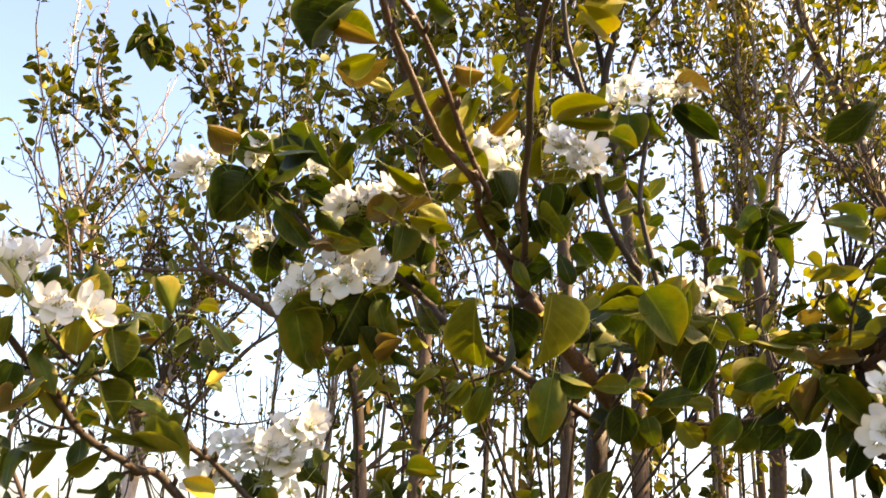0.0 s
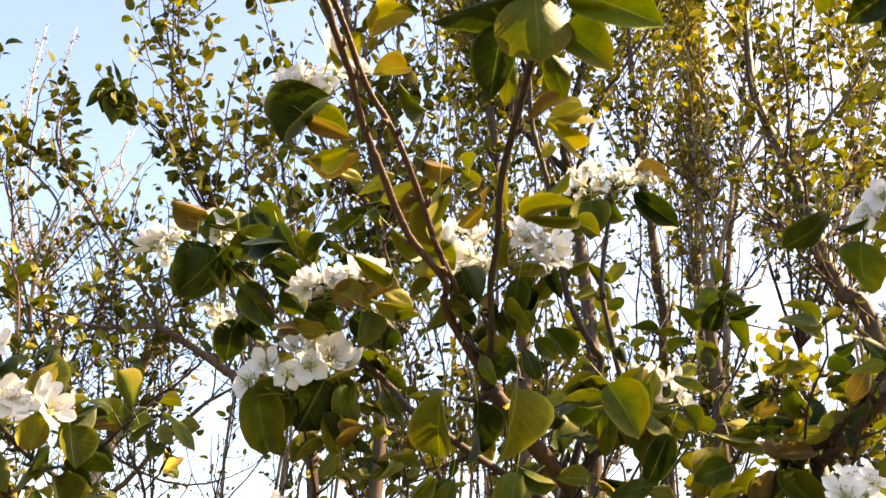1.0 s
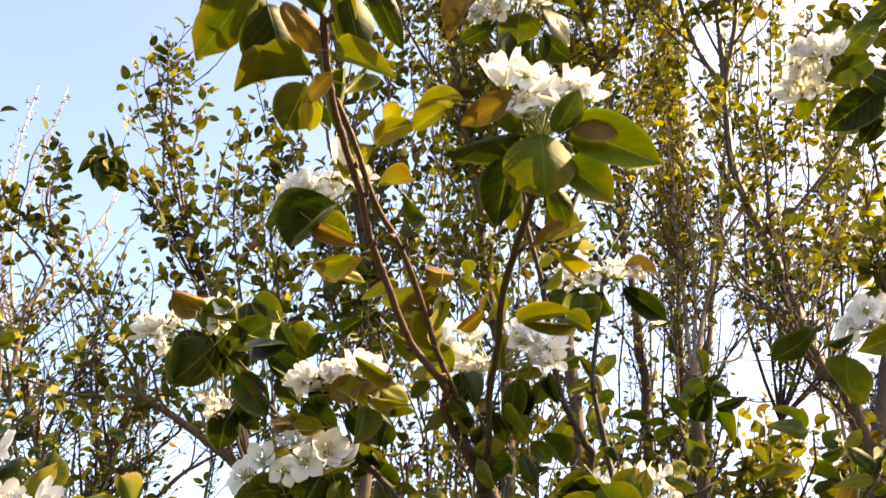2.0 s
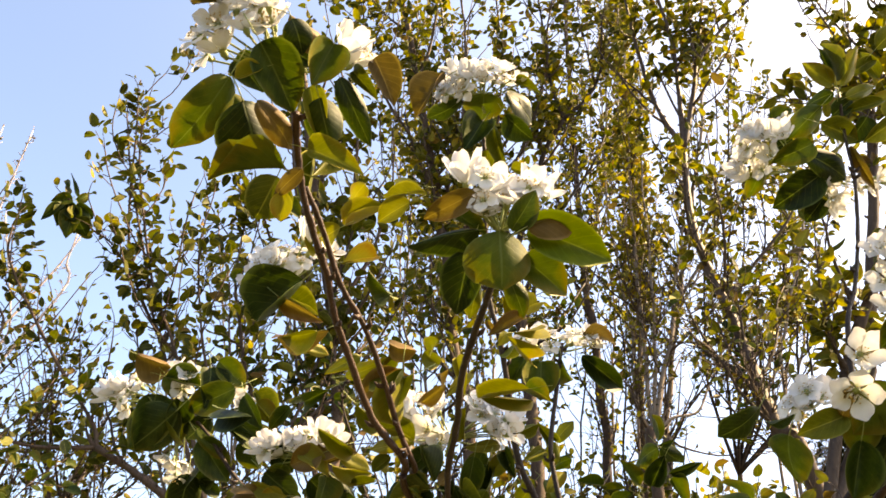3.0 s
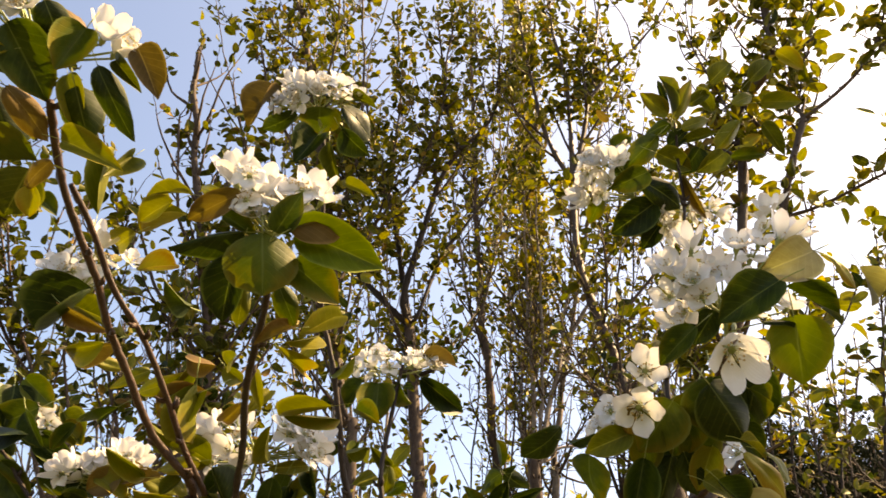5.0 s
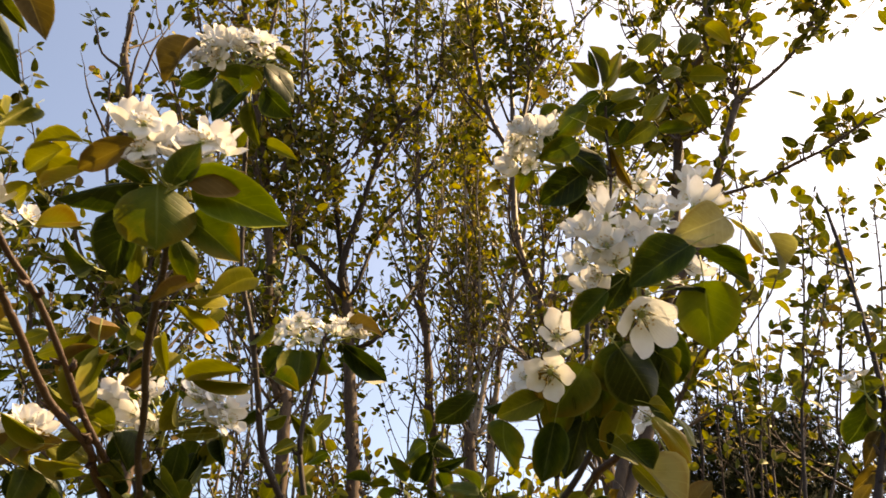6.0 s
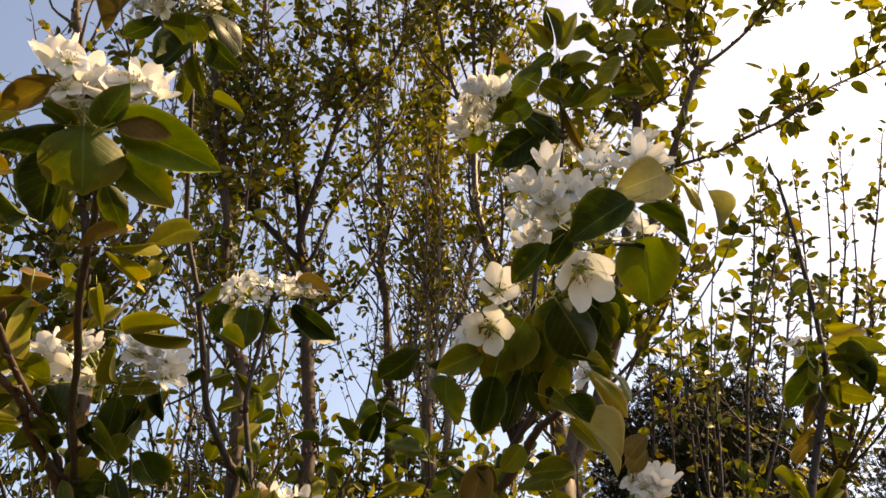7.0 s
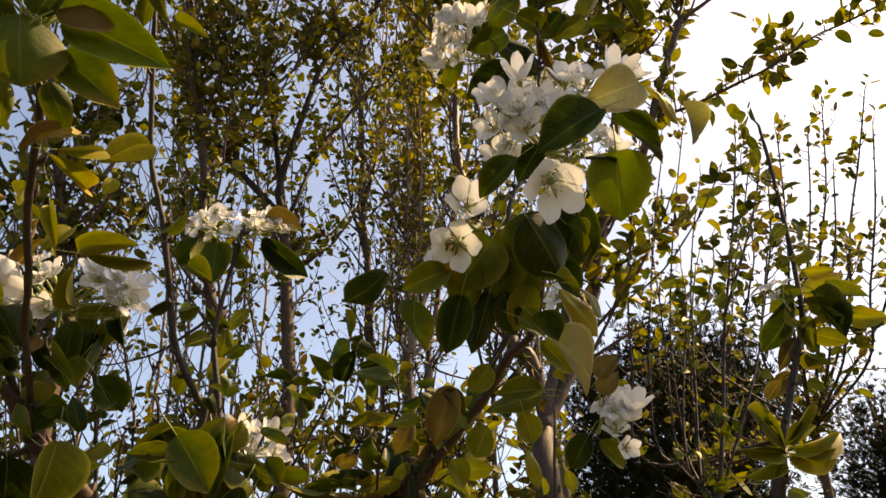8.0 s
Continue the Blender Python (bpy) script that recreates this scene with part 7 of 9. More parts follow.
stem(brown_tree, 0.0130, 0.0042, (1.156, 2.495, 3.864), (1.076, 2.553, 4.144), (1.032, 2.595, 4.500), (0.996, 2.633, 4.938), (0.980, 2.663, 5.381), bark=BROWN_BARK)
stem(brown_tree, 0.0140, 0.0046, (1.156, 2.495, 3.864), (1.172, 2.513, 4.193), (1.173, 2.538, 4.582), (1.142, 2.577, 4.945), (1.147, 2.600, 5.335), bark=BROWN_BARK)
stem(brown_tree, 0.0140, 0.0046, (1.156, 2.495, 3.864), (1.227, 2.488, 4.180), (1.266, 2.496, 4.406), (1.332, 2.489, 4.798), (1.391, 2.484, 5.238), bark=BROWN_BARK)
stem(brown_tree, 0.0100, 0.0032, (1.244, 2.455, 4.343), (1.364, 2.429, 4.541), (1.560, 2.351, 4.805), (1.692, 2.300, 5.065), bark=BROWN_BARK)
stem(brown_tree, 0.0074, 0.0027, (1.238, 2.457, 4.327), (1.263, 2.497, 4.712), (1.330, 2.516, 5.266), bark=BROWN_BARK)
stem(brown_tree, 0.00925, 0.0036, (1.213, 2.418, 3.103), (1.338, 2.407, 3.259), (1.491, 2.375, 3.466), (1.617, 2.351, 3.718), bark=BROWN_BARK)
stem(brown_tree, 0.0074, 0.0027, (1.591, 1.792, 3.659), (1.559, 1.819, 3.815), (1.528, 1.882, 4.023), (1.506, 1.938, 4.240), (1.496, 1.983, 4.465), bark=BROWN_BARK)

golden_tree = thing("pear_tree", (1.210, 3.280, 0.0), "upright pear tree with several pale stems and golden leaves", "tree", "pear trees")
stem(golden_tree, 0.0296, 0.0234, (1.136, 3.050, 0.000), (1.156, 3.050, 0.900), (1.128, 3.033, 2.620), (1.136, 3.050, 2.793), name="trunk", kink=0.018)
stem(golden_tree, 0.01036, 0.00315, (1.136, 3.050, 2.793), (1.128, 3.083, 3.076), (1.132, 3.114, 3.426), (1.139, 3.144, 3.823), (1.155, 3.172, 4.387), (1.172, 3.199, 5.053), (1.170, 3.232, 5.740), (1.180, 3.261, 6.423), bark=SLENDER_BARK, kink=0.018)
stem(golden_tree, 0.0111, 0.00315, (1.136, 3.050, 2.793), (1.224, 3.049, 3.153), (1.299, 3.071, 3.546), (1.396, 3.082, 4.028), (1.473, 3.100, 4.506), (1.543, 3.119, 5.054), bark=SLENDER_BARK, kink=0.018)
stem(golden_tree, 0.00888, 0.00315, (1.136, 3.050, 2.793), (1.185, 3.063, 3.292), (1.201, 3.107, 3.743), (1.212, 3.152, 4.192), (1.241, 3.191, 4.748), (1.299, 3.220, 5.392), bark=SLENDER_BARK, kink=0.018)
stem(golden_tree, 0.0074, 0.00315, (1.136, 3.050, 2.793), (1.230, 3.047, 2.869), (1.337, 3.056, 2.921), (1.408, 3.077, 3.052), (1.538, 3.070, 3.311), (1.677, 3.054, 3.590), bark=SLENDER_BARK, kink=0.018)
stem(golden_tree, 0.0074, 0.00315, (1.136, 3.050, 2.793), (1.088, 3.095, 2.947), (1.088, 3.134, 3.314), (1.059, 3.182, 3.702), (1.039, 3.227, 4.143), (1.046, 3.264, 4.773), (1.053, 3.300, 5.524), bark=SLENDER_BARK, kink=0.018)
stem(golden_tree, 0.00666, 0.00315, (1.136, 3.050, 2.793), (1.191, 3.061, 2.970), (1.272, 3.081, 3.312), (1.401, 3.080, 3.566), (1.562, 3.059, 3.833), (1.676, 3.055, 4.055), bark=SLENDER_BARK, kink=0.018)

grey_tree = thing("pear_tree", (1.200, 4.000, 0.0), "tall slender pear tree with a grey-brown trunk and small leaves", "tree", "pear trees")
stem(grey_tree, 0.03108, 0.0108, (1.185, 3.891, 0.000), (1.185, 3.891, 1.000), (1.185, 3.891, 2.920), (1.164, 3.921, 3.299), (1.152, 3.948, 3.715), (1.119, 3.981, 4.025), (1.111, 4.007, 4.446), (1.083, 4.038, 5.009), (1.070, 4.065, 5.650), (1.054, 4.092, 6.386), (1.049, 4.117, 7.091), name="trunk", kink=0.018)
stem(grey_tree, 0.0222, 0.0072, (1.385, 3.891, 1.200), (1.411, 3.624, 2.841), (1.422, 3.670, 2.994), (1.490, 3.695, 3.436), (1.594, 3.704, 3.938), (1.711, 3.706, 4.510), (1.842, 3.698, 5.165), (1.951, 3.697, 5.873), bark=SLENDER_BARK, kink=0.018)
stem(grey_tree, 0.01184, 0.0045, (1.125, 4.003, 4.038), (1.227, 4.024, 4.562), (1.308, 4.050, 5.258), (1.360, 4.082, 6.134), (1.417, 4.113, 7.037), bark=SLENDER_BARK, kink=0.018)
stem(grey_tree, 0.01184, 0.0045, (1.154, 3.996, 3.738), (1.053, 4.069, 4.225), (0.990, 4.131, 4.778), (0.933, 4.190, 5.516), (0.907, 4.242, 6.385), bark=SLENDER_BARK, kink=0.018)
stem(grey_tree, 0.01036, 0.0045, (1.539, 3.676, 3.771), (1.728, 3.665, 4.084), (1.872, 3.667, 4.467), (2.000, 3.672, 4.934), bark=SLENDER_BARK, kink=0.018)

forked_tree = thing("pear_tree", (0.750, 2.900, 0.0), "pear tree with a forked grey trunk and dark arching limbs", "tree", "pear trees")
stem(forked_tree, 0.027528, 0.0234, (0.605, 2.817, 0.000), (0.605, 2.817, 0.900), (0.605, 2.817, 2.353), (0.591, 2.866, 2.703), (0.564, 2.917, 3.054), (0.546, 2.966, 3.315), name="trunk")
stem(forked_tree, 0.015984, 0.00585, (0.548, 2.966, 3.315), (0.441, 2.978, 3.420), (0.279, 3.024, 3.615), (0.172, 3.061, 3.802), (0.051, 3.094, 4.060), (-0.051, 3.124, 4.414), bark=DARK_BARK)
stem(forked_tree, 0.01776, 0.01053, (0.548, 2.966, 3.315), (0.505, 2.924, 3.424), (0.539, 2.873, 3.633), (0.578, 2.821, 3.821), (0.619, 2.767, 4.000), (0.690, 2.707, 4.138), bark=DARK_BARK)
stem(forked_tree, 0.009768, 0.00468, (0.690, 2.707, 4.138), (0.812, 2.681, 4.290), (0.872, 2.665, 4.497), (0.879, 2.663, 4.812), bark=DARK_BARK)
stem(forked_tree, 0.00888, 0.00468, (0.690, 2.707, 4.138), (0.632, 2.718, 4.360), (0.602, 2.723, 4.657), (0.562, 2.729, 5.020), bark=DARK_BARK)
stem(forked_tree, 0.015984, 0.00585, (0.548, 2.966, 3.315), (0.500, 2.972, 3.568), (0.462, 3.011, 3.834), (0.390, 3.052, 4.186), (0.292, 3.093, 4.527), (0.223, 3.130, 4.950), bark=DARK_BARK)
stem(forked_tree, 0.010656, 0.00468, (0.548, 2.966, 3.315), (0.580, 2.914, 3.376), (0.662, 2.925, 3.663), (0.782, 2.926, 3.881), (0.885, 2.926, 4.075), (0.967, 2.929, 4.313), bark=DARK_BARK)
stem(forked_tree, 0.010656, 0.00468, (0.564, 2.917, 3.054), (0.652, 2.809, 3.068), (0.730, 2.889, 3.224), (0.838, 2.961, 3.421), bark=DARK_BARK)
stem(forked_tree, 0.010656, 0.00468, (0.548, 2.966, 3.315), (0.335, 3.007, 3.553), (0.287, 3.048, 3.890), (0.205, 3.089, 4.261), (0.158, 3.128, 4.683), (0.103, 3.166, 5.156), (0.041, 3.203, 5.690), bark=DARK_BARK)

leafy_tree = thing("pear_tree", (0.200, 2.900, 0.0), "tall leafy pear tree with dense olive-green crown", "tree", "pear trees")
stem(leafy_tree, 0.02516, 0.0108, (0.374, 2.724, 0.000), (0.339, 2.727, 2.497), (0.284, 2.731, 2.788), (0.222, 2.735, 3.110), (0.162, 2.737, 3.502), (0.080, 2.738, 3.948), (-0.042, 2.735, 4.455), (-0.157, 2.727, 4.956), (-0.242, 2.718, 5.392), name="trunk", kink=0.018)
stem(leafy_tree, 0.00888, 0.0036, (0.162, 2.737, 3.502), (0.200, 2.713, 3.853), (0.214, 2.689, 4.278), (0.171, 2.667, 4.794), (0.128, 2.645, 5.298), kink=0.018)
stem(leafy_tree, 0.00888, 0.0036, (0.136, 2.738, 3.644), (-0.006, 2.713, 3.912), (-0.160, 2.680, 4.121), (-0.246, 2.647, 4.358), (-0.298, 2.617, 4.622), kink=0.018)
stem(leafy_tree, 0.00888, 0.0036, (0.192, 2.736, 3.313), (0.342, 2.750, 3.687), (0.397, 2.768, 4.101), (0.403, 2.791, 4.570), (0.350, 2.819, 5.104), kink=0.018)
stem(leafy_tree, 0.00888, 0.0036, (0.005, 2.737, 4.280), (0.047, 2.707, 4.643), (0.035, 2.675, 5.032), (0.031, 2.644, 5.368), kink=0.018)
stem(leafy_tree, 0.0074, 0.0036, (0.340, 2.727, 3.670), (0.500, 2.708, 3.936), (0.591, 2.693, 4.360), (0.624, 2.687, 4.798), (0.631, 2.685, 5.295), kink=0.018)

olive_tree = thing("pear_tree", (-0.450, 2.600, 0.0), "pear tree with a rounded crown of light olive leaves", "tree", "pear trees")
stem(olive_tree, 0.0222, 0.0108, (-0.100, 2.452, 0.000), (-0.132, 2.449, 2.371), (-0.176, 2.460, 2.707), (-0.242, 2.468, 3.022), (-0.337, 2.469, 3.374), (-0.419, 2.470, 3.693), (-0.477, 2.474, 3.994), (-0.511, 2.482, 4.233), name="trunk", kink=0.018)
stem(olive_tree, 0.00888, 0.0036, (-0.238, 2.437, 3.005), (-0.202, 2.465, 3.316), (-0.210, 2.488, 3.630), (-0.276, 2.503, 3.902), (-0.337, 2.517, 4.134), kink=0.018)
stem(olive_tree, 0.0074, 0.0036, (-0.267, 2.433, 3.114), (-0.393, 2.444, 3.347), (-0.469, 2.459, 3.617), (-0.509, 2.482, 3.867), kink=0.018)
stem(olive_tree, 0.00888, 0.0036, (-0.206, 2.441, 2.859), (-0.110, 2.482, 3.119), (-0.066, 2.516, 3.399), (-0.057, 2.548, 3.676), kink=0.018)
stem(olive_tree, 0.00888, 0.0036, (-0.192, 2.443, 2.778), (-0.357, 2.450, 2.974), (-0.476, 2.458, 3.169), (-0.537, 2.475, 3.345), kink=0.018)
stem(olive_tree, 0.0074, 0.0036, (-0.157, 2.447, 2.587), (-0.333, 2.393, 2.362), (-0.445, 2.397, 2.621), (-0.532, 2.402, 2.911), (-0.558, 2.420, 3.174), (-0.567, 2.442, 3.337), kink=0.018)
stem(olive_tree, 0.0074, 0.0036, (-0.157, 2.447, 2.587), (-0.264, 2.402, 2.371), (-0.231, 2.437, 2.659), (-0.164, 2.474, 2.898), (-0.041, 2.511, 3.093), kink=0.018)

left_tree = thing("pear_tree", (-0.850, 2.500, 0.0), "open pear tree with small green leaves and one drooping clump", "tree", "pear trees")
stem(left_tree, 0.0259, 0.009, (-0.193, 2.304, 0.000), (-0.193, 2.304, 0.900), (-0.293, 2.304, 1.944), (-0.430, 2.313, 2.090), (-0.632, 2.297, 2.217), (-0.793, 2.277, 2.295), name="trunk")
stem(left_tree, 0.00666, 0.0027, (-0.793, 2.277, 2.295), (-0.946, 2.216, 2.264), (-1.084, 2.151, 2.279), (-1.216, 2.078, 2.306))
stem(left_tree, 0.00666, 0.0027, (-0.793, 2.277, 2.295), (-0.823, 2.266, 2.363), (-0.964, 2.209, 2.525), (-1.090, 2.148, 2.691), (-1.158, 2.111, 2.801), (-1.174, 2.102, 2.896))
stem(left_tree, 0.0074, 0.0027, (-0.424, 2.283, 2.084), (-0.621, 2.332, 2.461), (-0.713, 2.321, 2.660), (-0.801, 2.307, 2.788), (-0.879, 2.295, 2.944), (-0.936, 2.288, 3.161), (-0.985, 2.284, 3.423), (-1.030, 2.281, 3.626))
stem(left_tree, 0.00592, 0.0027, (-0.424, 2.283, 2.084), (-0.591, 2.292, 2.523), (-0.732, 2.286, 2.702), (-0.831, 2.288, 2.945), (-0.953, 2.277, 3.247), (-1.040, 2.276, 3.514))
stem(left_tree, 0.00592, 0.0027, (-0.424, 2.283, 2.084), (-0.636, 2.279, 2.589), (-0.763, 2.276, 2.816), (-0.868, 2.274, 3.089), (-0.955, 2.276, 3.369), (-0.991, 2.298, 3.620))
clump_twig = stem(left_tree, 0.0037, 0.0027, (-0.814, 2.319, 2.793), (-0.916, 2.263, 2.942), (-0.993, 2.212, 2.978), (-1.048, 2.169, 3.030))
stem(left_tree, 0.00592, 0.0027, (-0.493, 2.304, 0.900), (-0.919, 2.228, 1.876), (-1.038, 2.200, 2.057), (-1.130, 2.179, 2.285), (-1.215, 2.159, 2.478), (-1.275, 2.151, 2.655))
stem(left_tree, 0.00592, 0.0027, (-1.093, 2.146, 2.211), (-1.124, 2.130, 2.438), (-1.122, 2.166, 2.602), (-1.213, 2.151, 2.700), (-1.279, 2.148, 2.751))
stem(left_tree, 0.00592, 0.0027, (-0.406, 2.286, 2.070), (-0.492, 2.268, 2.205), (-0.508, 2.288, 2.455), (-0.589, 2.292, 2.699), (-0.659, 2.297, 2.968), (-0.675, 2.316, 3.139))
leaf(clump_twig, (-1.046, 2.170, 3.020), (-1.045, 2.166, 2.920), 0.069, (0.20, -0.98, 0.04), "g", 0)
leaf(clump_twig, (-1.055, 2.166, 3.027), (-1.007, 2.196, 2.944), 0.078, (-0.00, -0.94, -0.34), "g", 1)
leaf(clump_twig, (-1.064, 2.161, 3.034), (-1.077, 2.155, 2.952), 0.059, (0.30, -0.95, 0.03), "g", 0)
leaf(clump_twig, (-1.043, 2.172, 3.043), (-1.001, 2.211, 3.009), 0.057, (0.16, -0.74, -0.66), "g", 3)
leaf(clump_twig, (-1.059, 2.163, 3.047), (-1.108, 2.137, 3.023), 0.043, (0.54, -0.81, -0.20), "g", 3)
leaf(clump_twig, (-1.052, 2.167, 3.050), (-1.017, 2.176, 3.082), 0.033, (0.63, -0.56, -0.54), "g", 0)
leaf(clump_twig, (-1.062, 2.162, 3.024), (-1.020, 2.158, 2.971), 0.046, (-0.25, -0.96, -0.13), "g", 0)
leaf(clump_twig, (-1.081, 2.153, 3.037), (-1.037, 2.151, 2.943), 0.067, (-0.07, -1.00, -0.01), "g", 1)
leaf(clump_twig, (-1.080, 2.153, 3.070), (-1.111, 2.166, 3.133), 0.019, (0.33, -0.88, 0.34), "g", 0)
leaf(clump_twig, (-1.047, 2.169, 3.064), (-1.075, 2.132, 3.145), 0.012, (0.54, -0.82, -0.20), "g", 1)
leaf(clump_twig, (-1.083, 2.151, 3.014), (-1.110, 2.126, 2.950), 0.035, (0.54, -0.83, 0.10), "g", 3)
stem(left_tree, 0.00592, 0.0027, (-0.543, 2.304, 0.900), (-1.021, 1.998, 1.605), (-1.073, 1.991, 1.845), (-1.049, 2.025, 2.061), (-1.087, 2.025, 2.282), (-1.171, 1.998, 2.416), (-1.251, 1.969, 2.536))

berry_tree = thing("pear_tree", (-1.000, 3.300, 0.0), "half-bare tree with crossing branches and dried black fruits", "tree", "pear trees")
stem(berry_tree, 0.0333, 0.0126, (-1.244, 2.953, 0.000), (-1.204, 2.953, 0.900), (-1.144, 2.953, 1.919), (-1.123, 2.986, 2.048), (-1.100, 3.020, 2.185), (-1.092, 3.048, 2.371), (-1.058, 3.085, 2.479), name="trunk", bark=PALE_BARK)
stem(berry_tree, 0.00888, 0.00378, (-1.083, 2.977, 2.176), (-1.152, 2.950, 2.339), (-1.202, 2.928, 2.556), (-1.233, 2.915, 2.667))
stem(berry_tree, 0.0111, 0.00504, (-1.133, 2.957, 1.861), (-0.996, 2.811, 1.891), (-0.899, 2.845, 2.039), (-0.794, 2.878, 2.195), (-0.726, 2.898, 2.257), (-0.581, 2.933, 2.375))
stem(berry_tree, 0.00888, 0.00378, (-1.159, 2.947, 1.858), (-1.303, 2.883, 2.223), (-1.378, 2.846, 2.380), (-1.438, 2.815, 2.544), (-1.457, 2.805, 2.723))
stem(berry_tree, 0.00888, 0.00378, (-1.170, 2.942, 1.916), (-1.286, 2.891, 2.227), (-1.285, 2.891, 2.401), (-1.247, 2.908, 2.592), (-1.235, 2.914, 2.837))
stem(berry_tree, 0.00888, 0.00378, (-0.384, 2.780, 1.713), (-0.269, 2.796, 1.829), (-0.114, 2.809, 1.991), (-0.003, 2.814, 2.077))
stem(berry_tree, 0.00888, 0.00378, (-0.310, 2.791, 1.701), (-0.174, 2.805, 1.819), (-0.035, 2.813, 1.978), (0.135, 2.813, 2.067))
berries = [(-1.188, 2.884, 2.154), (-1.110, 2.916, 2.150), (-1.113, 2.915, 2.118), (-1.176, 2.889, 2.027), (-1.117, 2.913, 2.046), (-1.032, 2.946, 2.013), (-0.907, 2.989, 1.968), (-1.201, 2.878, 1.938), (-1.432, 2.766, 1.844)]

bare_tree = thing("pear_tree", (-2.200, 4.600, 0.0), "bare tree with long pale sunlit shoots and knobbly buds", "tree", "bare trees")
stem(bare_tree, 0.037, 0.018, (-1.752, 4.299, 0.000), (-1.752, 4.299, 1.500), (-1.752, 4.299, 2.068), (-1.938, 4.218, 2.617), (-2.136, 4.119, 3.010), name="trunk", bark=PALE_BARK)
stem(bare_tree, 0.0085, 0.0040, (-2.136, 4.119, 3.010), (-2.331, 4.012, 3.487), (-2.440, 3.946, 4.191), (-2.462, 3.932, 4.618), bark=PALE_BARK)
stem(bare_tree, 0.0085, 0.0040, (-2.136, 4.119, 3.010), (-2.321, 4.017, 3.599), (-2.327, 4.014, 4.051), (-2.330, 4.012, 4.678), bark=PALE_BARK)
stem(bare_tree, 0.0085, 0.0040, (-2.136, 4.119, 3.010), (-2.135, 4.120, 3.314), (-2.032, 4.173, 3.676), (-1.967, 4.204, 3.893), (-1.910, 4.230, 4.136), bark=PALE_BARK)
stem(bare_tree, 0.0085, 0.0040, (-2.136, 4.119, 3.010), (-2.375, 3.985, 3.468), (-2.412, 3.963, 3.816), (-2.449, 3.940, 4.066), bark=PALE_BARK)
stem(bare_tree, 0.0085, 0.0040, (-2.136, 4.119, 3.010), (-1.913, 4.229, 3.719), (-1.940, 4.217, 3.903), (-1.940, 4.217, 4.104), bark=PALE_BARK)
stem(bare_tree, 0.0085, 0.0040, (-2.136, 4.119, 3.010), (-2.103, 4.137, 3.290), (-2.093, 4.142, 3.470), (-2.290, 4.035, 4.069), bark=PALE_BARK)
stem(bare_tree, 0.0095, 0.0042, (-1.752, 4.299, 2.068), (-1.418, 3.632, 2.050), (-1.363, 3.678, 2.400), (-1.329, 3.715, 2.670), (-1.278, 3.758, 2.892), (-1.235, 3.797, 3.032), bark=PALE_BARK)

rear_tree = thing("pear_tree", (0.500, 4.800, 0.0), "far pear tree with many thin upright stems and small leaves", "tree", "pear trees")
stem(rear_tree, 0.01036, 0.0036, (0.327, 3.956, 0.000), (0.327, 3.956, 2.922), (0.269, 3.990, 3.766), (0.132, 4.025, 4.784), (-0.028, 4.055, 6.555), bark=SLENDER_BARK, kink=0.018)
stem(rear_tree, 0.01036, 0.0036, (0.123, 4.355, 0.000), (0.123, 4.355, 3.027), (0.045, 4.386, 3.941), (-0.077, 4.414, 5.045), (-0.426, 4.418, 6.164), bark=SLENDER_BARK, kink=0.018)
stem(rear_tree, 0.01036, 0.0036, (1.403, 4.478, 0.000), (1.403, 4.478, 3.188), (1.451, 4.496, 4.184), (1.360, 4.555, 5.406), (1.379, 4.582, 8.104), bark=SLENDER_BARK, kink=0.018)
stem(rear_tree, 0.01036, 0.0036, (0.508, 4.058, 0.000), (0.508, 4.058, 2.971), (0.479, 4.092, 3.846), (0.338, 4.134, 4.903), (0.201, 4.171, 6.307), bark=SLENDER_BARK, kink=0.018)
stem(rear_tree, 0.01036, 0.0036, (0.244, 4.014, 0.000), (0.244, 4.014, 2.932), (0.163, 4.048, 3.781), (-0.053, 4.077, 4.790), (-0.121, 4.105, 6.224), bark=SLENDER_BARK, kink=0.018)
stem(rear_tree, 0.01036, 0.0036, (0.691, 4.618, 0.000), (0.691, 4.618, 3.163), (0.649, 4.655, 4.160), (0.583, 4.693, 5.375), (0.674, 4.714, 7.082), bark=SLENDER_BARK, kink=0.018)
stem(rear_tree, 0.01036, 0.0036, (1.399, 4.025, 0.000), (1.399, 4.025, 3.046), (1.474, 4.033, 3.947), (1.405, 4.089, 5.057), (1.548, 4.073, 7.350), bark=SLENDER_BARK, kink=0.018)
stem(rear_tree, 0.01036, 0.0036, (0.197, 4.213, 0.000), (0.197, 4.213, 2.990), (0.074, 4.245, 3.872), (0.036, 4.276, 4.959), (-0.150, 4.301, 7.483), bark=SLENDER_BARK, kink=0.018)

rear_tree_right = thing("pear_tree", (2.400, 4.300, 0.0), "far pear tree with thin upright stems and yellow-green leaves", "tree", "pear trees")
stem(rear_tree_right, 0.01036, 0.0036, (2.122, 3.673, 0.000), (2.122, 3.673, 3.006), (2.231, 3.647, 3.671), (2.295, 3.646, 4.314), (2.343, 3.653, 5.119), bark=SLENDER_BARK, kink=0.018)
stem(rear_tree_right, 0.01036, 0.0036, (1.865, 3.284, 0.000), (1.865, 3.284, 2.860), (1.920, 3.290, 3.463), (2.077, 3.235, 4.022), (2.073, 3.274, 4.599), bark=SLENDER_BARK, kink=0.018)
stem(rear_tree_right, 0.01036, 0.0036, (2.246, 3.998, 0.000), (2.246, 3.998, 3.119), (2.342, 3.981, 3.844), (2.424, 3.970, 4.538), (2.624, 3.884, 5.129), bark=SLENDER_BARK, kink=0.018)
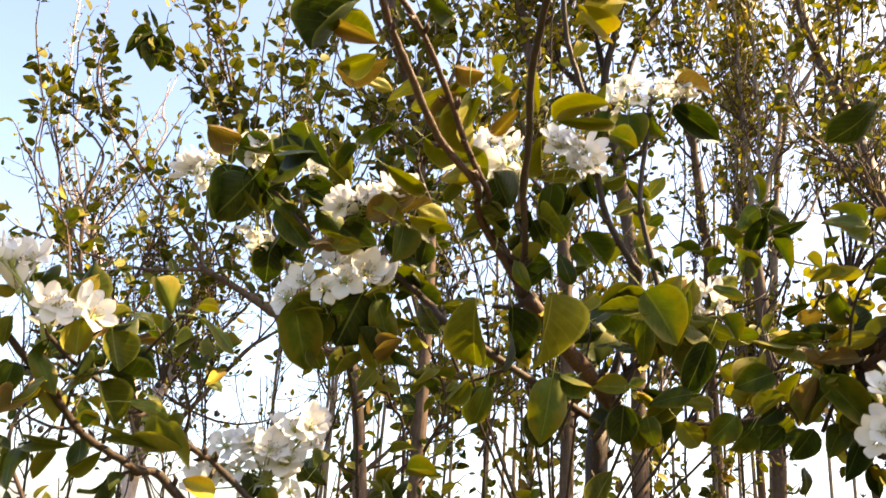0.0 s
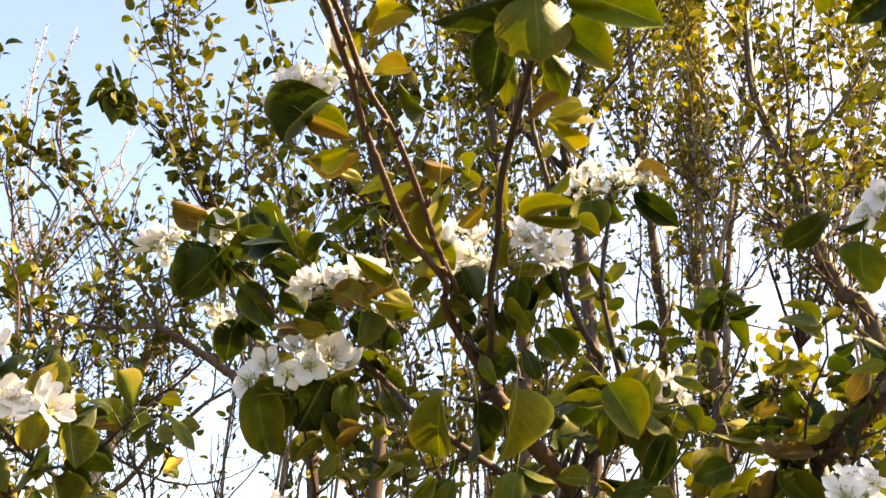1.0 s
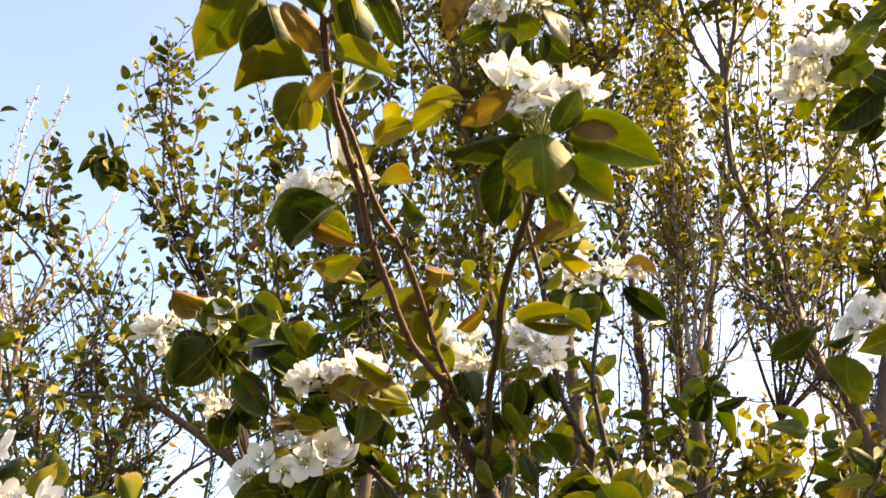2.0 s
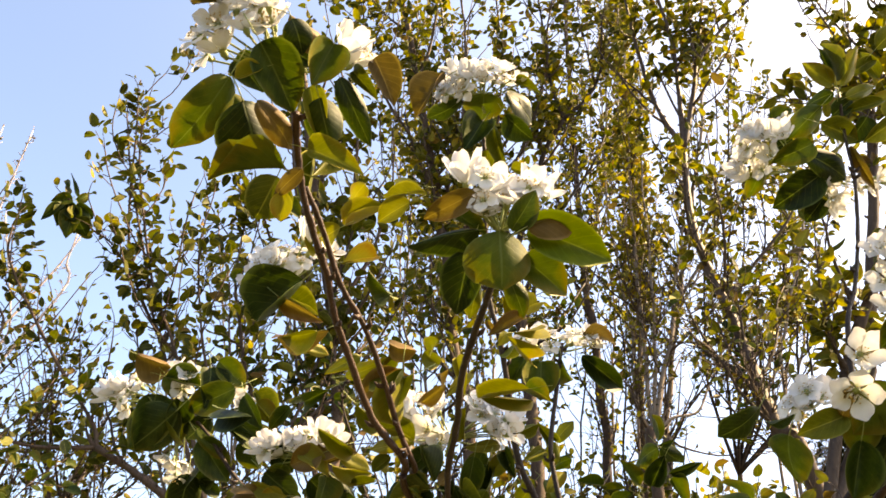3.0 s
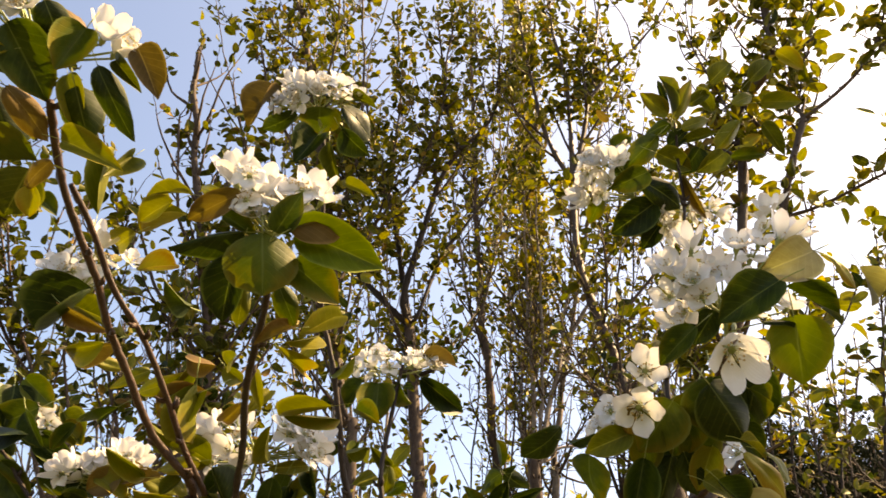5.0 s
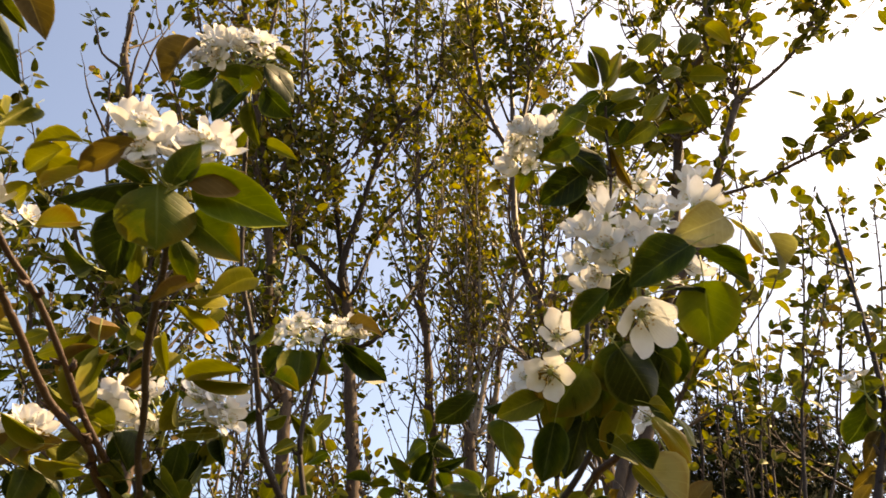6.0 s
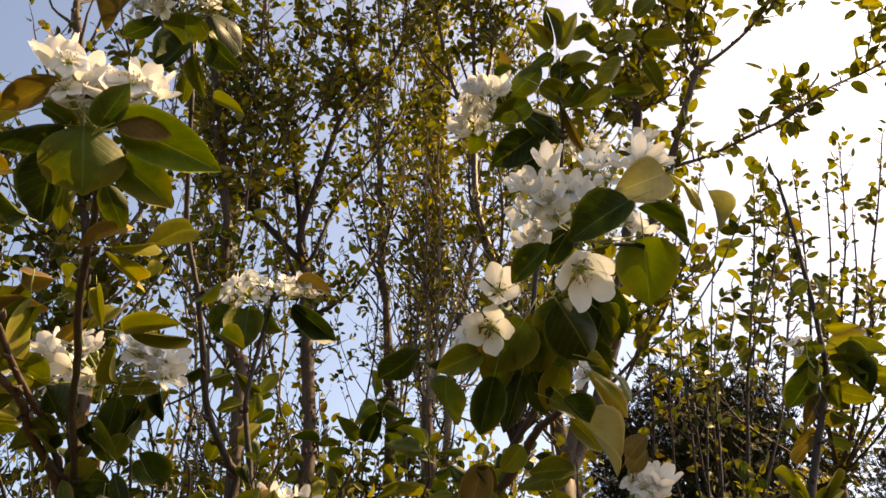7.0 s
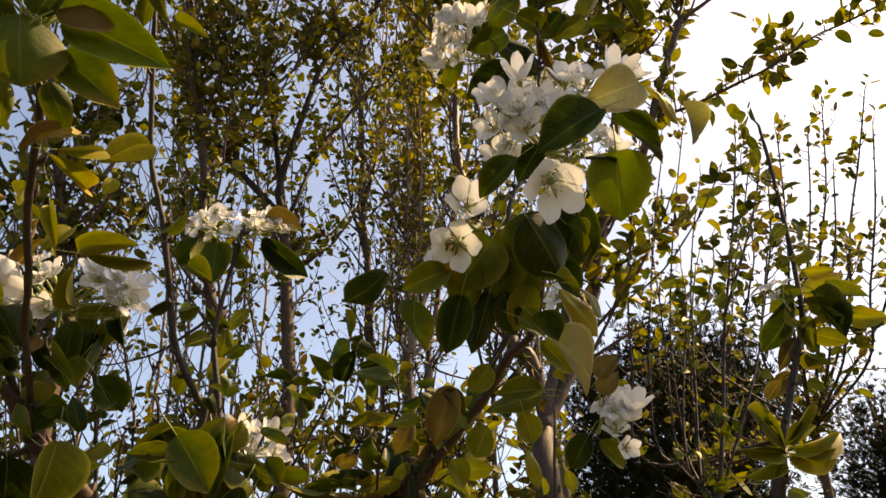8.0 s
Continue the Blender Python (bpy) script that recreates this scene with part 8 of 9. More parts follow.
stem(rear_tree_right, 0.01036, 0.0036, (2.136, 3.928, 0.000), (2.136, 3.928, 3.087), (2.246, 3.905, 3.795), (2.407, 3.848, 4.459), (2.368, 3.907, 5.120), bark=SLENDER_BARK, kink=0.018)

rear_tree_left = thing("pear_tree", (-0.600, 4.200, 0.0), "far pear tree with thin stems and small green leaves", "tree", "pear trees")
stem(rear_tree_left, 0.00962, 0.0036, (-0.124, 3.595, 0.000), (-0.124, 3.595, 2.203), (-0.176, 3.623, 2.747), (-0.264, 3.648, 3.248), (-0.353, 3.672, 4.158), bark=SLENDER_BARK, kink=0.018)
stem(rear_tree_left, 0.00962, 0.0036, (-0.900, 3.804, 0.000), (-0.900, 3.804, 2.171), (-1.018, 3.806, 2.728), (-1.098, 3.815, 3.242), (-1.184, 3.821, 3.886), bark=SLENDER_BARK, kink=0.018)
stem(rear_tree_left, 0.00962, 0.0036, (-0.551, 3.427, 0.000), (-0.551, 3.427, 2.138), (-0.618, 3.447, 2.651), (-0.670, 3.468, 3.126), (-0.714, 3.491, 3.400), bark=SLENDER_BARK, kink=0.018)
stem(rear_tree_left, 0.00962, 0.0036, (-0.387, 3.845, 0.000), (-0.387, 3.845, 2.222), (-0.496, 3.863, 2.794), (-0.500, 3.894, 3.337), (-0.686, 3.896, 3.969), bark=SLENDER_BARK, kink=0.018)
stem(rear_tree_left, 0.00962, 0.0036, (-0.638, 3.713, 0.000), (-0.638, 3.713, 2.179), (-0.723, 3.729, 2.730), (-0.813, 3.742, 3.237), (-1.008, 3.725, 4.006), bark=SLENDER_BARK, kink=0.018)
stem(rear_tree_left, 0.00962, 0.0036, (-0.205, 3.566, 0.000), (-0.205, 3.566, 2.191), (-0.276, 3.592, 2.728), (-0.400, 3.611, 3.218), (-0.495, 3.630, 4.105), bark=SLENDER_BARK, kink=0.018)
stem(rear_tree_left, 0.00962, 0.0036, (-0.637, 3.820, 0.000), (-0.637, 3.820, 2.196), (-0.698, 3.841, 2.768), (-0.805, 3.851, 3.287), (-0.968, 3.844, 3.732), bark=SLENDER_BARK, kink=0.018)

thicket_tree = thing("pear_tree", (1.700, 2.900, 0.0), "clump of thin upright pear suckers with small olive leaves", "tree", "pear trees")
stem(thicket_tree, 0.0074, 0.00315, (-0.507, 3.505, 0.000), (-0.507, 3.505, 1.903), (-0.493, 3.539, 2.146), (-0.596, 3.553, 2.393), (-0.643, 3.576, 2.360), bark=SLENDER_BARK)
stem(thicket_tree, 0.0074, 0.00315, (-0.376, 3.633, 0.000), (-0.376, 3.633, 1.925), (-0.407, 3.660, 2.172), (-0.440, 3.687, 2.436), (-0.388, 3.725, 2.362), bark=SLENDER_BARK)
stem(thicket_tree, 0.0074, 0.00315, (-0.191, 3.234, 0.000), (-0.191, 3.234, 1.898), (-0.165, 3.267, 2.123), (-0.175, 3.297, 2.361), (-0.332, 3.314, 2.218), bark=SLENDER_BARK)
stem(thicket_tree, 0.0074, 0.00315, (-0.032, 3.036, 0.000), (-0.032, 3.036, 1.889), (-0.068, 3.066, 2.095), (0.010, 3.099, 2.326), (-0.127, 3.125, 2.208), bark=SLENDER_BARK)
stem(thicket_tree, 0.0074, 0.00315, (0.102, 3.699, 0.000), (0.102, 3.699, 1.966), (0.143, 3.729, 2.223), (0.080, 3.761, 2.491), (-0.013, 3.792, 2.438), bark=SLENDER_BARK)
stem(thicket_tree, 0.0074, 0.00315, (0.263, 3.203, 0.000), (0.263, 3.203, 1.927), (0.216, 3.237, 2.145), (0.183, 3.269, 2.380), (0.372, 3.287, 2.372), bark=SLENDER_BARK)
stem(thicket_tree, 0.0074, 0.00315, (0.484, 3.680, 0.000), (0.484, 3.680, 1.991), (0.425, 3.718, 2.241), (0.492, 3.742, 2.515), (0.559, 3.764, 2.537), bark=SLENDER_BARK)
stem(thicket_tree, 0.0074, 0.00315, (0.458, 2.655, 0.000), (0.458, 2.655, 1.885), (0.480, 2.683, 2.069), (0.398, 2.727, 2.264), (0.549, 2.734, 2.310), bark=SLENDER_BARK)
stem(thicket_tree, 0.0074, 0.00315, (0.640, 2.843, 0.000), (0.640, 2.843, 1.917), (0.694, 2.863, 2.115), (0.701, 2.893, 2.325), (0.655, 2.935, 2.407), bark=SLENDER_BARK)
stem(thicket_tree, 0.0074, 0.00315, (0.897, 3.549, 0.000), (0.897, 3.549, 2.007), (0.858, 3.590, 2.250), (0.947, 3.601, 2.513), (0.877, 3.649, 2.532), bark=SLENDER_BARK)
stem(thicket_tree, 0.0074, 0.00315, (1.072, 3.540, 0.000), (1.072, 3.540, 2.019), (1.062, 3.575, 2.262), (1.026, 3.617, 2.523), (1.214, 3.593, 2.541), bark=SLENDER_BARK)
stem(thicket_tree, 0.0074, 0.00315, (1.165, 3.516, 0.000), (1.165, 3.516, 2.023), (1.232, 3.527, 2.266), (1.267, 3.548, 2.523), (1.129, 3.625, 2.452), bark=SLENDER_BARK)
stem(thicket_tree, 0.0074, 0.00315, (1.316, 3.476, 0.000), (1.316, 3.476, 2.030), (1.373, 3.487, 2.269), (1.312, 3.543, 2.525), (1.329, 3.570, 2.561), bark=SLENDER_BARK)
stem(thicket_tree, 0.0074, 0.00315, (1.176, 2.675, 0.000), (1.176, 2.675, 1.938), (1.233, 2.684, 2.123), (1.209, 2.729, 2.322), (1.199, 2.766, 2.260), bark=SLENDER_BARK)
stem(thicket_tree, 0.0074, 0.00315, (1.317, 2.826, 0.000), (1.317, 2.826, 1.963), (1.353, 2.843, 2.158), (1.404, 2.854, 2.366), (1.412, 2.884, 2.444), bark=SLENDER_BARK)
stem(thicket_tree, 0.0074, 0.00315, (1.543, 2.936, 0.000), (1.543, 2.936, 1.991), (1.581, 2.951, 2.193), (1.662, 2.943, 2.405), (1.588, 3.017, 2.309), bark=SLENDER_BARK)

# slender saplings between the trees
saplings = []
sapling = thing("pear_sapling", (-0.182, 3.333, 0.0), "thin pear sapling with bare dark twigs and few leaves", "tree", "pear saplings")
stem(sapling, 0.0078, 0.0028, (-0.182, 3.333, 0.000), (-0.182, 3.333, 1.200), (-0.182, 3.333, 2.326), (-0.282, 3.375, 2.683), (-0.354, 3.410, 3.034), (-0.444, 3.447, 3.394), (-0.516, 3.460, 3.783), name="trunk", bark=DARK_BARK, kink=0.012)
saplings.append(sapling)
sapling = thing("pear_sapling", (-0.084, 3.945, 0.0), "thin pear sapling with bare dark twigs and few leaves", "tree", "pear saplings")
stem(sapling, 0.0078, 0.0028, (-0.084, 3.945, 0.000), (-0.084, 3.945, 1.200), (-0.084, 3.945, 2.465), (-0.151, 3.976, 2.893), (-0.280, 4.034, 3.314), (-0.424, 4.090, 3.747), (-0.472, 4.093, 4.213), name="trunk", bark=DARK_BARK, kink=0.012)
saplings.append(sapling)
sapling = thing("pear_sapling", (0.094, 3.453, 0.0), "thin pear sapling with bare dark twigs and few leaves", "tree", "pear saplings")
stem(sapling, 0.0078, 0.0028, (0.094, 3.453, 0.000), (0.094, 3.453, 1.200), (0.094, 3.453, 2.370), (0.008, 3.491, 2.750), (-0.083, 3.533, 3.125), (-0.094, 3.543, 3.508), (-0.165, 3.555, 3.923), name="trunk", bark=DARK_BARK, kink=0.012)
saplings.append(sapling)
sapling = thing("pear_sapling", (0.286, 4.140, 0.0), "thin pear sapling with bare dark twigs and few leaves", "tree", "pear saplings")
stem(sapling, 0.0078, 0.0028, (0.286, 4.140, 0.000), (0.286, 4.140, 1.200), (0.286, 4.140, 2.531), (0.264, 4.157, 2.994), (0.201, 4.193, 3.449), (0.158, 4.215, 3.917), (0.040, 4.241, 4.423), name="trunk", bark=DARK_BARK, kink=0.012)
saplings.append(sapling)
sapling = thing("pear_sapling", (0.434, 3.443, 0.0), "thin pear sapling with bare dark twigs and few leaves", "tree", "pear saplings")
stem(sapling, 0.0078, 0.0028, (0.434, 3.443, 0.000), (0.434, 3.443, 1.200), (0.434, 3.443, 2.389), (0.405, 3.462, 2.781), (0.403, 3.475, 3.166), (0.364, 3.494, 3.561), (0.346, 3.487, 3.989), name="trunk", bark=DARK_BARK, kink=0.012)
saplings.append(sapling)
sapling = thing("pear_sapling", (0.627, 3.807, 0.0), "thin pear sapling with bare dark twigs and few leaves", "tree", "pear saplings")
stem(sapling, 0.0078, 0.0028, (0.627, 3.807, 0.000), (0.627, 3.807, 1.200), (0.627, 3.807, 2.480), (0.608, 3.823, 2.919), (0.517, 3.868, 3.352), (0.509, 3.878, 3.795), (0.475, 3.875, 4.274), name="trunk", bark=DARK_BARK, kink=0.012)
saplings.append(sapling)
sapling = thing("pear_sapling", (0.709, 3.134, 0.0), "thin pear sapling with bare dark twigs and few leaves", "tree", "pear saplings")
stem(sapling, 0.0078, 0.0028, (0.709, 3.134, 0.000), (0.709, 3.134, 1.200), (0.709, 3.134, 2.339), (0.666, 3.156, 2.708), (0.595, 3.192, 3.070), (0.606, 3.194, 3.441), (0.572, 3.194, 3.842), name="trunk", bark=DARK_BARK, kink=0.012)
saplings.append(sapling)
sapling = thing("pear_sapling", (1.066, 3.979, 0.0), "thin pear sapling with bare dark twigs and few leaves", "tree", "pear saplings")
stem(sapling, 0.0078, 0.0028, (1.066, 3.979, 0.000), (1.066, 3.979, 1.200), (1.066, 3.979, 2.545), (1.075, 3.986, 3.020), (1.110, 3.989, 3.486), (1.124, 3.991, 3.965), (1.166, 3.961, 4.482), name="trunk", bark=DARK_BARK, kink=0.012)
saplings.append(sapling)
sapling = thing("pear_sapling", (1.142, 3.415, 0.0), "thin pear sapling with bare dark twigs and few leaves", "tree", "pear saplings")
stem(sapling, 0.0078, 0.0028, (1.142, 3.415, 0.000), (1.142, 3.415, 1.200), (1.142, 3.415, 2.428), (1.126, 3.429, 2.843), (1.156, 3.432, 3.251), (1.145, 3.442, 3.670), (1.190, 3.413, 4.122), name="trunk", bark=DARK_BARK, kink=0.012)
saplings.append(sapling)
saplings_bare = []
sapling = thing("pear_sapling", (-1.466, 2.819, 0.0), "leafless thin pear sapling with dark twigs", "tree", "bare pear saplings")
stem(sapling, 0.0062, 0.0022, (-1.466, 2.819, 0.000), (-1.466, 2.819, 0.900), (-1.466, 2.819, 1.623), (-1.532, 2.877, 1.843), (-1.646, 2.927, 2.081), (-1.729, 2.970, 2.341), (-1.852, 3.004, 2.619), name="trunk", bark=DARK_BARK, kink=0.012)
saplings_bare.append(sapling)
sapling = thing("pear_sapling", (-1.564, 3.339, 0.0), "leafless thin pear sapling with dark twigs", "tree", "bare pear saplings")
stem(sapling, 0.0062, 0.0022, (-1.564, 3.339, 0.000), (-1.564, 3.339, 0.900), (-1.564, 3.339, 1.646), (-1.630, 3.396, 1.942), (-1.750, 3.442, 2.261), (-1.842, 3.478, 2.610), (-1.949, 3.503, 2.985), name="trunk", bark=DARK_BARK, kink=0.012)
saplings_bare.append(sapling)
sapling = thing("pear_sapling", (-1.063, 2.620, 0.0), "leafless thin pear sapling with dark twigs", "tree", "bare pear saplings")
stem(sapling, 0.0062, 0.0022, (-1.063, 2.620, 0.000), (-1.063, 2.620, 0.900), (-1.063, 2.620, 1.640), (-1.110, 2.683, 1.823), (-1.172, 2.739, 2.022), (-1.199, 2.790, 2.241), (-1.268, 2.833, 2.473), name="trunk", bark=DARK_BARK, kink=0.012)
saplings_bare.append(sapling)
sapling = thing("pear_sapling", (-1.103, 3.142, 0.0), "leafless thin pear sapling with dark twigs", "tree", "bare pear saplings")
stem(sapling, 0.0062, 0.0022, (-1.103, 3.142, 0.000), (-1.103, 3.142, 0.900), (-1.103, 3.142, 1.667), (-1.209, 3.203, 1.920), (-1.303, 3.254, 2.198), (-1.390, 3.297, 2.500), (-1.445, 3.332, 2.828), name="trunk", bark=DARK_BARK, kink=0.012)
saplings_bare.append(sapling)
sapling = thing("pear_sapling", (-0.836, 2.835, 0.0), "leafless thin pear sapling with dark twigs", "tree", "bare pear saplings")
stem(sapling, 0.0062, 0.0022, (-0.836, 2.835, 0.000), (-0.836, 2.835, 0.900), (-0.836, 2.835, 1.668), (-0.900, 2.908, 1.851), (-0.957, 2.975, 2.051), (-0.970, 3.036, 2.272), (-1.039, 3.090, 2.505), name="trunk", bark=DARK_BARK, kink=0.012)
saplings_bare.append(sapling)
sapling = thing("pear_sapling", (-0.833, 3.463, 0.0), "leafless thin pear sapling with dark twigs", "tree", "bare pear saplings")
stem(sapling, 0.0062, 0.0022, (-0.833, 3.463, 0.000), (-0.833, 3.463, 0.900), (-0.833, 3.463, 1.705), (-0.853, 3.539, 1.973), (-0.851, 3.605, 2.267), (-0.868, 3.662, 2.584), (-0.857, 3.711, 2.928), name="trunk", bark=DARK_BARK, kink=0.012)
saplings_bare.append(sapling)
sapling = thing("pear_sapling", (-0.531, 3.157, 0.0), "leafless thin pear sapling with dark twigs", "tree", "bare pear saplings")
stem(sapling, 0.0062, 0.0022, (-0.531, 3.157, 0.000), (-0.531, 3.157, 0.900), (-0.531, 3.157, 1.708), (-0.533, 3.244, 1.906), (-0.516, 3.324, 2.123), (-0.517, 3.398, 2.356), (-0.547, 3.463, 2.605), name="trunk", bark=DARK_BARK, kink=0.012)
saplings_bare.append(sapling)

spear_tree = thing("pear_tree", (1.764, 3.648, 0.0), "far pear tree of many upright leafy shoots", "tree", "pear trees")
stem(spear_tree, 0.026, 0.014, (1.764, 3.648, 0.0), (1.784, 3.648, 1.1), (1.764, 3.648, 2.852), name="trunk", bark=BROWN_BARK, kink=0.018)
stem(spear_tree, 0.0085, 0.0026, (1.764, 3.648, 2.852), (1.622, 3.566, 3.266), (1.613, 3.476, 3.664), (1.596, 3.370, 4.086), (1.579, 3.247, 4.532), (1.535, 3.113, 5.001), bark=DARK_BARK, kink=0.014)
stem(spear_tree, 0.0085, 0.0026, (1.764, 3.648, 2.852), (1.719, 3.574, 3.305), (1.673, 3.510, 3.744), (1.699, 3.410, 4.218), (1.723, 3.288, 4.725), (1.692, 3.153, 5.263), bark=DARK_BARK, kink=0.014)
stem(spear_tree, 0.0085, 0.0026, (1.764, 3.648, 2.852), (1.748, 3.495, 3.270), (1.690, 3.370, 3.659), (1.694, 3.220, 4.069), (1.661, 3.064, 4.496), (1.657, 2.890, 4.943), bark=DARK_BARK, kink=0.014)
stem(spear_tree, 0.0085, 0.0026, (1.764, 3.648, 2.852), (1.840, 3.588, 3.293), (1.846, 3.550, 3.719), (1.892, 3.481, 4.180), (1.925, 3.392, 4.674), (1.994, 3.273, 5.203), bark=DARK_BARK, kink=0.014)
stem(spear_tree, 0.0085, 0.0026, (1.764, 3.648, 2.852), (1.875, 3.517, 3.248), (1.859, 3.427, 3.611), (1.913, 3.310, 3.998), (1.887, 3.195, 4.401), (1.928, 3.053, 4.826), bark=DARK_BARK, kink=0.014)
stem(spear_tree, 0.0085, 0.0026, (1.764, 3.648, 2.852), (1.932, 3.567, 3.234), (1.977, 3.524, 3.588), (2.080, 3.454, 3.967), (2.087, 3.385, 4.366), (2.133, 3.294, 4.789), bark=DARK_BARK, kink=0.014)
stem(spear_tree, 0.0085, 0.0026, (1.764, 3.648, 2.852), (2.037, 3.519, 3.209), (2.080, 3.452, 3.528), (2.093, 3.378, 3.861), (2.181, 3.279, 4.215), (2.201, 3.181, 4.583), bark=DARK_BARK, kink=0.014)
stem(spear_tree, 0.0085, 0.0026, (1.764, 3.648, 2.852), (2.134, 3.570, 3.257), (2.203, 3.557, 3.632), (2.345, 3.512, 4.039), (2.426, 3.458, 4.472), (2.540, 3.378, 4.934), bark=DARK_BARK, kink=0.014)

column_tree = thing("pear_tree", (1.600, 4.400, 0.0), "narrow far tree with dense golden yellow leaves", "tree", "pear trees")
stem(column_tree, 0.0222, 0.0054, (1.484, 4.189, 0.000), (1.484, 4.189, 3.043), (1.512, 4.180, 3.872), (1.524, 4.176, 4.620), (1.519, 4.178, 5.510), (1.487, 4.188, 6.591), (1.457, 4.198, 7.604), name="trunk", kink=0.018)
JUNIPERS = [(3.174, 4.144, 3.251), (3.792, 4.249, 3.310), (2.992, 4.599, 3.037), (4.722, 3.985, 2.909), (3.024, 3.675, 2.862)]

# ---- twigs and leaves of the trees ----
GREEN = {"g": 0.50, "y": 0.41, "b": 0.06, "o": 0.03}
OLIVE = {"g": 0.36, "y": 0.48, "b": 0.11, "o": 0.05}
GOLD = {"g": 0.28, "y": 0.50, "b": 0.16, "o": 0.06}
crown(slim_tree, 21, 0.026, 0.08, 0.033, GOLD, low=1.8, singles=280, clump=-0.3)
crown(yellow_tree, 22, 0.045, 0.08, 0.034, GOLD, low=1.1, singles=150)
crown(right_tree, 23, 0.023, 0.14, 0.046, GOLD, low=1.3, singles=250, side_limbs=0.27, side_reach=0.34, clump=-0.05, full=3.0)
crown(shoot_tree, 24, 0.028, 0.08, 0.036, GOLD, low=2.35, singles=250, clump=-0.25)
crown(brown_tree, 25, 0.022, 0.14, 0.041, OLIVE, low=2.9, singles=250, side_limbs=0.26, side_reach=0.5, clump=-0.12)
crown(golden_tree, 26, 0.034, 0.10, 0.037, {"g": 0.25, "y": 0.52, "b": 0.18, "o": 0.05}, low=3.6, singles=250, side_limbs=0.18, side_reach=0.5, clump=-0.06)
crown(grey_tree, 27, 0.040, 0.12, 0.037, OLIVE, low=3.8, singles=150, side_limbs=0.17, side_reach=0.6, clump=-0.04)
crown(forked_tree, 28, 0.030, 0.13, 0.037, OLIVE, low=2.0, singles=250, side_limbs=0.25, side_reach=0.5, clump=-0.08, full=3.5)
crown(leafy_tree, 29, 0.024, 0.15, 0.037, OLIVE, low=2.2, singles=280, side_limbs=0.18, side_reach=0.45, clump=-0.08, full=3.4)
crown(olive_tree, 30, 0.032, 0.13, 0.042, {"g": 0.62, "y": 0.33, "b": 0.02, "o": 0.03}, low=1.4, singles=280, side_limbs=0.18, side_reach=0.40, clump=-0.08)
crown(left_tree, 31, 0.030, 0.11, 0.036, {"g": 0.66, "y": 0.30, "b": 0.02, "o": 0.02}, low=1.3, singles=280, side_limbs=0.32, side_reach=0.35, clump=-0.18)
crown(berry_tree, 32, 0.034, 0.20, 0.028, GREEN, low=1.1, singles=60, per_twig=0.2, side_limbs=0.1, side_reach=0.5, spurs=0.3)
crown(bare_tree, 33, 0.022, 0.040, 0.014, {"o": 1.0}, low=1.0, singles=0, per_twig=0.3, bark=PALE_BARK)
crown(rear_tree, 34, 0.07, 0.12, 0.046, OLIVE, low=3.1, singles=60, side_limbs=0.28, side_reach=0.5, clump=-0.08)
crown(rear_tree_right, 35, 0.07, 0.13, 0.045, GOLD, low=2.6, singles=60, side_limbs=0.25, side_reach=0.5, clump=-0.08)
crown(rear_tree_left, 36, 0.075, 0.13, 0.045, GREEN, low=2.3, singles=60, side_limbs=0.28, side_reach=0.5, clump=-0.08)
crown(column_tree, 40, 0.012, 0.10, 0.044, {"y": 0.10, "b": 0.90}, low=4.0, singles=100, clump=-0.5, spurs=0.5, side_limbs=0.10, side_reach=0.22, start=0.3)
crown(spear_tree, 42, 0.036, 0.10, 0.038, OLIVE, low=3.2, singles=120, side_limbs=0.22, side_reach=0.34, clump=-0.12)
crown(thicket_tree, 41, 0.030, 0.13, 0.042, OLIVE, low=1.2, singles=150, side_limbs=0.2, side_reach=0.22)
for n_, sapling in enumerate(saplings):
    crown(sapling, 50 + n_, 0.055, 0.10, 0.033, OLIVE, low=2.6, singles=30, side_limbs=0.27, side_reach=0.40, clump=-0.2, bark=DARK_BARK)
for n_, sapling in enumerate(saplings_bare):
    crown(sapling, 70 + n_, 0.050, 0.13, 0.030, GREEN, low=9.0, singles=8, side_limbs=0.16, side_reach=0.36, clump=-0.4, bark=DARK_BARK)
crown(near_tree, 37, 0.056, 0.05, 0.030, {"g": 0.56, "y": 0.34, "b": 0.04, "o": 0.06}, low=0.6, high=1.84, singles=290, start=0.1, large=True, gap=0.032)
crown(low_tree, 39, 0.15, 0.05, 0.032, {"g": 0.58, "y": 0.34, "b": 0.03, "o": 0.05}, low=0.6, high=1.6, singles=290, large=True, gap=0.032)
crown(second_tree, 38, 0.085, 0.05, 0.032, GREEN, low=0.6, high=1.90, singles=300, start=0.1, large=True, gap=0.032)

for n_, spot in enumerate(berries):
    bm = bmesh.new()
    bmesh.ops.create_icosphere(bm, subdivisions=2, radius=0.011)
    for v in bm.verts:
        v.co *= 1 + 0.25 * noise.noise(v.co * 90 + Vector((n_, 0, 0)))
        v.co.z *= 1.15
    stalk = bmesh.ops.create_cone(bm, segments=5, radius1=0.0012, radius2=0.0010, depth=0.03, matrix=Matrix.Translation((0, 0, 0.022)))
    me = bpy.data.meshes.new("dried_fruit")
    bm.to_mesh(me)
    bm.free()
    me.materials.append(FRUIT)
    ob = new("dried_fruit", me)
    ob.parent = berry_tree
    ob.location = Vector(spot) - absolute(berry_tree)


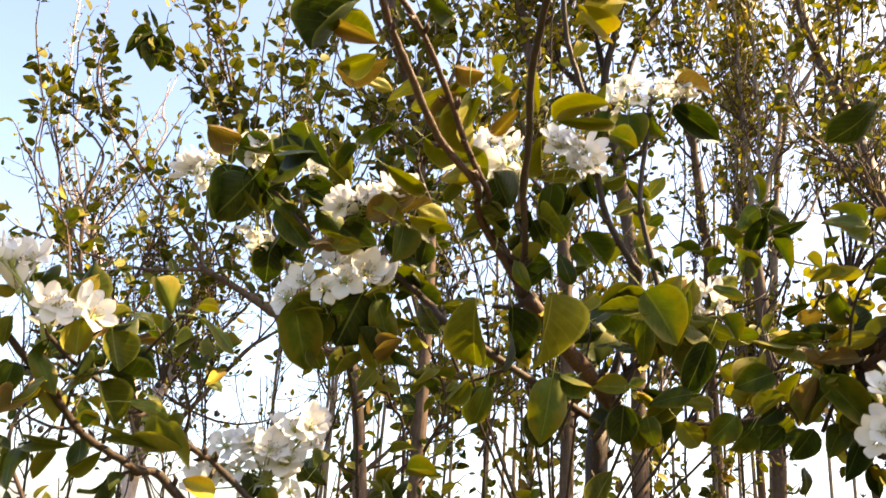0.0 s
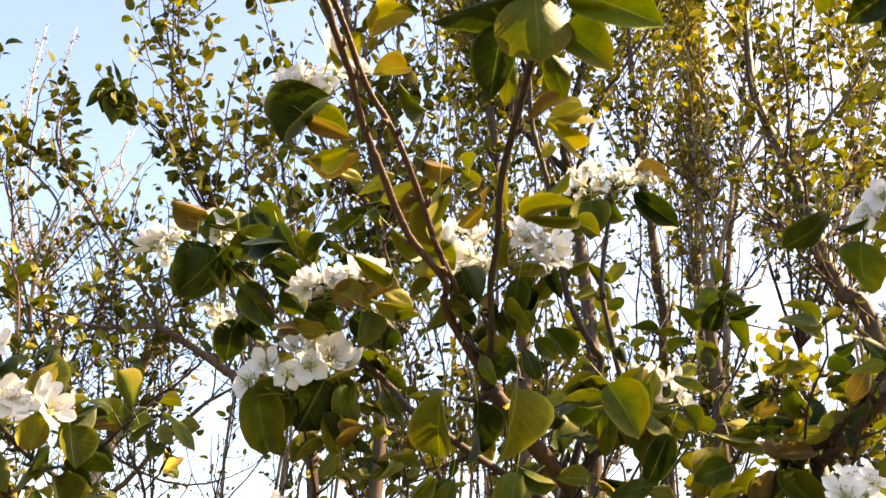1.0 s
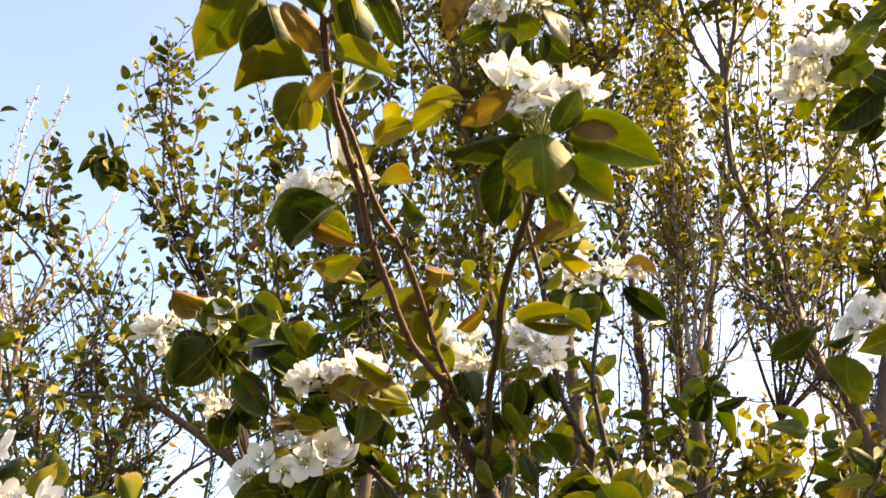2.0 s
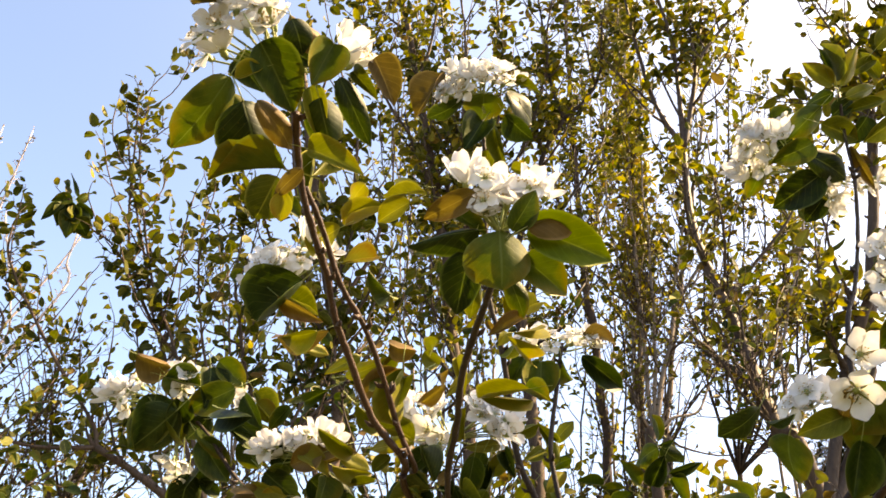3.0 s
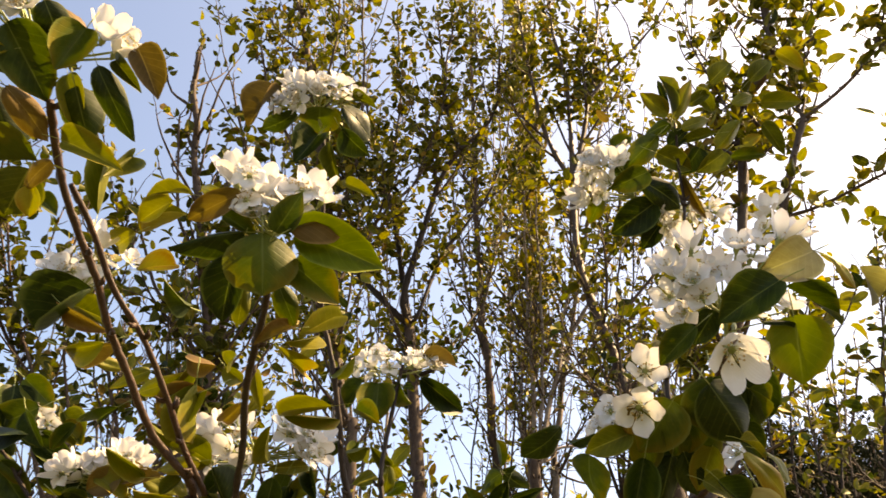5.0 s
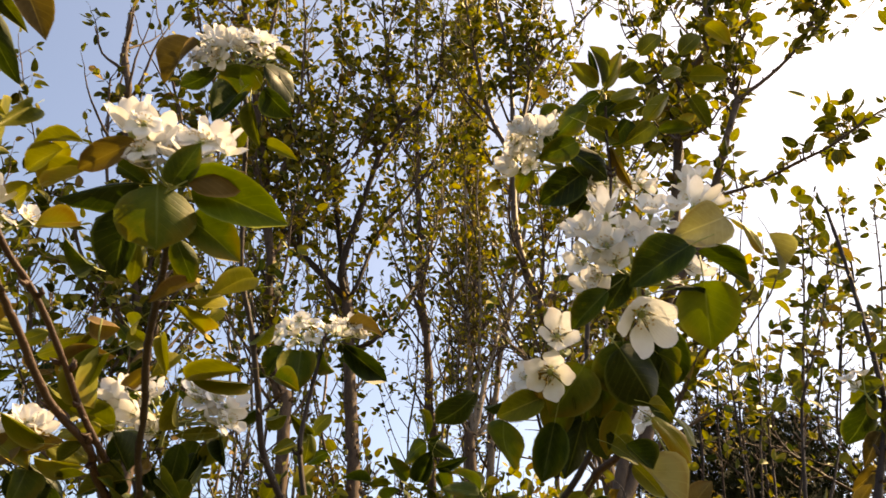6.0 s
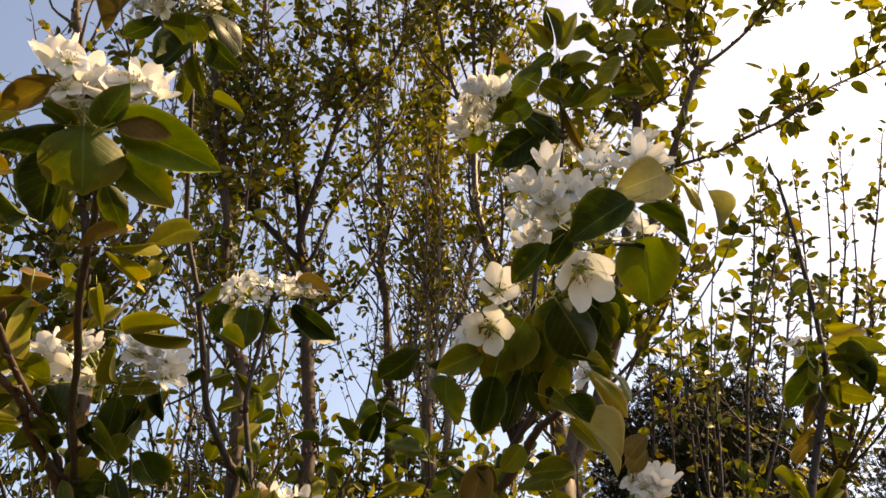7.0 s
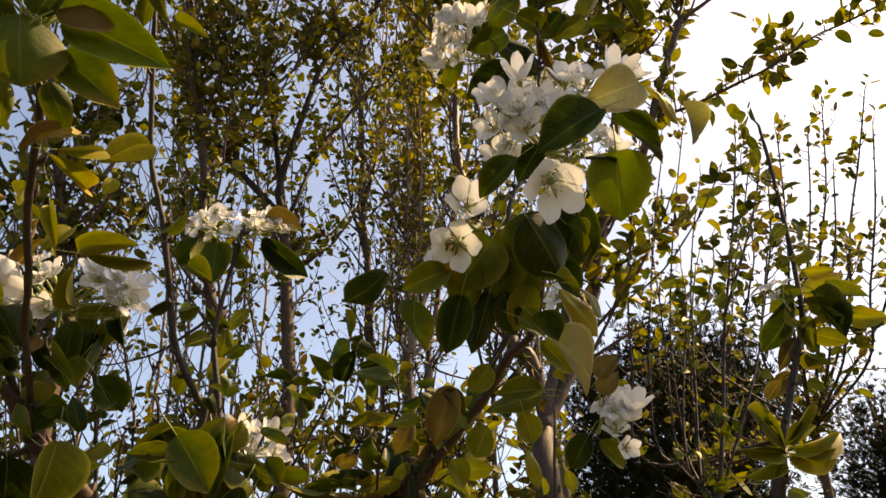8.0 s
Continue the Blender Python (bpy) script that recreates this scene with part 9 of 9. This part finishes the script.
# ---- dark junipers low behind the trees ----
def juniper(top, radius, seed, label):
    """A dark conifer bush: stem, rising boughs and thousands of fine sprays with gaps between them."""
    rng = np.random.default_rng(seed)
    x, y, z = top
    tree = thing("juniper", (x, y, 0.0), label, "conifer", "junipers")
    verts, faces = tube([(0, 0, 0), (0.02, 0, z * 0.5), (0, 0.02, z * 0.97)], [0.09, 0.06, 0.01], 8)
    part = new("trunk", mesh_of("trunk", verts, faces, [OLD_BARK]))
    part.parent = tree
    tv, tf, sv, sf = [], [], [], []
    for k in range(130):
        h = z * (0.12 + 0.86 * rng.random() ** 0.8)
        ang = rng.random() * 6.283
        wide = radius * (1.05 - 0.75 * (h / z) ** 2.2) * (0.45 + 0.95 * rng.random())
        foot = np.array((0, 0, h * 0.93))
        tip = np.array((math.cos(ang) * wide, math.sin(ang) * wide, h + 0.12 * wide))
        mid = 0.5 * (foot + tip) - (0, 0, 0.06)
        line = smooth_line([foot, mid, tip], 4)
        v, f = tube(line, np.linspace(0.012, 0.003, len(line)), 4)
        tf += [tuple(q + len(tv) for q in g) for g in f]
        tv += list(v)
        for _ in range(95):
            s = 0.3 + 0.75 * rng.random()
            p = foot + (tip - foot) * s + rng.normal(size=3) * 0.10
            way = (tip - foot) / (np.linalg.norm(tip - foot) + 1e-9) + rng.normal(size=3) * 0.6 + (0, 0, 0.25)
            way /= np.linalg.norm(way)
            side = np.cross(way, rng.normal(size=3))
            side /= np.linalg.norm(side) + 1e-9
            size = 0.030 + 0.035 * rng.random()
            for turn in (-0.5, 0.0, 0.5):
                go = way + side * turn
                n = len(sv)
                sv += [p, p + go * size * 0.5 + side * 0.005, p + go * size, p + go * size * 0.5 - side * 0.005]
                sf.append((n, n + 1, n + 2, n + 3))
    part = new("bough_growth", mesh_of("bough_growth", tv, tf, [OLD_BARK]))
    part.parent = tree
    tagged(part, kind="stuff")
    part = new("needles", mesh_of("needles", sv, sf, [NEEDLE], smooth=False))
    part.parent = tree
    tagged(part, kind="stuff")


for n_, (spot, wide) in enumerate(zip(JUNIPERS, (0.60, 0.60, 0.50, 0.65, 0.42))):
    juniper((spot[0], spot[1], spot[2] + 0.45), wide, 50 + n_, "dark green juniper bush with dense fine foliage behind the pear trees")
